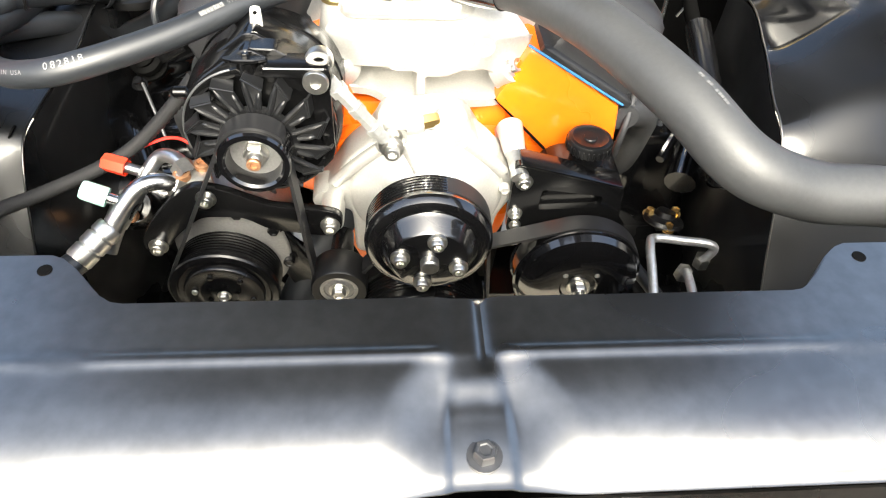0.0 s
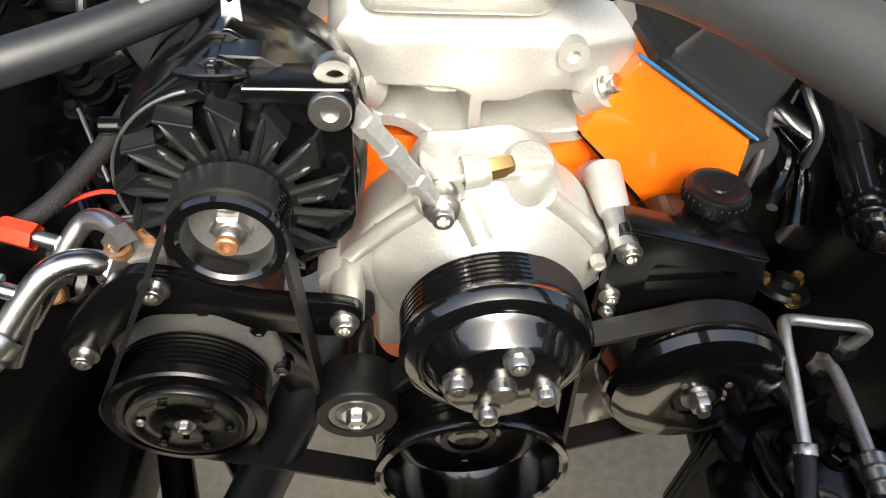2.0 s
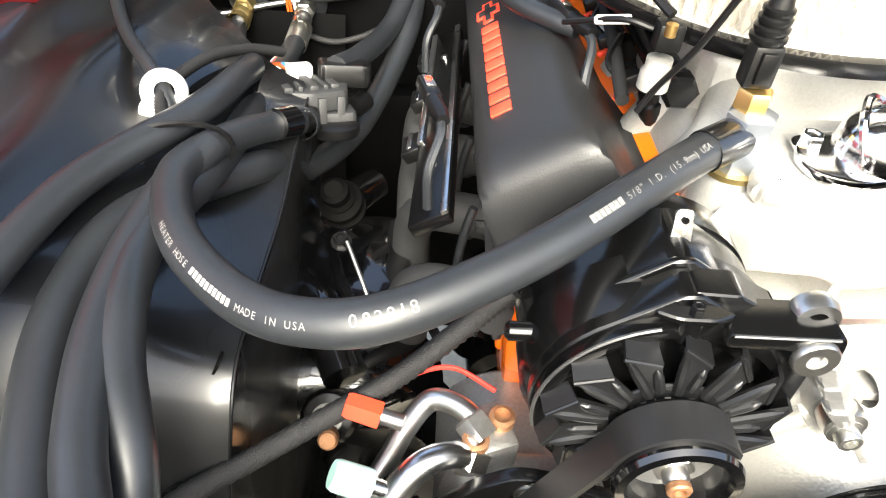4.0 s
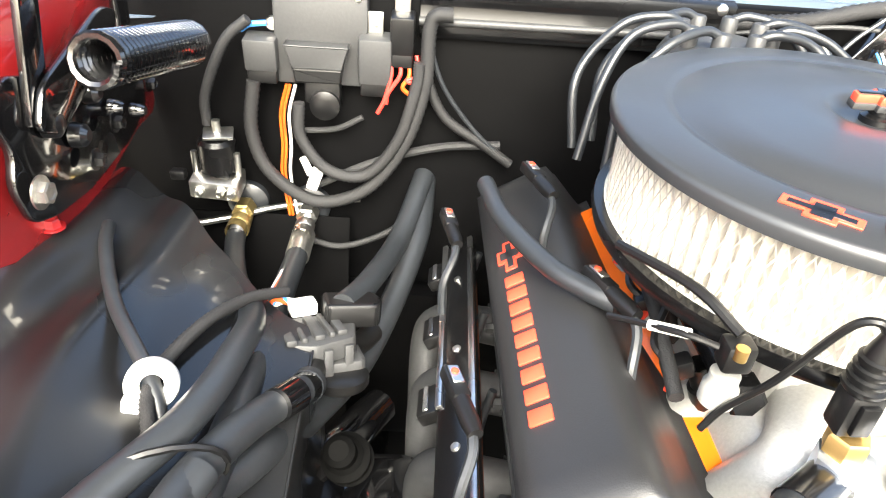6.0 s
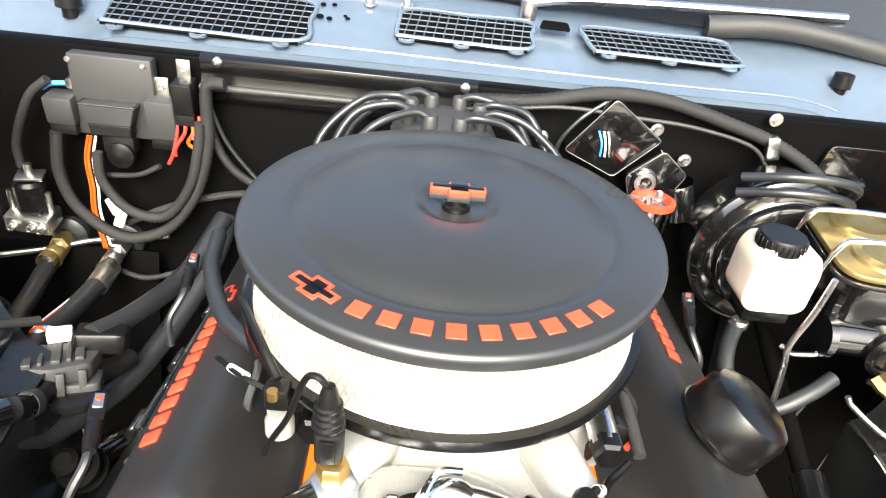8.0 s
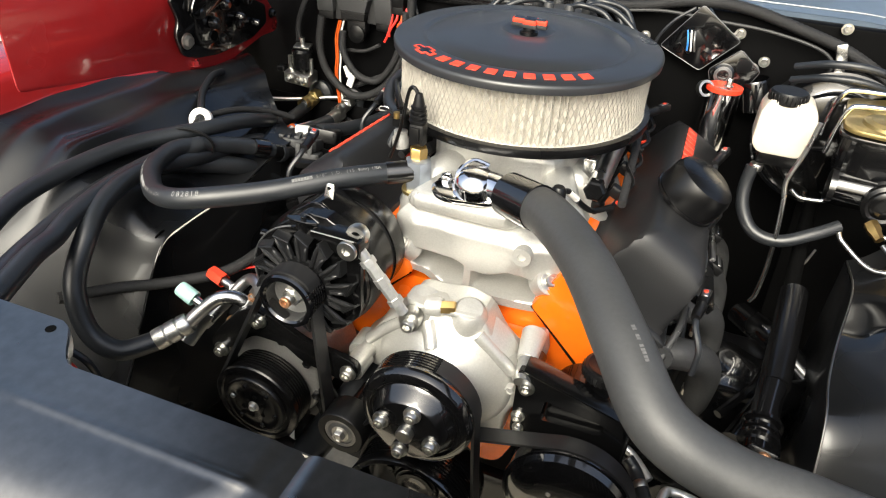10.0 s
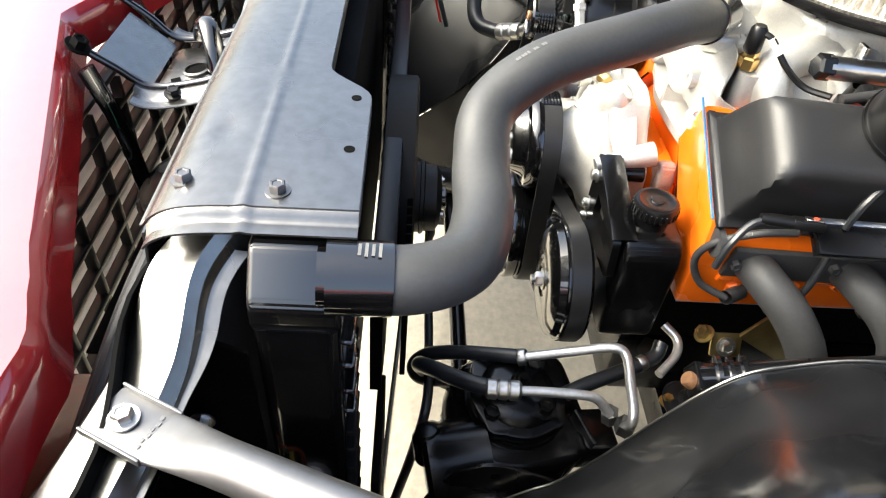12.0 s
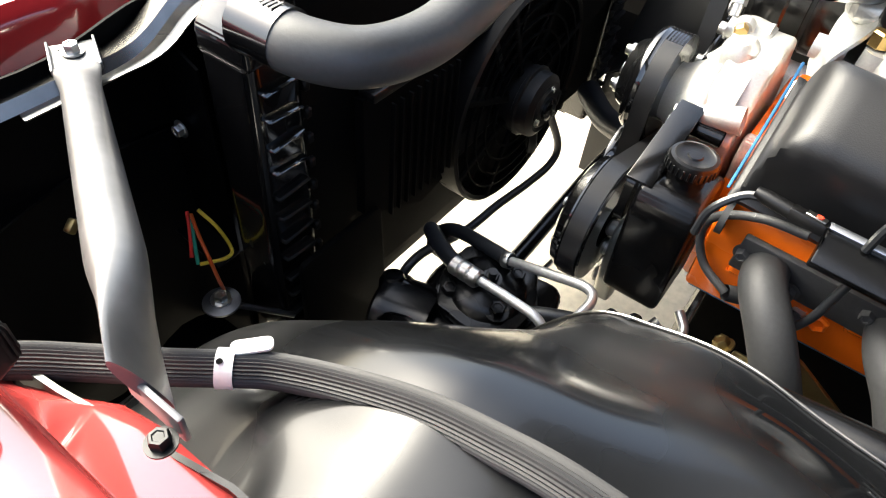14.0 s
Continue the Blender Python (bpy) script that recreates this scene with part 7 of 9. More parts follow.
sol = thing("starter_solenoid", "black and silver starter solenoid on the firewall", "solenoid", (-0.566, 0.73, 0.82))
part("body", put(lathe([(0.022, 0), (0.022, 0.035), (0.018, 0.040), (0, 0.040)], 28), pose(-0.566, 0.728, 0.806)), SATIN, sol)
part("base", put(box(0.058, 0.040, 0.024, 0.003), pose(-0.568, 0.722, 0.790, 8, 4, 0)), STEEL, sol, "bright metal base")
part("top_bracket", put(box(0.034, 0.024, 0.004, 0.001), pose(-0.562, 0.726, 0.852, 10, 0, 12)), STEEL, sol)
part("stud", put(lathe([(0.005, 0), (0.005, 0.016), (0, 0.016)], 12), pose(-0.564, 0.728, 0.852)), STEEL, sol)
for x, z in ((-0.585, 0.788), (-0.560, 0.788), (-0.548, 0.786)):
    part("terminal", put(hexhead(0.005, 0.010), front(x, 0.702, z)), STEEL, sol)
for x in (-0.592, -0.542):
    part("post", put(lathe([(0.004, 0), (0.004, 0.03), (0, 0.03)], 10), pose(x, 0.722, 0.80)), STEEL, sol)
    part("side_plug", put(box(0.018, 0.014, 0.012, 0.003), pose(x * 1.035, 0.72, 0.800)), PLASTIC, sol)

for x, y, z, mm in ((-0.543, 0.752, 0.748, GOLDZ), (-0.464, 0.752, 0.746, STEEL)):
    f = thing("evaporator_fitting", "plated refrigerant fitting through the firewall", "fitting", (x, y, z), "evaporator fittings")
    part("grommet", put(lathe([(0.010, 0), (0.026, 0), (0.026, 0.010), (0.016, 0.016), (0.010, 0.016)], 24, True), front(x, 0.762, z)), RUBBER, f)
    part("tube", tube([(x, 0.762, z), (x, 0.69, z - 0.004)], 0.008, 14), TUBE, f)
    part("hex_nut", put(lathe([(0.0135, 0), (0.0135, 0.020), (0.011, 0.022), (0, 0.022)], 6), front(x, 0.742, z)), mm, f)
    part("sleeve", put(lathe([(0.0120, 0), (0.0120, 0.012), (0.0105, 0.014), (0.0120, 0.016), (0.0120, 0.030)], 20), front(x, 0.712, z - 0.003)), mm, f)

single("hood_prop_rod", tube([(-0.645, 0.69, 0.736), (-0.56, 0.72, 0.742), (-0.497, 0.742, 0.750), (-0.40, 0.75, 0.762)], 0.0042, 10), STEEL, "thin bright steel rod across the firewall", "rod")
hose_thing("wire_bundle", [(-0.66, 0.66, 0.74), (-0.60, 0.62, 0.742), (-0.55, 0.60, 0.735), (-0.53, 0.57, 0.72)], 0.0045, LOOM, "thin black wires along the inner fender", "wires")
hose_thing("wire_bundle", [(-0.47, 0.72, 0.72), (-0.42, 0.71, 0.715), (-0.36, 0.72, 0.735), (-0.33, 0.73, 0.77)], 0.0042, LOOM, "thin black wires below the wiring loops", "wires")
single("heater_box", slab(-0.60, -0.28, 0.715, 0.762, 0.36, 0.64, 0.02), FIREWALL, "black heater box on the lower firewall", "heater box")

# distributor behind the air cleaner
dist = thing("distributor", "grey-black distributor cap with a crown of wires", "distributor", (-0.03, 0.66, 0.98))
part("base", put(lathe([(0.03, 0), (0.05, 0.03), (0.062, 0.034), (0.062, 0.05), (0, 0.05)], 32), pose(-0.03, 0.672, 0.93)), PLASTIC, dist)
part("cap", put(lathe([(0.060, 0), (0.062, 0.012), (0.055, 0.024), (0.03, 0.030), (0, 0.030)], 32), pose(-0.03, 0.672, 0.98)), GREYPLASTIC, dist)
for k in range(8):
    t = 2 * math.pi * (k + 0.5) / 8
    x, y = -0.03 + 0.044 * math.cos(t), 0.672 + 0.038 * math.sin(t)
    part("terminal", put(lathe([(0.009, 0), (0.0085, 0.020), (0.007, 0.022), (0, 0.022)], 14), pose(x, y, 1.002)), GREYPLASTIC, dist)
    sx = 1 if math.cos(t) > 0 else -1
    part("plug_wire", tube([(x, y, 1.020), (x + sx * 0.02, y - 0.003, 1.026), (x + sx * 0.06, y - 0.012 * (k % 3), 1.014), (x + sx * (0.085 + 0.006 * (k % 4)), y - 0.03, 0.97), (x + sx * 0.10, y - 0.05, 0.90)], 0.0046, 10), RUBBER, dist)
part("red_clip", put(box(0.010, 0.006, 0.006, 0.001), pose(-0.078, 0.638, 0.998)), LETTER, dist)

# harness over the right of the firewall
har = thing("main_harness", "thick black wiring harness along the firewall with a metal clamp", "wire loom", (0.3, 0.75, 1.0))
part("harness", braided([(0.006, 0.745, 1.009), (0.084, 0.745, 1.016), (0.166, 0.745, 1.034), (0.245, 0.745, 1.033), (0.333, 0.745, 1.012), (0.400, 0.745, 0.992), (0.467, 0.745, 0.958), (0.509, 0.745, 0.922)], 0.0092), LOOM, har)
part("thin_line", tube([(-0.020, 0.738, 0.997), (0.049, 0.738, 1.005), (0.125, 0.738, 1.014), (0.205, 0.738, 1.010), (0.287, 0.738, 1.005), (0.367, 0.738, 0.988), (0.400, 0.738, 0.959)], 0.0026, 8), GREYPLASTIC, har)
part("clamp", put(box(0.016, 0.014, 0.030, 0.002), pose(0.395, 0.738, 0.988, 0, -15, 0)), STEEL, har, "bright metal clamp")
part("clamp_bolt", put(hexhead(0.006, 0.006), front(0.393, 0.75, 1.022)), STEEL, har)

# wiper motor with its canister
wm = thing("wiper_motor", "black wiper motor with a tilted square gear plate", "wiper motor", (0.2, 0.72, 0.96))
def edged_plate(name, corners, y, depth, parent):
    part(name, put(prism(rounded(corners, 0.006), depth, 0.0015), front(0, y, 0)), GLOSS, parent)
    loop = [(x, y - depth - 0.0005, z) for x, z in rounded(corners, 0.006)]
    # lighter bead round the plate outline
    part("edge_bead", tube(loop + loop[:1], 0.0007, 6, sharp=True), ZINCGREY, parent, "bright edge line")
edged_plate("gear_plate", [(0.128, 0.961), (0.181, 1.033), (0.250, 0.985), (0.198, 0.930)], 0.755, 0.024, wm)
edged_plate("cover_plate", [(0.212, 0.938), (0.254, 0.976), (0.290, 0.946), (0.270, 0.905), (0.222, 0.908)], 0.750, 0.030, wm)
part("gear_hub", put(lathe([(0.017, 0), (0.017, 0.006), (0.012, 0.010), (0.010, 0.006), (0.005, 0.006), (0.004, 0.010), (0, 0.010)], 32), front(0.236, 0.720, 0.934)), GLOSS, wm)
part("hub_washer", put(lathe([(0.009, 0), (0.014, 0.001), (0.014, 0.003), (0.009, 0.004)], 28, True), front(0.236, 0.7135, 0.934)), ZINCGREY, wm)
part("motor_can", put(lathe([(0.022, 0), (0.024, 0.004), (0.024, 0.05), (0.016, 0.056), (0, 0.056)], 28), toward((0.285, 0.735, 0.93), (0.30, 0.735, 0.88))), GLOSS, wm)
part("plug_socket", put(box(0.034, 0.010, 0.026, 0.002), pose(0.178, 0.729, 0.975, 0, -42, 0)), PLASTIC, wm)
for k, mm in enumerate((WBLUE, WWHITE, STEEL)):
    part("lead", tube([(0.166 + 0.006 * k, 0.726, 0.992), (0.170 + 0.005 * k, 0.716, 0.980), (0.172 + 0.006 * k, 0.718, 0.962)], 0.0014, 8), mm, wm)
for x, z in ((0.100, 0.968), (0.246, 0.993), (0.293, 0.955), (0.181, 1.026)):
    part("bolt", put(hexhead(0.006, 0.008), front(x, 0.750, z)), STEEL, wm)
part("loop_wire", tube([(0.128, 0.742, 0.935), (0.120, 0.735, 0.965), (0.140, 0.735, 1.0), (0.17, 0.74, 1.025)], 0.0028, 8), RUBBER, wm)
can = thing("coil_canister", "bright metal canister with a red rim below the wiper motor", "ignition coil", (0.242, 0.69, 0.88))
part("canister", put(lathe([(0, -0.10), (0.024, -0.098), (0.0270, -0.092), (0.0270, 0), (0.024, 0.003), (0, 0.003)], 32), pose(0.243, 0.686, 0.918)), CHROME, can)
part("red_rim", put(lathe([(0.022, 0), (0.0282, 0.0), (0.0282, 0.006), (0.022, 0.007)], 32, True), pose(0.243, 0.686, 0.919)), REDCAP, can, "red rim")
part("side_clamp", put(lathe([(0.009, 0), (0.013, 0.0), (0.013, 0.010), (0.009, 0.010)], 20, True), pose(0.212, 0.678, 0.918, 70, 0, 30)), STEEL, can)
part("top_terminal", put(hexhead(0.005, 0.012), pose(0.248, 0.684, 0.925)), STEEL, can)

# brake booster, master cylinder, reservoir
boo = thing("brake_booster", "gloss black round brake booster on the firewall", "brake booster", (0.42, 0.70, 0.88))
part("shell", put(lathe([(0, -0.06), (0.085, -0.06), (0.098, -0.05), (0.101, 0.0), (0.1045, 0.003), (0.1045, 0.008), (0.100, 0.011), (0.096, 0.016), (0.082, 0.018), (0.079, 0.020), (0.077, 0.030), (0.070, 0.033), (0, 0.034)], 64), front(0.405, 0.672, 0.874)), GLOSS, boo)
part("rim", put(lathe([(0.1025, 0), (0.1060, 0.001), (0.1060, 0.005), (0.1025, 0.006)], 64, True), front(0.405, 0.668, 0.874)), GLOSS, boo)
mc = thing("master_cylinder", "black cast brake master cylinder with a gold lid", "master cylinder", (0.455, 0.56, 0.88))
part("reservoir_body", put(prism(rounded([(-0.052, -0.072), (0.052, -0.072), (0.052, 0.072), (-0.052, 0.072)], 0.026, 6), 0.060, 0.006, 3), pose(0.455, 0.572, 0.882, 0, 0, -8)), GLOSS, mc)
part("bore", tube([(0.455, 0.64, 0.872), (0.462, 0.565, 0.868), (0.467, 0.490, 0.864)], 0.026, 28), GLOSS, mc)
part("cross_boss", tube([(0.400, 0.512, 0.868), (0.545, 0.505, 0.866)], 0.0215, 24), GLOSS, mc)
for x in (0.402, 0.543):
    part("boss_cap", tube([(x - 0.004, 0.5085, 0.867), (x + 0.004, 0.5080, 0.867)], 0.0235, 24), GLOSS, mc)
part("flange_rib", put(prism(rounded([(-0.058, -0.080), (0.058, -0.080), (0.058, 0.080), (-0.058, 0.080)], 0.030, 6), 0.006, 0.002), pose(0.455, 0.572, 0.936, 0, 0, -8)), GLOSS, mc)
part("end_plug", put(lathe([(0.024, -0.006), (0.0285, 0.0), (0.0285, 0.008), (0.024, 0.011), (0.020, 0.009), (0.018, 0.011), (0.010, 0.012), (0.009, 0.008), (0, 0.008)], 32), toward((0.467, 0.492, 0.864), (0.4676, 0.47, 0.863))), SATIN, mc)
part("lid", put(prism(rounded([(-0.056, -0.078), (0.056, -0.078), (0.056, 0.078), (-0.056, 0.078)], 0.030, 6), 0.007, 0.002), pose(0.455, 0.572, 0.944, 0, 0, -8)), GOLDZ, mc, "gold plated lid")
for dy in (-0.034, 0.036):
    part("lid_dome", put(lathe([(0.036, 0), (0.034, 0.005), (0.026, 0.008), (0.022, 0.006), (0, 0.006)], 32), pose(0.455 + dy * 0.14, 0.572 + dy, 0.950)), GOLDZ, mc)
for y in (0.535, 0.605):
    part("bail_wire", tube([(0.386, y + 0.008, 0.90), (0.388, y + 0.004, 0.935), (0.394, y, 0.965), (0.408, y, 0.972), (0.455, y - 0.004, 0.974), (0.508, y - 0.008, 0.972), (0.522, y - 0.01, 0.962), (0.522, y - 0.012, 0.935)], 0.0034, 10), CHROME, mc, "chrome bail wire")
part("brass_fitting", put(lathe([(0.009, 0), (0.009, 0.014), (0.007, 0.018), (0.006, 0.028), (0, 0.028)], 6), toward((0.458, 0.480, 0.838), (0.474, 0.450, 0.824))), BRASS, mc)
part("brake_line", tube([(0.474, 0.45, 0.824), (0.486, 0.432, 0.815), (0.482, 0.42, 0.803), (0.46, 0.43, 0.80), (0.43, 0.455, 0.815), (0.422, 0.46, 0.825)], 0.0032, 10), TUBE, mc)
part("brake_line", tube([(0.505, 0.505, 0.856), (0.525, 0.49, 0.845), (0.535, 0.49, 0.825), (0.52, 0.49, 0.812), (0.47, 0.50, 0.815)], 0.0032, 10), TUBE, mc)
part("brake_line", tube([(0.505, 0.52, 0.862), (0.54, 0.52, 0.862), (0.552, 0.52, 0.84), (0.548, 0.525, 0.812), (0.50, 0.53, 0.808)], 0.0032, 10), TUBE, mc)

res = thing("fluid_reservoir", "translucent white plastic fluid reservoir with a black cap", "fluid reservoir", (0.32, 0.515, 0.90))
part("bottle", put(prism(rounded([(-0.043, 0.028), (-0.034, 0.048), (0.034, 0.048), (0.044, 0.022), (0.042, -0.034), (0.030, -0.042), (-0.030, -0.042), (-0.043, -0.028)], 0.012, 4), 0.060, 0.0028, 3), front(0.318, 0.548, 0.936)), RESERVOIR, res)
part("cap", put(lathe([(0.026, 0), (0.0285, 0.002), (0.0290, 0.016), (0.0270, 0.020), (0, 0.021)], 40), pose(0.310, 0.513, 0.976)), PLASTIC, res)
for k in range(26):
    t = 2 * math.pi * k / 26
    part("cap_rib", put(box(0.0026, 0.0024, 0.014, 0.0006, 1), pose(0.310 + 0.0290 * math.cos(t), 0.513 + 0.0290 * math.sin(t), 0.986, 0, 0, math.degrees(t))), PLASTIC, res)
part("bracket", put(box(0.062, 0.045, 0.022, 0.003), pose(0.322, 0.522, 0.882)), SATIN, res)
res.scale, res.location = (0.82, 0.82, 0.82), (0.324, 0.515, 0.905)
part("outlet_clamp", put(lathe([(0.010, 0), (0.011, 0.002), (0.011, 0.010), (0.010, 0.012)], 18), pose(0.300, 0.505, 0.862)), STEEL, res)
hose_thing("reservoir_hose", [(0.300, 0.505, 0.875), (0.298, 0.50, 0.845), (0.304, 0.49, 0.815), (0.325, 0.478, 0.790), (0.360, 0.474, 0.786), (0.40, 0.485, 0.802), (0.43, 0.50, 0.815)], 0.0088, RUBBER, "black rubber hose from the reservoir to the cylinder")
single("brake_line", tube([(0.356, 0.470, 0.962), (0.351, 0.470, 0.920), (0.342, 0.470, 0.879), (0.347, 0.470, 0.849), (0.353, 0.470, 0.803), (0.357, 0.470, 0.744), (0.356, 0.470, 0.697), (0.351, 0.470, 0.680)], 0.0032, 10), TUBE, "bare steel brake line running down the firewall", "brake line")
single("brake_line", tube([(0.356, 0.500, 0.854), (0.370, 0.500, 0.845), (0.393, 0.500, 0.846), (0.400, 0.500, 0.848)], 0.003, 10), TUBE, "short steel brake line with a brass end", "brake line")
single("brake_line", tube([(0.414, 0.500, 0.772), (0.406, 0.500, 0.744), (0.392, 0.500, 0.717)], 0.0018, 8), TUBE, "thin grey cable beside the firewall", "cable")
for z in (0.948, 0.928):
    single("booster_line", tube([(0.33, 0.66, z + 0.03), (0.37, 0.63, z + 0.048), (0.42, 0.625, z + 0.05), (0.46, 0.64, z + 0.035), (0.48, 0.68, z)], 0.0055, 12), RUBBER, "black rubber vacuum line over the booster", "hose")
plate = thing("firewall_pad", "black stamped plate on the upper firewall", "plate", (0.52, 0.755, 0.95))
part("plate", put(prism(rounded([(-0.07, -0.05), (0.08, -0.05), (0.08, 0.04), (-0.05, 0.04)], 0.01), 0.006, 0.001), front(0.53, 0.758, 0.955)), GLOSS, plate)
part("rib", tube([(0.47, 0.748, 0.95), (0.54, 0.748, 0.945)], 0.005, 8), GLOSS, plate)

# ---- radiator, fan, steering, front end ----
rad = thing("radiator", "gloss black radiator with ribbed side tanks", "radiator", (0.01, -0.19, 0.65))
part("core", slab(-0.37, 0.395, -0.225, -0.178, 0.425, 0.862, 0.003), MATTE, rad)
for s in (1, -1):
    xx = SX + s * 0.406
    tank = part("side_tank", put(prism(rounded([(-0.031, -0.031), (0.031, -0.031), (0.031, 0.031), (-0.031, 0.031)], 0.010, 4), 0.490, 0.003, 3), pose(xx, -0.195, 0.345)), GLOSS, rad)
    shoulder = [(-0.031, 0.826), (0.0312, 0.826), (0.0312, 0.850), (0.004, 0.884), (-0.031, 0.884)]
    part("tank_shoulder", put(prism(rounded([(s * a, b) for a, b in shoulder][::s], 0.005, 3), 0.064, 0.005, 3), pose(xx, -0.163, 0, 90, 0, 0)), GLOSS, rad)
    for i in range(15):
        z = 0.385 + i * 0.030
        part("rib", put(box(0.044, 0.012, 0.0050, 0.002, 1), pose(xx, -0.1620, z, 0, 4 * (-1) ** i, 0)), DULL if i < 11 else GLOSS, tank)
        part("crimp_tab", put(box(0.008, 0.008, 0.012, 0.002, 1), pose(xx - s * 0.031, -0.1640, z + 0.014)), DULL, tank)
part("inlet_neck", tube([(0.4345, -0.180, 0.8668), (0.432, -0.14, 0.865)], 0.021, 24), GLOSS, rad)
part("filler_cap", put(lathe([(0.030, 0), (0.034, 0.002), (0.034, 0.006), (0.024, 0.009), (0.020, 0.014), (0, 0.014)], 36), pose(-0.318, -0.196, 0.900)), CHROME, rad, "chrome pressure cap")
part("cap_neck", put(lathe([(0.022, 0), (0.022, 0.03), (0, 0.03)], 24), pose(-0.318, -0.196, 0.868)), GLOSS, rad)

fan = thing("electric_fan", "black plastic electric radiator fan and shroud", "cooling fan", (0.02, -0.13, 0.64))
FX, FZ = 0.034, 0.622
bowl = [(FX + 0.160 * math.cos(radians(a)), FZ + 0.160 * math.sin(radians(a))) for a in range(-25, -166, -7)]
part("shroud", put(prism([(-0.30, 0.755), (0.335, 0.755), (0.335, 0.60), (0.225, 0.545)] + bowl + [(-0.16, 0.62), (-0.30, 0.66)], 0.012, 0.0), front(0, -0.140, 0)), MATTE, fan)
part("lower_shroud", put(prism(rounded([(0.31, 0.60), (0.30, 0.46), (0.33, 0.43), (0.29, 0.36), (0.26, 0.22), (0.44, 0.22), (0.44, 0.60)], 0.012), 0.008, 0.002), front(0, -0.136, 0)), MATTE, fan)
part("fan_ring", put(lathe([(0.151, 0), (0.160, 0.0), (0.160, 0.034), (0.156, 0.037), (0.151, 0.034)], 72, True), pose(FX, -0.150, FZ, -90, 0, 0)), DULL, fan)
part("motor", put(lathe([(0.048, 0), (0.048, 0.026), (0.050, 0.027), (0.050, 0.031), (0.046, 0.033), (0.045, 0.048), (0.036, 0.054), (0.030, 0.052), (0.026, 0.056), (0, 0.056)], 40), pose(FX, -0.132, FZ, -90, 0, 0)), PLASTIC, fan)
part("motor_cap", put(lathe([(0.016, 0), (0.016, 0.006), (0.010, 0.009), (0, 0.009)], 28), pose(FX, -0.077, FZ, -90, 0, 0)), GLOSS, fan)
part("wire_boot", tube([(FX + 0.004, -0.088, FZ - 0.045), (FX + 0.003, -0.086, FZ - 0.062), (FX - 0.002, -0.088, FZ - 0.080)], 0.007, 10, flat=0.7), PLASTIC, fan, "moulded wire exit")
part("motor_ear", put(prism(rounded([(-0.030, -0.012), (0.020, -0.016), (0.028, 0.004), (0.010, 0.016), (-0.030, 0.012)], 0.007), 0.010, 0.002), front(FX - 0.062, -0.098, FZ - 0.030, 18)), PLASTIC, fan)
part("sticker", put(box(0.018, 0.016, 0.0008, 0), pose(FX, -0.114, FZ) @ pose(0, 0, 0, 0, 48, 0) @ pose(0, 0, 0.0466)), WBLUE, fan, "small blue sticker")
for k in range(2):
    part("sticker_mark", put(box(0.003, 0.010, 0.0004, 0), pose(FX, -0.114, FZ) @ pose(0, 0, 0, 0, 48, 0) @ pose(-0.003 + 0.006 * k, 0, 0.0473)), WWHITE, fan, "pale printed bar")
for k in range(3):
    part("motor_screw", put(hexhead(0.004, 0.004), pose(FX, -0.077, FZ) @ pose(0, 0, 0, 0, 120 * k + 20, 0) @ pose(0.027, 0, 0, -90, 0, 0)), STEEL, fan)
for k in range(10):
    part("fan_blade", put(box(0.100, 0.004, 0.036, 0.0015, 1), pose(FX, -0.140, FZ) @ pose(0, 0, 0, 0, 36 * k + 10, 0) @ pose(0.096, 0, 0, 28, 0, 0)), DULL, fan)
for k in range(8):
    part("motor_strut", put(box(0.112, 0.006, 0.010, 0.002, 1), pose(FX, -0.116, FZ) @ pose(0, 0, 0, 0, 45 * k + 22, 0) @ pose(0.100, 0, 0)), MATTE, fan)
for rr in (0.070, 0.092, 0.114, 0.134):
    part("guard_ring", put(lathe([(rr, -0.0016), (rr + 0.003, -0.0016), (rr + 0.003, 0.0016), (rr, 0.0016)], 64, True), pose(FX, -0.1145, FZ, -90, 0, 0)), MATTE, fan)
part("top_edge", slab(-0.30, 0.33, -0.152, -0.130, 0.752, 0.764, 0.003), PLASTIC, fan)
for k in range(9):
    part("edge_rib", slab(0.20 + 0.014 * k, 0.203 + 0.014 * k, -0.122, -0.116, 0.60, 0.752, 0.001), MATTE, fan)

sg = thing("steering_gear", "black cast steering gear box with bolted cover", "steering gear", (0.30, 0.0, 0.5))
SGM = pose(0.298, 0.014, 0.540, -4, 8, 12)
part("case", put(prism(rounded([(-0.060, -0.058), (0.072, -0.056), (0.084, -0.020), (0.080, 0.060), (0.052, 0.086), (-0.060, 0.080)], 0.022, 5), 0.135, 0.010, 3), SGM @ pose(0, 0, -0.142)), SATIN, sg)
part("case_shoulder", put(lathe([(0.079, -0.045), (0.076, -0.024), (0.066, -0.010), (0.0605, -0.006), (0.0605, 0.0), (0, 0.0)], 44), SGM), SATIN, sg)
part("cover_seam", put(lathe([(0.060, -0.0012), (0.0606, -0.0012), (0.0606, 0.0012), (0.060, 0.0012)], 44, True), SGM @ pose(0, 0, 0.001)), MATTE, sg)
lobes = [(0.0565 + 0.0065 * max(0, math.cos(4 * (radians(a) - 0.78))) ** 3, radians(a)) for a in range(0, 360, 6)]
part("cover", put(prism([(r * math.cos(a), r * math.sin(a)) for r, a in lobes], 0.015, 0.003, 2), SGM @ pose(0, 0, 0.0015)), SATIN, sg)
part("cover_dome", put(lathe([(0.046, 0), (0.042, 0.007), (0.030, 0.012), (0.016, 0.014), (0.012, 0.016), (0, 0.016)], 36), SGM @ pose(0, 0, 0.0155)), SATIN, sg)
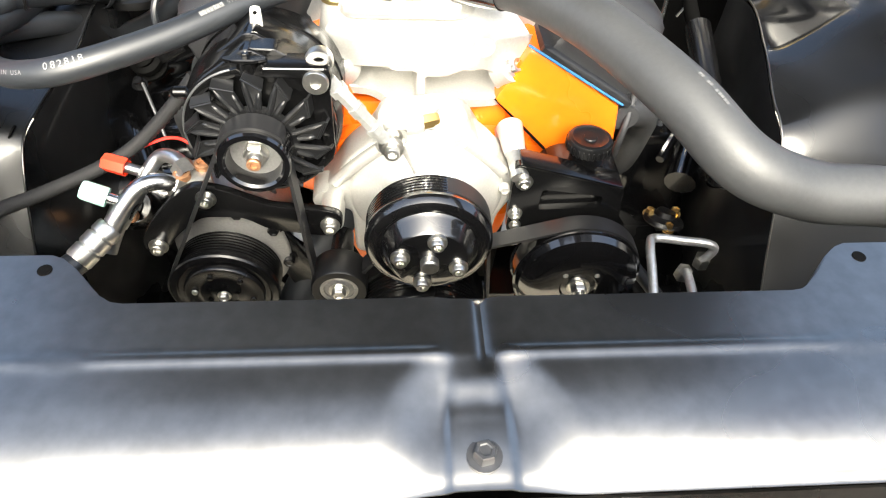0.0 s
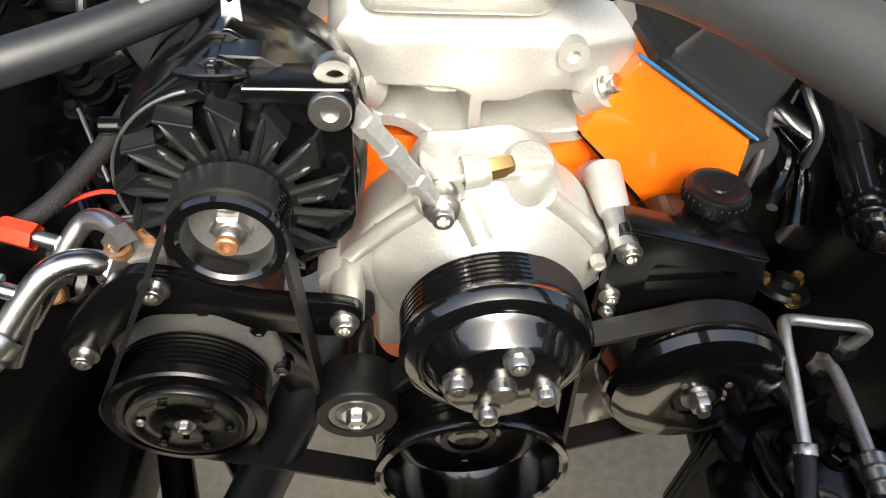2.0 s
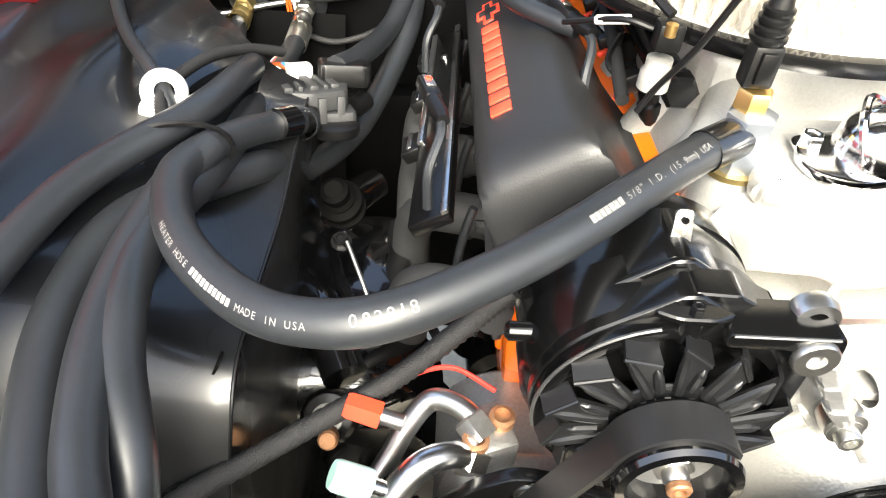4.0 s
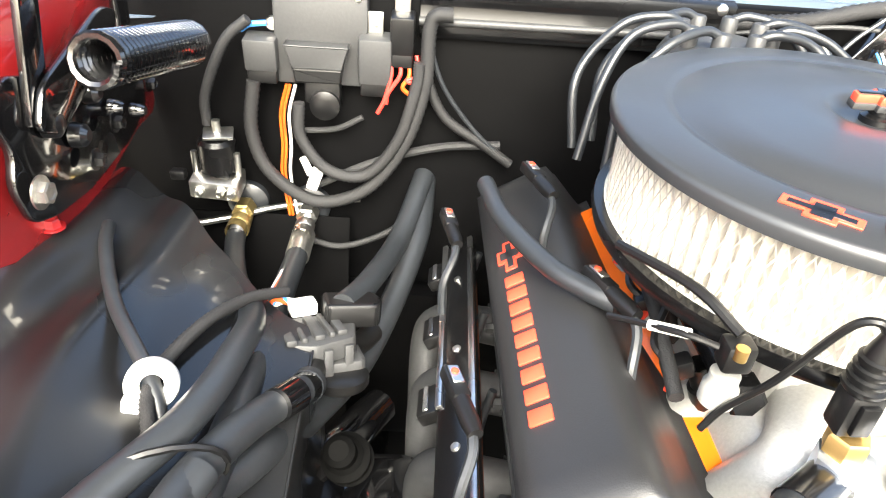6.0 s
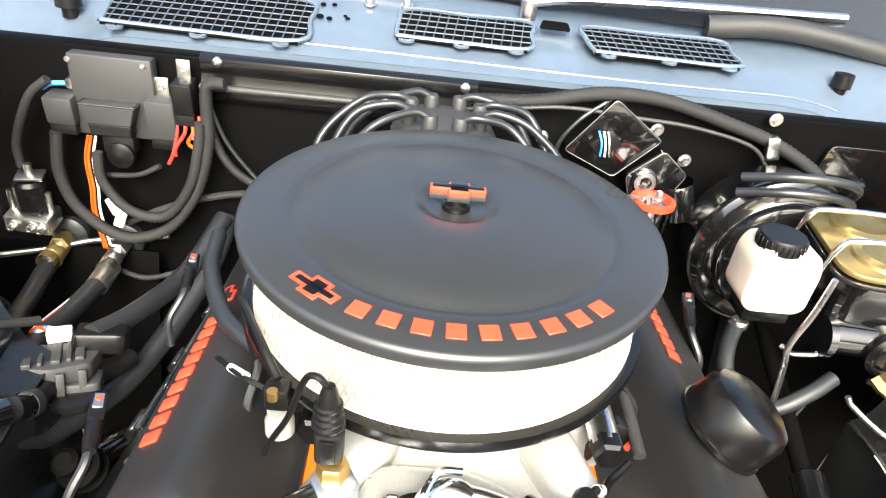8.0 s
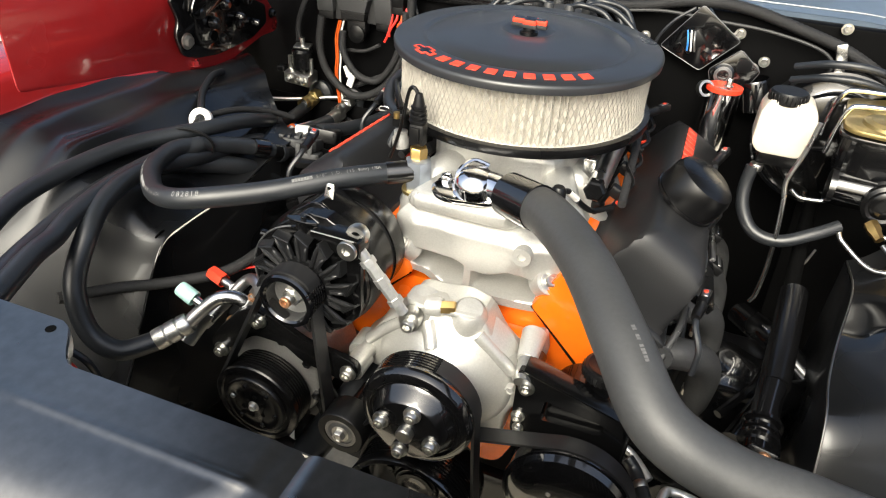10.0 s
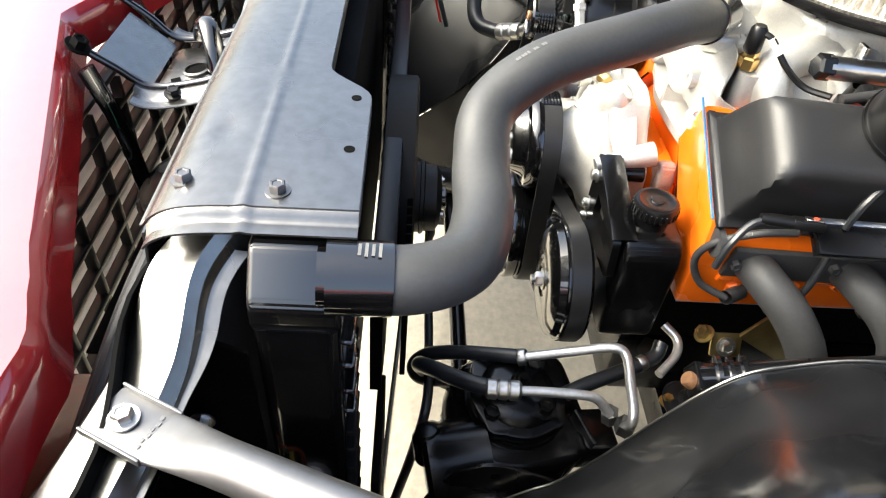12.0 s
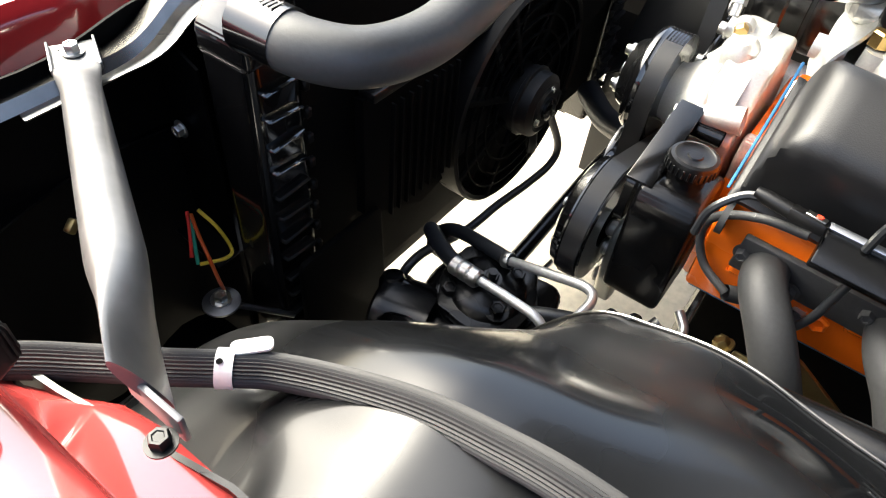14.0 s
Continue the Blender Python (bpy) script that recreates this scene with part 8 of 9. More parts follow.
part("sector_cap", put(lathe([(0.050, -0.020), (0.047, 0.030), (0.050, 0.036), (0.050, 0.048), (0.044, 0.054), (0, 0.054)], 36), toward((0.352, -0.036, 0.497), (0.366, -0.12, 0.487))), SATIN, sg)
part("cap_boss", put(lathe([(0.017, -0.02), (0.017, 0.012), (0.012, 0.022), (0, 0.025)], 24), pose(0.348, -0.086, 0.520, 8, -12, 0)), SATIN, sg)
part("bridge_lug", tube([(0.322, -0.030, 0.520), (0.338, -0.052, 0.524), (0.344, -0.076, 0.530)], 0.011, 12), SATIN, sg)
part("input_tower", put(prism(rounded([(-0.026, -0.022), (0.026, -0.022), (0.026, 0.022), (-0.026, 0.022)], 0.008), 0.050, 0.004, 2), pose(0.322, 0.100, 0.478, -10, 6, 10)), SATIN, sg)
part("fin", put(box(0.044, 0.005, 0.040, 0.0015), pose(0.330, 0.090, 0.522, 0, 10, 24)), SATIN, sg)
for x, y, z in ((0.269, 0.034, 0.560), (0.323, 0.042, 0.556), (0.258, -0.016, 0.560), (0.330, -0.018, 0.552)):
    part("cover_bolt", put(hexhead(0.0095, 0.012), pose(x, y, z, -4, 8, 12)), SATIN, sg)
part("adjuster", put(join(hexhead(0.0085, 0.008), put(lathe([(0.005, 0), (0.005, 0.016), (0, 0.016)], 12), Matrix.Identity(4))), SGM @ pose(-0.004, 0.0, 0.031)), SATIN, sg)
CAST_FACE = Matrix.Translation((0.371, 0.014, 0.508)) @ pose(0, 0, 0, -4, 62, 10)
for row, (n, w) in enumerate(((7, 0.0062), (4, 0.0058))):
    for k in range(n):
        part("cast_figure", put(box(0.0062, w * 0.72, 0.0014, 0.0005, 1), CAST_FACE @ pose(-0.014 + 0.013 * row, -0.026 + 0.0072 * k, 0.0006)), SATIN, sg, "raised casting figure")
for x, y, r in ((0.013, 0.014, 0.0062), (0.006, 0.033, 0.0055), (0.010, 0.050, 0.0055)):
    part("cast_ring", put(lathe([(r * 0.72, 0), (r, 0), (r, 0.0014), (r * 0.72, 0.0014)], 20, True), CAST_FACE @ pose(x, y, 0.0)), SATIN, sg)

fh = thing("frame_horn", "black stamped frame horn plate below the steering gear", "car frame", (0.40, 0.0, 0.45))
horn_line = [(-0.110, 0.40), (-0.096, 0.458), (-0.080, 0.508), (-0.058, 0.546), (-0.030, 0.560), (-0.010, 0.560), (0.020, 0.547), (0.055, 0.528), (0.085, 0.505), (0.10, 0.40)]
YZ = Matrix(((0, 0, 1, 0), (1, 0, 0, 0), (0, 1, 0, 0), (0, 0, 0, 1)))
part("plate", put(prism(rounded(horn_line, 0.012, 3), 0.005, 0.0015), Matrix.Translation((0.392, 0, 0)) @ YZ), SATIN, fh)
part("raised_step", put(prism(rounded([(-0.088, 0.40), (-0.070, 0.468), (-0.044, 0.505), (-0.010, 0.515), (0.030, 0.500), (0.075, 0.470), (0.09, 0.40)], 0.016, 3), 0.014, 0.005, 3), Matrix.Translation((0.396, 0, 0)) @ YZ), SATIN, fh)
for y, z, d in ((-0.016, 0.541, 0.0), (0.012, 0.478, 0.0135)):
    part("plate_hole", put(lathe([(0, 0), (0.0055, 0), (0.0055, 0.0006), (0, 0.0006)], 16), pose(0.3972 + d, y, z, 0, 90, 0)), MATTE, fh, "small round hole")

fb = thing("bumper_bracket", "bracket with round holes low in the passenger corner, pale for the reflected floor", "bracket", (-0.56, -0.25, 0.37))
# black plate given a pale metal for the bright floor it reflects
part("plate", put(prism(rounded([(-0.055, -0.035), (0.060, -0.030), (0.050, 0.040), (-0.040, 0.045)], 0.008), 0.004, 0.001), pose(-0.561, -0.250, 0.370, 18, 25, 0)), DARKCAST, fb)
for x, y in ((-0.006, 0.004), (0.034, -0.006)):
    part("plate_hole", put(lathe([(0, 0), (0.009, 0), (0.009, 0.0006), (0, 0.0006)], 18), pose(-0.561, -0.250, 0.370, 18, 25, 0) @ pose(x, y, 0.0042)), MATTE, fb)

pl = thing("power_steering_lines", "bright aluminium steering lines with rubber hose ends", "steering line", (0.3, 0.06, 0.6))
part("pressure_tube", tube([(0.270, 0.022, 0.582), (0.275, 0.075, 0.602), (0.279, 0.116, 0.616), (0.290, 0.129, 0.614), (0.326, 0.126, 0.612), (0.356, 0.123, 0.610), (0.366, 0.121, 0.601), (0.357, 0.121, 0.579)], 0.0056, 14, 6), BRIGHT, pl)
part("return_tube", tube([(0.319, 0.011, 0.585), (0.323, 0.054, 0.589), (0.327, 0.092, 0.588), (0.334, 0.112, 0.568)], 0.0056, 14), BRIGHT, pl)
part("rubber_end", tube([(0.270, 0.023, 0.582), (0.260, -0.012, 0.572), (0.246, -0.055, 0.556), (0.232, -0.088, 0.532), (0.236, -0.104, 0.515), (0.252, -0.095, 0.512), (0.268, -0.06, 0.53)], 0.0088, 14), RUBBER, pl)
part("rubber_end", tube([(0.316, -0.020, 0.583), (0.300, -0.052, 0.575), (0.275, -0.085, 0.562), (0.254, -0.098, 0.54), (0.25, -0.08, 0.515), (0.265, -0.03, 0.50)], 0.0098, 14), RUBBER, pl)
part("crimp", put(lathe([(0.0095, 0), (0.0112, 0.002), (0.0112, 0.011), (0.0095, 0.013), (0.0112, 0.015), (0.0112, 0.023), (0.0095, 0.025), (0.0112, 0.027), (0.0112, 0.036), (0.0085, 0.039)], 20), toward((0.316, -0.026, 0.5825), (0.3195, 0.012, 0.585))), STEEL, pl, "crimped zinc sleeve")
part("hose_clamp", put(lathe([(0.0095, 0), (0.0100, 0.001), (0.0100, 0.009), (0.0095, 0.010)], 20), toward((0.269, 0.014, 0.579), (0.270, 0.027, 0.584))), STEEL, pl)
for a, b in (((0.334, 0.111, 0.574), (0.335, 0.115, 0.556)), ((0.357, 0.121, 0.588), (0.357, 0.121, 0.568))):
    part("flare_nut", put(lathe([(0.0105, 0), (0.0105, 0.015), (0.008, 0.018), (0, 0.018)], 6), toward(a, b)), STEEL, pl)
part("rear_hose", tube([(0.300, 0.070, 0.555), (0.288, 0.098, 0.560), (0.270, 0.14, 0.562), (0.250, 0.183, 0.565), (0.235, 0.194, 0.575)], 0.0088, 14), RUBBER, pl)
part("rear_tube", tube([(0.268, 0.188, 0.556), (0.242, 0.214, 0.562), (0.222, 0.219, 0.568), (0.205, 0.205, 0.575)], 0.0056, 12), BRIGHT, pl)
part("rear_clamp", put(lathe([(0.0095, 0), (0.0100, 0.001), (0.0100, 0.009), (0.0095, 0.010)], 20), toward((0.260, 0.162, 0.563), (0.255, 0.173, 0.564))), STEEL, pl)

sj = thing("steering_shaft_joint", "black steering shaft with a brass-tipped coupling", "steering shaft", (0.35, 0.15, 0.67))
part("coupling", tube([(0.374, 0.262, 0.702), (0.367, 0.205, 0.684), (0.364, 0.168, 0.675)], 0.0165, 24), GLOSS, sj)
for k, r in enumerate((0.023, 0.021, 0.0235)):
    part("disc", put(lathe([(0.014, 0), (r, 0.001), (r, 0.005), (0.014, 0.006)], 32, True), toward((0.3675 - 0.0012 * k, 0.210 - 0.011 * k, 0.6855 - 0.003 * k), (0.360, 0.15, 0.670))), GLOSS, sj)
part("yoke", put(prism(rounded([(-0.018, -0.012), (0.016, -0.014), (0.020, 0.010), (-0.016, 0.014)], 0.005), 0.020, 0.003), pose(0.366, 0.166, 0.668, -20, 10, 0)), SATIN, sj)
part("pinch_bolt", put(lathe([(0.0080, 0), (0.0080, 0.014), (0.0065, 0.016), (0, 0.016)], 24), toward((0.371, 0.164, 0.676), (0.366, 0.138, 0.694))), RUSTY, sj, "copper-coloured bolt end")
part("pinch_nut", put(lathe([(0.011, 0), (0.011, 0.008), (0.009, 0.009), (0, 0.009)], 6), toward((0.3725, 0.170, 0.672), (0.366, 0.138, 0.694))), STEEL, sj)
part("shaft", tube([(0.374, 0.25, 0.702), (0.39, 0.45, 0.75), (0.42, 0.70, 0.80)], 0.010, 16), MATTE, sj)
part("shaft_tube", tube([(0.376, 0.262, 0.702), (0.384, 0.34, 0.722), (0.392, 0.42, 0.742)], 0.018, 20), SATIN, sj, "black shaft sleeve")
bp = thing("fuel_pump_fitting", "dark cast fitting with gold bolts beside the engine", "fitting", (0.325, 0.20, 0.59))
part("flange", put(lathe([(0.008, 0), (0.026, 0), (0.028, 0.003), (0.026, 0.008), (0.014, 0.011), (0.012, 0.018), (0, 0.018)], 28), pose(0.326, 0.194, 0.578, -15, 10, 0)), SATIN, bp)
for k in range(3):
    t = radians(120 * k + 30)
    part("bolt", put(hexhead(0.006, 0.010), pose(0.326 + 0.020 * math.cos(t), 0.194 + 0.020 * math.sin(t), 0.584)), BRASS, bp)
# added dark starter shape, covering bright floor between block and header
st = thing("added_starter", "black starter shape added to fill the gap beside the engine block", "starter motor", (-0.185, 0.42, 0.47))
part("body", put(lathe([(0.030, -0.10), (0.045, -0.094), (0.047, -0.05), (0.047, 0.08), (0.040, 0.094), (0.020, 0.10), (0, 0.10)], 32), pose(-0.190, 0.44, 0.485, -90, 0, 0)), SATIN, st)
part("solenoid", put(lathe([(0.020, -0.05), (0.024, -0.045), (0.024, 0.045), (0.016, 0.052), (0, 0.052)], 24), pose(-0.232, 0.40, 0.530, -90, 0, 0)), SATIN, st)
em = thing("engine_mount", "gold zinc engine mount bracket below the head", "bracket", (0.2, 0.30, 0.54))
part("bracket", put(prism(rounded([(-0.050, -0.020), (0.048, -0.026), (0.050, 0.020), (-0.048, 0.026)], 0.006), 0.005, 0.001), Matrix.Translation((0.208, 0.355, 0.558)) @ pose(0, 0, 0, -30, 0, 0) @ Matrix(((0, 0, 1, 0), (1, 0, 0, 0), (0, 1, 0, 0), (0, 0, 0, 1)))), GOLDZ, em)
part("tab", put(prism(rounded([(-0.016, -0.020), (0.016, -0.020), (0.016, 0.020), (-0.016, 0.020)], 0.004), 0.004, 0.001), pose(0.207, 0.293, 0.545, 0, 60, 0)), GOLDZ, em)
part("tab_bolt", put(hexhead(0.009, 0.010), pose(0.211, 0.293, 0.545, 0, 60, 0)), STEEL, em)
part("bolt", put(hexhead(0.009, 0.012), pose(0.205, 0.262, 0.56, 40, 0, 0)), GOLDZ, em)
part("mount_arm", tube([(0.20, 0.30, 0.50), (0.28, 0.32, 0.46), (0.36, 0.36, 0.38)], 0.028, 16), SATIN, em)
part("seam", tube([(0.24, 0.25, 0.52), (0.31, 0.31, 0.50), (0.35, 0.33, 0.47)], 0.008, 10), SATIN, em)
single("sway_bar", tube([(-0.40, 0.07, 0.37), (-0.33, -0.02, 0.40), (-0.225, -0.043, 0.42), (0.123, -0.036, 0.418), (0.34, -0.04, 0.40)], 0.012, 14), SATIN, "black steel sway bar below the engine", "sway bar")
single("dipstick_tube", tube([(-0.28, 0.22, 0.70), (-0.30, 0.30, 0.66), (-0.30, 0.36, 0.55)], 0.0042, 10), SATIN, "thin black dipstick tube", "tube")
single("starter_cable", tube([(-0.005, -0.088, 0.590), (-0.060, -0.085, 0.500), (-0.045, -0.085, 0.470), (0.022, -0.085, 0.475), (0.110, -0.085, 0.492), (0.195, -0.085, 0.503), (0.300, -0.088, 0.535), (0.330, -0.10, 0.480), (0.335, -0.12, 0.36)], 0.006, 10), RUBBER, "black cable hanging below the fan", "cable")
single("lower_radiator_hose", tube([(-0.09, 0.15, 0.66), (-0.14, 0.10, 0.57), (-0.20, 0.02, 0.48), (-0.26, -0.08, 0.44), (-0.34, -0.16, 0.43)], 0.023, 20), RUBBER, "thick black lower radiator hose", "hose")

# black fillers low in the bay: control arms and shock towers
for s in (1, -1):
    arm = thing("upper_control_arm", "black painted suspension arm and bump stop", "suspension arm", (s * 0.36, 0.38, 0.62), "suspension arms")
    part("arm", tube([(s * 0.36, 0.25, 0.60), (s * 0.40, 0.33, 0.62), (s * 0.46, 0.40, 0.60)], 0.022, 12), GLOSS, arm)
    part("arm", tube([(s * 0.36, 0.55, 0.60), (s * 0.40, 0.47, 0.62), (s * 0.46, 0.42, 0.60)], 0.022, 12), GLOSS, arm)
    part("tower", put(prism(rounded([(-0.06, -0.07), (0.06, -0.07), (0.05, 0.07), (-0.05, 0.07)], 0.02), 0.20, 0.008), pose(s * 0.36, 0.40, 0.42)), GLOSS, arm)
    part("shim_bolt", put(hexhead(0.010, 0.014), pose(s * 0.30, 0.33, 0.60, 0, -s * 90, 0)), STEEL, arm)
    part("shim_bolt", put(hexhead(0.010, 0.014), pose(s * 0.30, 0.47, 0.60, 0, -s * 90, 0)), STEEL, arm)
    if s < 0:
        part("rubber_boot", put(lathe([(0.012, -0.05), (0.022, -0.036), (0.024, -0.028), (0.017, -0.024), (0.023, -0.018), (0.023, -0.010), (0.016, -0.006), (0.018, 0.0), (0.014, 0.004), (0.014, 0.016), (0.009, 0.020), (0, 0.020)], 28), pose(-0.382, 0.400, 0.696, 30, -8, 0)), MATTE, arm, "ribbed black rubber boot")
        part("boot_bolt", put(hexhead(0.007, 0.012), pose(-0.372, 0.345, 0.684, 25, 0, 0)), SATIN, arm)
        part("adjuster_rod", tube([(-0.366, 0.340, 0.690), (-0.352, 0.315, 0.672), (-0.335, 0.285, 0.645)], 0.0022, 8), ZINCGREY, arm, "thin grey rod")
    if s < 0:
        part("frame_tube", tube([(-0.48, 0.275, 0.520), (-0.42, 0.290, 0.535), (-0.345, 0.300, 0.530), (-0.30, 0.33, 0.50)], 0.050, 28), GLOSS, arm, "gloss black frame tube")
        part("bushing", put(lathe([(0.024, -0.03), (0.026, 0.0), (0.022, 0.006), (0.014, 0.008), (0.014, 0.014), (0, 0.014)], 28), pose(-0.372, 0.215, 0.585, 40, 0, 0)), SATIN, arm)
        part("bushing_bolt", put(lathe([(0.009, 0), (0.009, 0.010), (0.007, 0.012), (0, 0.012)], 24), pose(-0.368, 0.192, 0.590, 50, 0, 0)), RUSTY, arm, "rusty bolt end")
    part("brace_strip", tube([(s * 0.33, 0.27, 0.625), (s * 0.37, 0.33, 0.64), (s * 0.39, 0.40, 0.63)], 0.006, 8), GLOSS, arm)
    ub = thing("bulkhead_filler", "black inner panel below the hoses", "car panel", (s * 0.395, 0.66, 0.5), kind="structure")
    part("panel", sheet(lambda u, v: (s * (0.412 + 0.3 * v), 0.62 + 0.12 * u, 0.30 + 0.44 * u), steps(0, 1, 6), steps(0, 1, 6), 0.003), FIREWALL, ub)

loomD = thing("ribbed_loom", "ribbed black split loom over the inner fender with a white clip", "wire loom", (0.62, 0.05, 0.87))
LP = [(0.800, -0.120, 0.80), (0.776, -0.082, 0.838), (0.745, -0.050, 0.850), (0.719, -0.032, 0.848), (0.694, -0.006, 0.842), (0.671, 0.026, 0.842), (0.651, 0.050, 0.840), (0.637, 0.068, 0.838), (0.624, 0.102, 0.843), (0.616, 0.146, 0.856), (0.614, 0.186, 0.866), (0.615, 0.221, 0.875), (0.618, 0.270, 0.880)]
part("loom", ribbed(LP, 0.0098, 30, 8), RIBLOOM, loomD)
ln = spline(LP, 10)
cw = Vector((0.6535, 0.047, 0.8405))
part("clip_band", put(lathe([(0.0098, -0.0045), (0.0108, -0.0045), (0.0108, 0.0045), (0.0098, 0.0045)], 28, True), toward(cw, cw + (ln[60] - ln[56]).normalized())), WHITEP, loomD, "white nylon clip band")
part("clip_tab", put(prism(rounded([(-0.010, -0.0045), (0.012, -0.0045), (0.012, 0.0045), (-0.010, 0.0045)], 0.004), 0.002, 0.0005), pose(cw.x - 0.014, cw.y + 0.004, cw.z + 0.007, 0, 0, 140)), WHITEP, loomD)
part("clip_hole", put(lathe([(0, 0), (0.0018, 0), (0.0018, 0.0004), (0, 0.0004)], 12), pose(cw.x + 0.003, cw.y + 0.001, cw.z + 0.0109)), MATTE, loomD)

# wires and horn in the front corner
hornA = thing("horn", "black horn with coloured wires beside the radiator", "horn", (0.489, -0.21, 0.56))
part("cup", put(lathe([(0.019, 0), (0.021, 0.002), (0.021, 0.005), (0.012, 0.008), (0, 0.008)], 28), pose(0.500, -0.206, 0.541)), ZINCGREY, hornA, "bright zinc washer")
part("nut", put(hexhead(0.008, 0.010), pose(0.500, -0.206, 0.549)), STEEL, hornA)
for mm, pts in ((WRED, [(0.472, -0.262, 0.640), (0.484, -0.246, 0.628), (0.497, -0.233, 0.608)]), (WGREEN, [(0.474, -0.252, 0.640), (0.490, -0.232, 0.622), (0.498, -0.222, 0.606)]), (WORANGE, [(0.474, -0.252, 0.644), (0.484, -0.230, 0.634), (0.492, -0.208, 0.622), (0.490, -0.204, 0.590), (0.482, -0.210, 0.552)]), (WYELLOW, [(0.466, -0.250, 0.646), (0.459, -0.232, 0.625), (0.455, -0.221, 0.596), (0.470, -0.212, 0.600), (0.498, -0.217, 0.610)])):
    part("wire", tube([(x + 0.004, y - 0.007, z - 0.014) for x, y, z in pts], 0.0021, 8), mm, hornA)
part("lead", tube([(0.500, -0.206, 0.543), (0.48, -0.19, 0.53), (0.44, -0.16, 0.50)], 0.004, 8), RUBBER, hornA)
single("wire_plug", put(box(0.014, 0.008, 0.010, 0.002), pose(0.590, -0.264, 0.693, 0, 30, 20)), GOLDZ, "small olive wire plug in the front corner", "wire plug")

# hood latch ahead of the support
latch = thing("hood_latch", "glossy black hood latch bracket with bolts and a hook", "hood latch", (-0.02, -0.40, 0.77))
LX = 0.010
part("sloped_pad", sheet(lambda u, v: (LX + (u - 0.5) * (0.108 - 0.008 * v), -0.468 + 0.050 * v, 0.822 - 0.038 * v), [0, 0.25, 0.5, 0.75, 1], [0, 0.5, 1], 0.002), EDP, latch, "flat grey steel pad")
part("base_plate", put(prism(rounded([(-0.052, -0.040), (0.052, -0.040), (0.054, 0.036), (-0.054, 0.036)], 0.006), 0.003, 0.001), pose(LX, -0.377, 0.781, 8, 0, 0)), EDP, latch)
part("latch_hole", put(lathe([(0, 0), (0.013, 0), (0.013, 0.001), (0, 0.001)], 28), pose(LX + 0.012, -0.378, 0.7850, 8, 0, 0)), MATTE, latch, "dark round hole")
part("hole_ring", put(lathe([(0.013, 0), (0.016, 0.0), (0.016, 0.003), (0.013, 0.004)], 28, True), pose(LX + 0.012, -0.378, 0.7842, 8, 0, 0)), EDP, latch)
part("slot", put(box(0.016, 0.011, 0.001, 0), pose(LX + 0.036, -0.396, 0.7825, 8, 0, 20)), MATTE, latch)
part("hook", tube([(LX + 0.016, -0.352, 0.786), (LX + 0.004, -0.356, 0.812), (LX - 0.018, -0.366, 0.828), (LX - 0.040, -0.378, 0.818), (LX - 0.048, -0.384, 0.800)], 0.0115, 14, flat=0.8), GLOSS, latch)
part("cross_strip", put(box(0.15, 0.024, 0.003, 0.001), pose(LX, -0.318, 0.806, 70, 0, 0)), GLOSS, latch)
for e in (-1, 1):
    path = spline([(LX + e * 0.066, -0.482, 0.836), (LX + e * 0.064, -0.450, 0.813), (LX + e * 0.060, -0.418, 0.789), (LX + e * 0.060, -0.370, 0.795), (LX + e * 0.061, -0.330, 0.812), (LX + e * 0.061, -0.312, 0.846)], 6)
    part("side_bead", tube(path, 0.0045, 10, 1), GLOSS, latch)
    rail = path[10:]
    part("side_rail", sheet(lambda u, v: rail[min(int(u * (len(rail) - 1) + 0.5), len(rail) - 1)] + Vector((e * (0.004 + 0.028 * v), 0, -0.001 - 0.007 * smooth(0.2, 0.5, v))), steps(0, 1, len(rail) - 1), steps(0, 1, 8), 0.002), EDP, latch)
    part("rail_edge", tube([p + Vector((e * 0.032, 0, -0.008)) for p in rail], 0.0014, 6, 1), ZINCGREY, latch, "bright flange edge")
    part("bolt", put(hexhead(0.0075, 0.008), pose(LX + e * 0.070, -0.388, 0.787, 0, e * 12, 0)), SATIN, latch)
    part("post_bolt", put(hexhead(0.0065, 0.008), front(LX + e * 0.072, -0.309, 0.838)), STEEL, latch)
    part("header_bolt", put(hexhead(0.009, 0.012), pose(LX + e * 0.072, -0.478, 0.838, -35, 0, 0)), MATTE, latch)
    part("strut", tube([(LX + e * 0.085, -0.47, 0.82), (LX + e * 0.092, -0.445, 0.74), (LX + e * 0.098, -0.43, 0.60)], 0.012, 10, flat=0.5), GLOSS, latch)
hl = thing("horn_dome", "round black horn dome ahead of the radiator support", "horn", (0.13, -0.42, 0.66))
part("dome", put(lathe([(0.047, -0.004), (0.050, 0.002), (0.044, 0.012), (0.030, 0.018), (0.022, 0.024), (0.010, 0.026), (0.008, 0.032), (0, 0.032)], 40), pose(0.155, -0.372, 0.715, 20, 10, 0)), SATIN, hl)
part("rim", put(lathe([(0.048, -0.004), (0.054, -0.003), (0.054, 0.004), (0.048, 0.006)], 40, True), pose(0.155, -0.372, 0.715, 20, 10, 0)), SATIN, hl)
hr = thing("horn_dome", "round black horn dome behind the latch", "horn", (-0.11, -0.40, 0.72))
part("dome", put(lathe([(0.055, 0), (0.06, 0.006), (0.05, 0.022), (0.02, 0.034), (0, 0.036)], 40), pose(-0.115, -0.36, 0.735, 10, 0, 0)), GLOSS, hr)
part("bolt", put(hexhead(0.008, 0.01), pose(-0.115, -0.36, 0.77)), GLOSS, hr)
nl = thing("nose_loom", "ribbed black wiring loom tied with white tape below the support", "wire loom", (0.12, -0.33, 0.8))
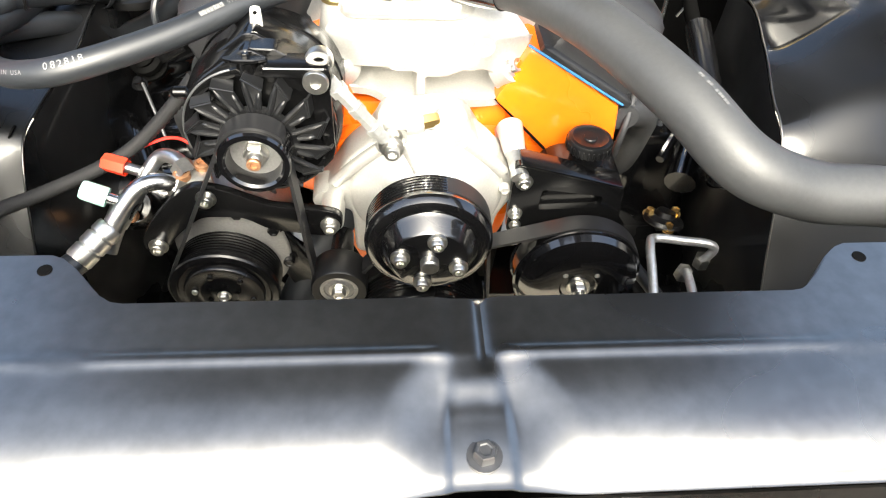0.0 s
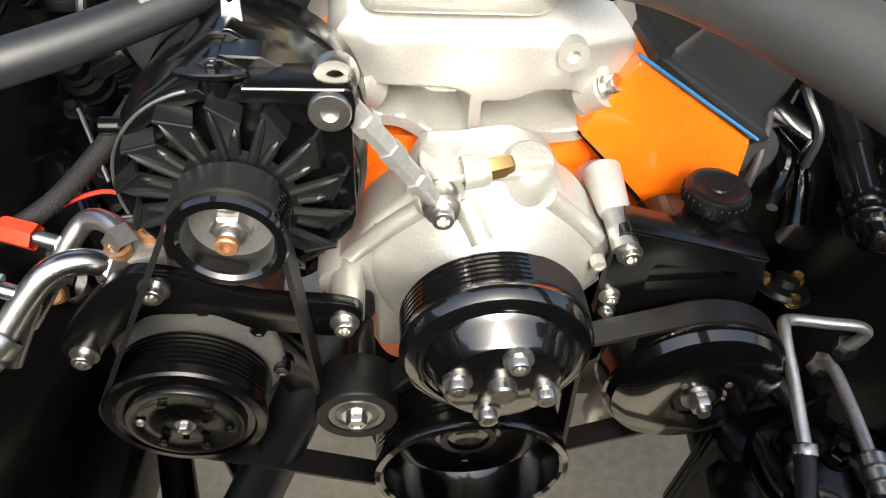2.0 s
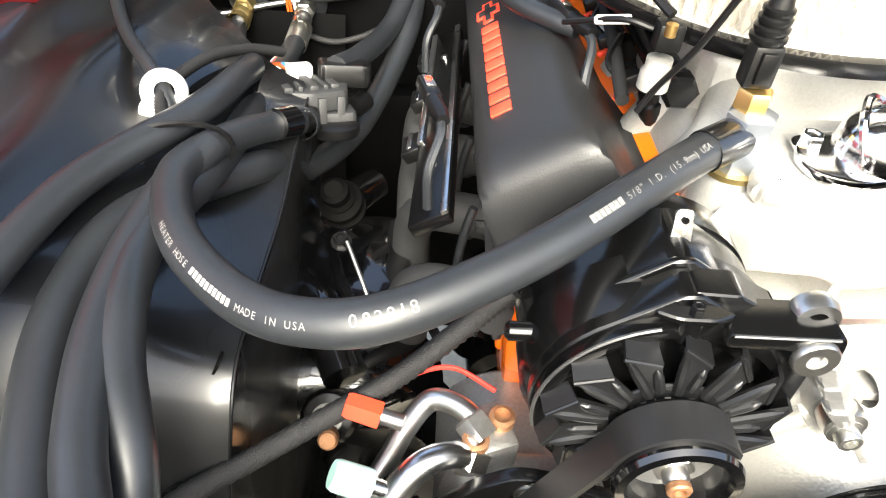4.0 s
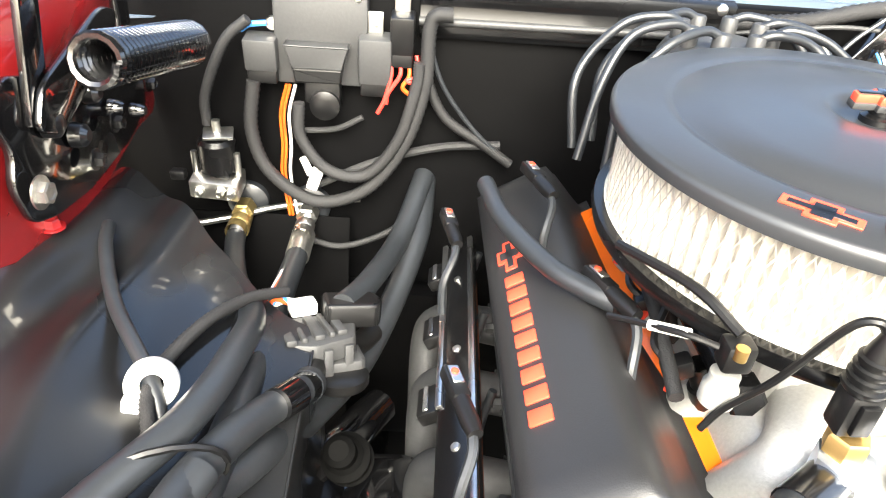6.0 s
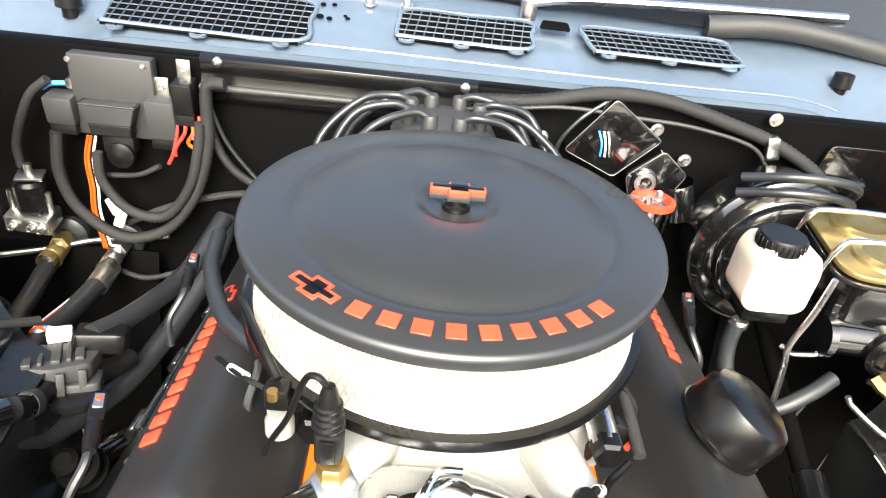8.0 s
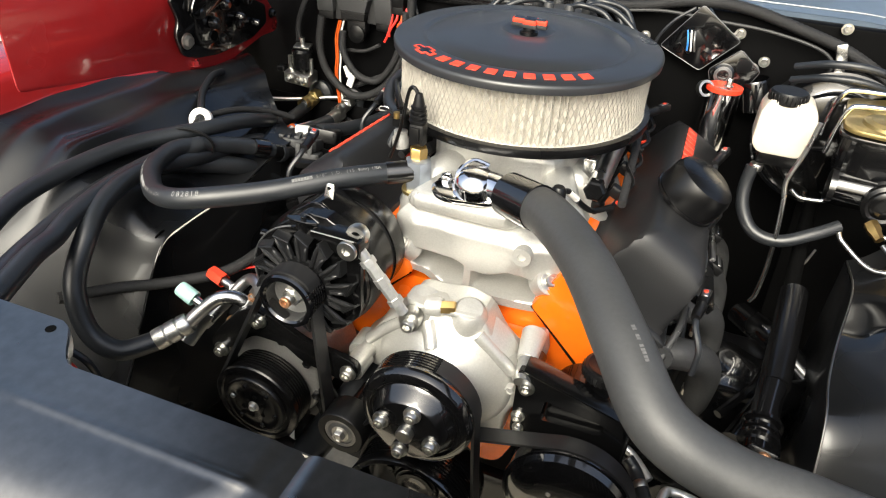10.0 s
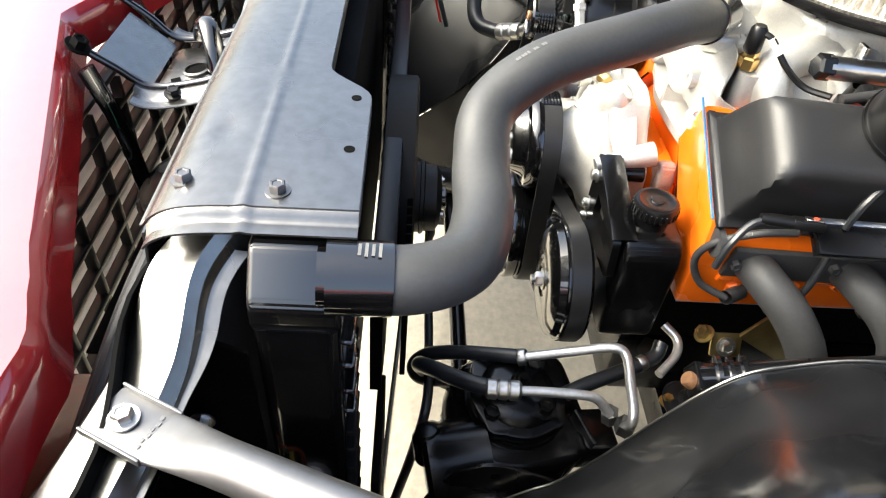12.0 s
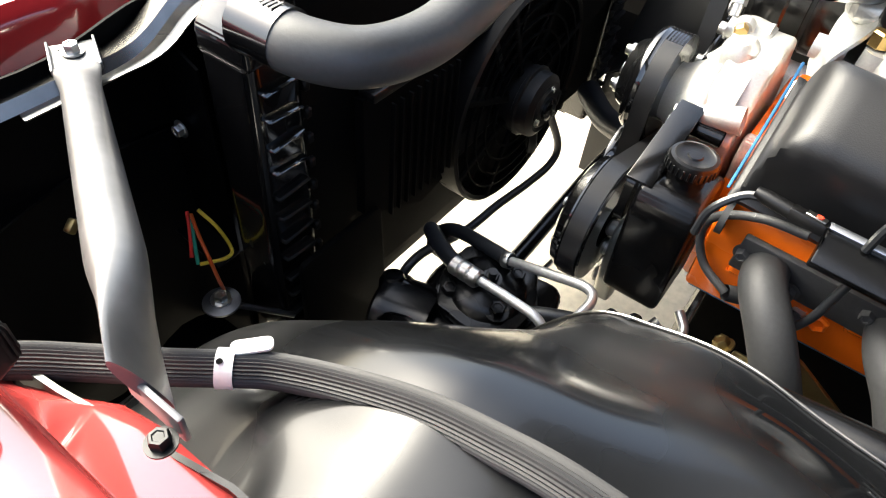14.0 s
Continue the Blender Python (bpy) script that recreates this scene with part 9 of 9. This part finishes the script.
part("loom", ribbed([(-0.16, -0.325, 0.80), (-0.11, -0.322, 0.815), (-0.02, -0.318, 0.80), (0.06, -0.322, 0.80), (0.12, -0.325, 0.805), (0.20, -0.325, 0.80), (0.30, -0.325, 0.80), (0.40, -0.332, 0.785), (0.50, -0.345, 0.74)], 0.0115, 14), RIBLOOM, nl)
for x, z in ((-0.113, 0.818), (0.105, 0.812)):
    part("tape_tie", put(lathe([(0.0116, -0.0022), (0.0126, -0.002), (0.0126, 0.002), (0.0116, 0.0022)], 16, True), toward((x, -0.323, z), (x + 0.1, -0.322, z - 0.01))), WHITEP, nl, "white tape tie")
    part("tape_tail", tube([(x, -0.334, z + 0.012), (x + 0.010, -0.342, z - 0.005), (x + 0.012, -0.338, z - 0.022)], 0.0028, 6, flat=0.4), WHITEP, nl)
part("green_wire", tube([(0.11, -0.34, 0.80), (0.13, -0.352, 0.76), (0.16, -0.345, 0.74)], 0.002, 6), WGREEN, nl)
dr = thing("receiver_drier", "dark receiver drier canister with bare aluminium lines", "receiver drier", (-0.28, -0.37, 0.74))
part("canister", put(lathe([(0, -0.12), (0.028, -0.12), (0.030, -0.11), (0.030, 0.0), (0.024, 0.012), (0, 0.014)], 32), pose(-0.255, -0.372, 0.775)), SATIN, dr)
part("head", put(lathe([(0.022, 0), (0.022, 0.02), (0.016, 0.026), (0, 0.026)], 24), pose(-0.255, -0.372, 0.785)), SATIN, dr)
part("line", tube([(-0.250, -0.362, 0.808), (-0.252, -0.345, 0.845), (-0.266, -0.33, 0.868), (-0.278, -0.318, 0.868)], 0.0065, 12), TUBE, dr)
part("line_nut", put(lathe([(0.010, 0), (0.010, 0.014), (0, 0.014)], 6), toward((-0.280, -0.318, 0.868), (-0.29, -0.305, 0.868))), STEEL, dr)
part("second_line", tube([(-0.262, -0.38, 0.806), (-0.275, -0.39, 0.83), (-0.30, -0.385, 0.84), (-0.32, -0.37, 0.84)], 0.0052, 10), TUBE, dr)
part("hex_cap", put(hexhead(0.010, 0.014), pose(-0.240, -0.37, 0.812)), STEEL, dr)
yc = thing("wire_connector", "yellow and orange wire connector behind the support", "wire connector", (-0.369, -0.105, 0.773))
part("connector", put(box(0.016, 0.020, 0.024, 0.003), pose(-0.369, -0.105, 0.775, 10, 20, 0)), GOLDZ, yc)
part("white_part", put(box(0.010, 0.014, 0.012, 0.002), pose(-0.356, -0.100, 0.790, 10, 20, 0)), WHITEP, yc)
part("orange_part", put(box(0.006, 0.010, 0.018, 0.001), pose(-0.376, -0.108, 0.795, 0, -20, 0)), WORANGE, yc)
part("red_lead", tube([(-0.355, -0.10, 0.765), (-0.345, -0.09, 0.74), (-0.35, -0.08, 0.70)], 0.0022, 8), WRED, yc)
part("black_lead", tube([(-0.35, -0.095, 0.775), (-0.33, -0.085, 0.75), (-0.335, -0.07, 0.70)], 0.004, 8), RUBBER, yc)

# plugs and bolt heads low on the head, beside the header
for mm, r, p in ((STEEL, 0.014, [(0.224, 0.345, 0.693)][0]), (ORANGE, 0.010, [(0.224, 0.252, 0.666)][0]), (ORANGE, 0.010, [(0.224, 0.317, 0.671)][0]), (ORANGE, 0.009, [(0.224, 0.370, 0.678)][0])):
    single("head_plug", put(lathe([(r, -0.012), (r, 0.004), (r * 0.75, 0.006), (r * 0.6, 0.001), (0, 0.001)], 6 if mm is ORANGE else 24), pose(p[0], p[1], p[2], 0, 90, 0)), mm, "steel threaded plug in the orange head" if mm is STEEL else "orange painted hex plug in the head", "plug", "head plugs")
cp = thing("clamp_print", "small pale printed bars on the hose clamp", "label", (0.433, -0.152, 0.892))
for k in range(4):
    part("printed_bar", put(box(0.013 - 0.002 * (k % 2), 0.0022, 0.0004, 0), pose(0.4330, -0.138 - 0.0045 * k, 0.8918)), FAINT, cp)
